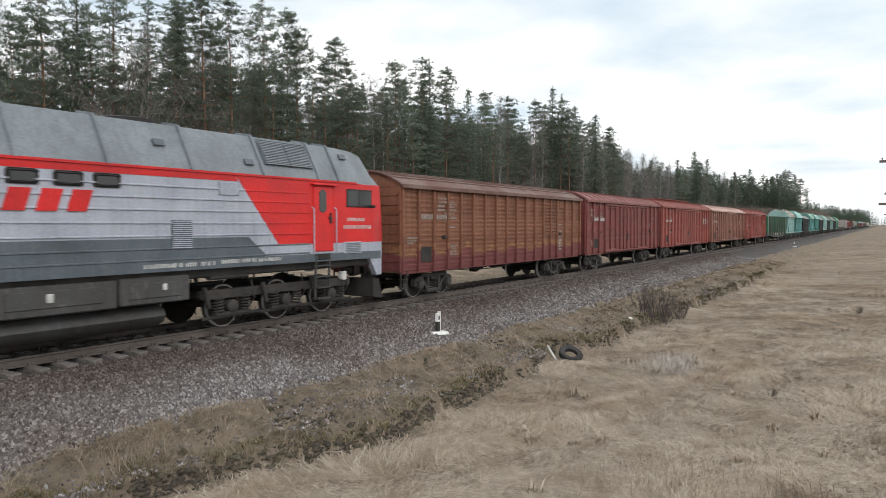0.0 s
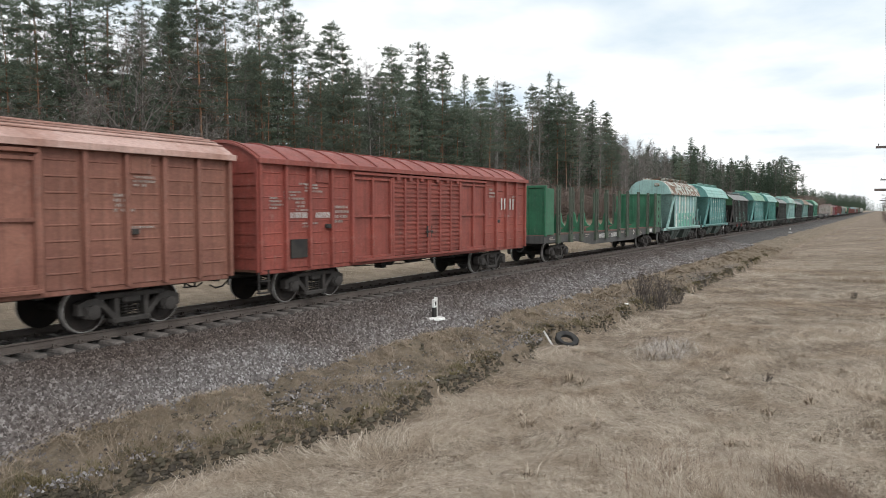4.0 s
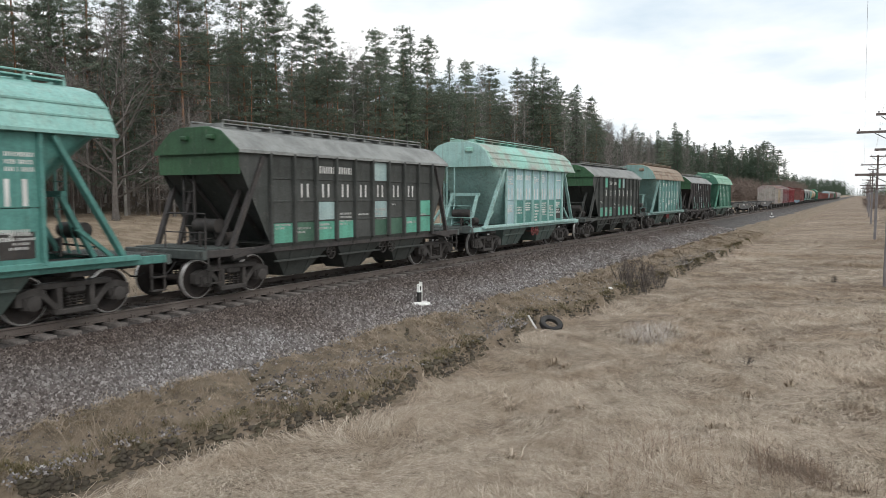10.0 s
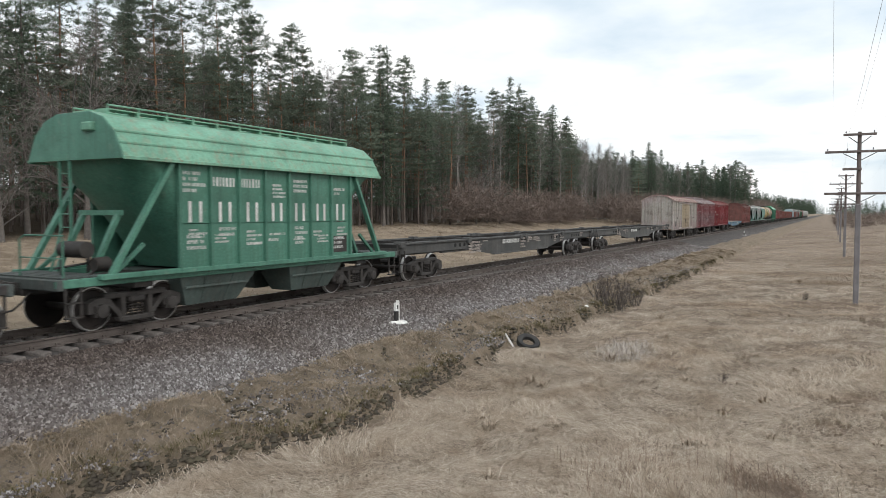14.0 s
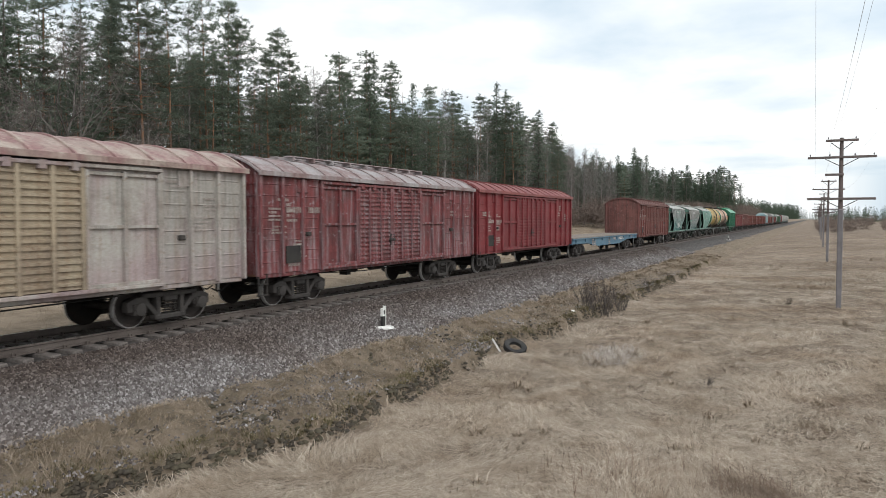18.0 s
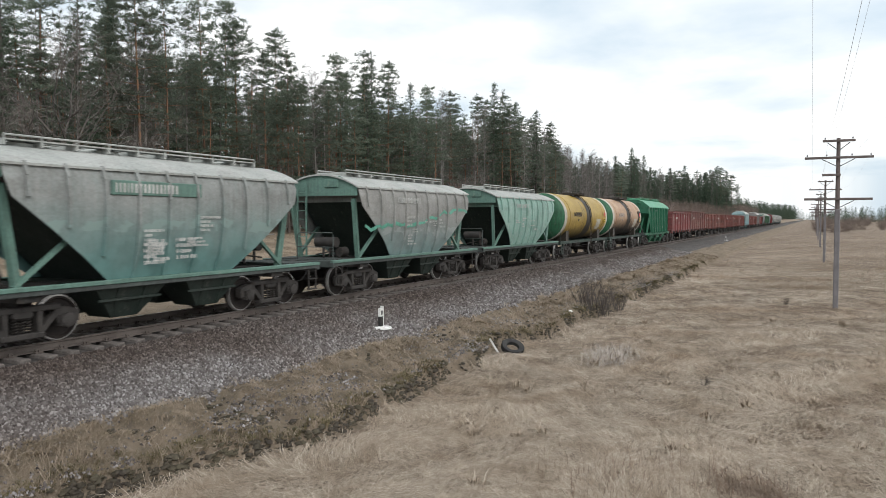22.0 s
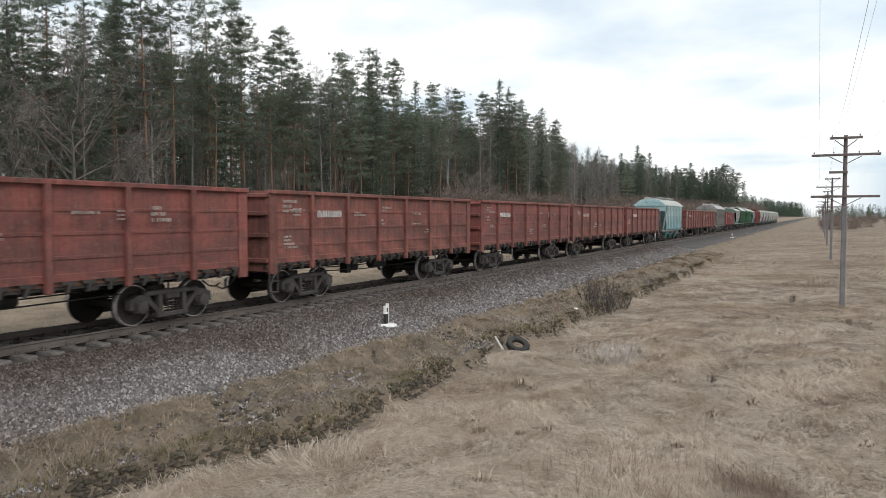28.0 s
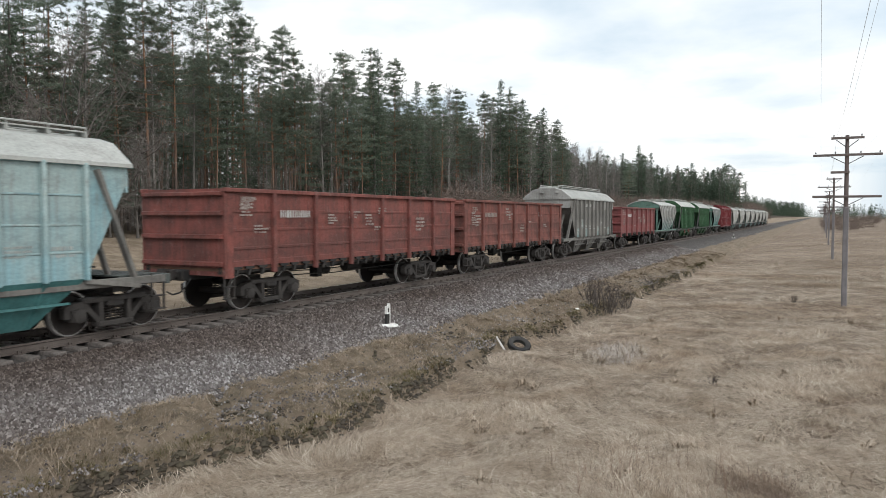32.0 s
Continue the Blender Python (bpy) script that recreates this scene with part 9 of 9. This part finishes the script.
couple(hopper_round("pale mint hopper wagon with dark green lower plates", mint, P("mint_roof_worn", (0.25, 0.50, 0.43), (0.30, 0.33, 0.29), (0.26, 0.18, 0.13), 0.3, 0.3, 0.6, 31.0), mint, (mint_blue, mint), WHITE, 7, True, green_mid, UNDER), -145.95)
couple(hopper_grid("sooty olive hopper wagon with scattered green plates", olive, GREY_ROOF, olive_end, panels, olive, WHITE, 8), -132.3)
couple(hopper_round("weathered teal hopper wagon with green plates and brown roof", weathered, brown_roof, weathered, (green_mid, weathered, green_mid, green_mid), WHITE, 9, True, green_mid, UNDER), -118.5)
couple(hopper_grid("soot black hopper wagon with pale blue lower patches", soot_brown, GREY_ROOF, olive_end, (patch_pale, patch_teal, patch_pale), soot_brown, WHITE, 10), -104.75)
couple(hopper_round("green mineral hopper wagon with a leaf green roof", green, leaf_roof, green, (), WHITE, 12, under=UNDER), -91.25)

couple(container_flat("empty charcoal grey container flat wagon", flat_grey, 23.6, 3), -73.0)
couple(container_flat("empty charcoal grey container flat wagon", flat_grey, 24.2, 4), -48.3)
couple(boxcar("weathered grey-beige boxcar with tan doors and pink roof", beige, pink_roof, 10, 13.6, True, door_mat=tan_door), -27.7)
couple(boxcar("worn crimson boxcar with peeling greyed roof and walkway", crimson_worn, grey_red_roof, 12, 13.7, True, walk_board=True), -13.4)
couple(boxcar("crimson boxcar with louvred doors and ribbed red roof", crimson, P("crimson_roof", (0.21, 0.062, 0.058), (0.17, 0.05, 0.05), (0.30, 0.17, 0.16), 0.3, 0.2, 0.6, 32.0), 13, 13.8, True), 1.05)
couple(plank_flat("empty blue flat wagon with a grey plank deck", flat_blue, 18.6, 3), 17.85)
couple(boxcar("maroon brown boxcar with a ribbed arched roof", maroon, P("maroon_roof", (0.13, 0.060, 0.052), (0.105, 0.05, 0.045), (0.20, 0.12, 0.10), 0.3, 0.2, 0.7, 33.0), 14, 13.8, True), 34.75)
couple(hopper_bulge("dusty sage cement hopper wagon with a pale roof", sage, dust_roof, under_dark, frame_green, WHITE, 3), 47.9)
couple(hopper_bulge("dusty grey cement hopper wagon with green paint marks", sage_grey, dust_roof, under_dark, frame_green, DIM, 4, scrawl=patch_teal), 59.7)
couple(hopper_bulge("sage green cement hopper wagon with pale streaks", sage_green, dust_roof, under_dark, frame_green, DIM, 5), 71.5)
couple(tank_wagon("yellow tank wagon with green end and black spill", OIL_SHADED[0], tank_green, cream, tank_frame, oil, 3), 83.3)
couple(tank_wagon("stained peach tank wagon with green end and black spill", OIL_SHADED[1], tank_green, cream, tank_frame, oil, 4), 95.4)
couple(hopper_grid("bright green mineral hopper wagon with pale sign blocks", bright_green, P("bright_green_roof", (0.10, 0.34, 0.21), (0.08, 0.29, 0.175), (0.05, 0.12, 0.08), 0.3, 0.15, 0.5, 34.0), bright_green, (), bright_green, WHITE, 12, True, 4.36), 109.0)
for u, m, words, k, ln, tp in ((123.2, gon_wine, "wine red open gondola wagon with pressed side panels", 1, 12.8, 3.26), (136.85, gon_dark, "dark brown tall gondola wagon with ribbed sides", 2, 13.1, 3.48),
                               (150.8, gon_red, "brick red open gondola wagon with scuffed panels", 3, 13.0, 3.26), (164.65, gon_rust, "rust red open gondola wagon with scuffed panels", 4, 12.9, 3.26),
                               (178.8, gon_red, "brick red open gondola wagon with white marks", 5, 13.0, 3.26), (192.6, gon_rust, "rust red open gondola wagon with white marks", 6, 13.1, 3.26),
                               (206.8, gon_red, "brick red open gondola wagon with white stencils", 7, 13.1, 3.26)):
    couple(gondola(words, m, k, ln, tp), u)
couple(hopper_grid("pale grey-blue hopper wagon with sea green funnels", ice, dust_roof, mint_blue, (mint_blue, ice, patch_pale, patch_blue), grey_h, WHITE, 13, False, 4.30, sea), 221.5)
for u, m, words, k in ((236.0, gon_red, "brick red open gondola wagon with a long number", 8), (250.0, gon_rust, "rust red open gondola wagon with scuffed panels", 9)):
    couple(gondola(words, m, k, 13.0), u)
couple(hopper_grid("ash grey hopper wagon with dusty plates", grey_h, dust_roof, sage_grey, (sage_grey, grey_h), grey_h, DIM, 14, False), 263.4)
couple(gondola("wine red open gondola wagon with a brown load", gon_wine, 10, 12.6, 3.26, True), 277.3)
couple(hopper_bulge("dusty grey cement hopper wagon with ribbed sides", sage_grey, dust_roof, under_dark, frame_green, DIM, 6), 290.0)
couple(hopper_grid("dark green hopper wagon with a pale roof", olive_end, dust_roof, olive_end, (), olive, DIM, 15, False), 302.6)
couple(hopper_grid("dark green hopper wagon with a pale roof", olive_end, dust_roof, olive_end, (), olive, DIM, 16, False), 316.2)
couple(hopper_bulge("pale sage cement hopper wagon with a dusty roof", sage, dust_roof, under_dark, frame_green, DIM, 7), 328.8)
couple(boxcar("dark crimson boxcar with a ribbed roof", crimson, crimson, 15, 13.8, True), 342.0)
tail = hopper_bulge("chalk white cement hopper wagon with a low arched roof", white_h, dust_roof, sage_grey, grey_h, DIM, 8, 6.0, 3.7)
couple(tail, 356.0)
for i in range(1, 8):
    couple(copy_thing(tail, pose(0, 0, 0)), 356.0 + 12.9 * i)


def rolled(t):
    """The train's way at any time, smoothly between the rows of ROLLED."""
    ts, ss = [a for a, _ in ROLLED], [b for _, b in ROLLED]
    k = max(0, min(len(ts) - 2, next((i for i in range(len(ts) - 1) if t <= ts[i + 1]), len(ts) - 2)))
    slope = lambda i: (ss[min(i + 1, len(ss) - 1)] - ss[max(i - 1, 0)]) / (ts[min(i + 1, len(ts) - 1)] - ts[max(i - 1, 0)])
    h = ts[k + 1] - ts[k]
    q = (t - ts[k]) / h
    return (2 * q ** 3 - 3 * q ** 2 + 1) * ss[k] + (q ** 3 - 2 * q ** 2 + q) * h * slope(k) + (-2 * q ** 3 + 3 * q ** 2) * ss[k + 1] + (q ** 3 - q ** 2) * h * slope(k + 1)


def motions():
    rows = [0.5 * i for i in range(65)]
    for t, u in TRAIN:
        walk(t, [(s, pose(u + rolled(s), D, 0)) for s in rows])
    # every wheelset turns as it rolls; those that stand alike on their bogies share one set of keys
    for side, sets in WHEELS.items():
        first = sets[0]
        walk(first, [(i / 30, Matrix.Translation((side * 0.925, 0, WR)) @ Matrix.Rotation(rolled(i / 30) / WR, 4, "Y")) for i in range(961)])
        keys = first.animation_data
        for o in [o for t, u in TRAIN for o in t.children_recursive if o.name.startswith("wheelset") and o.location.x * side > 0 and o is not first]:
            o.rotation_mode = "QUATERNION"
            a = o.animation_data_create()
            a.action, a.action_slot = keys.action, keys.action_slot


motions()
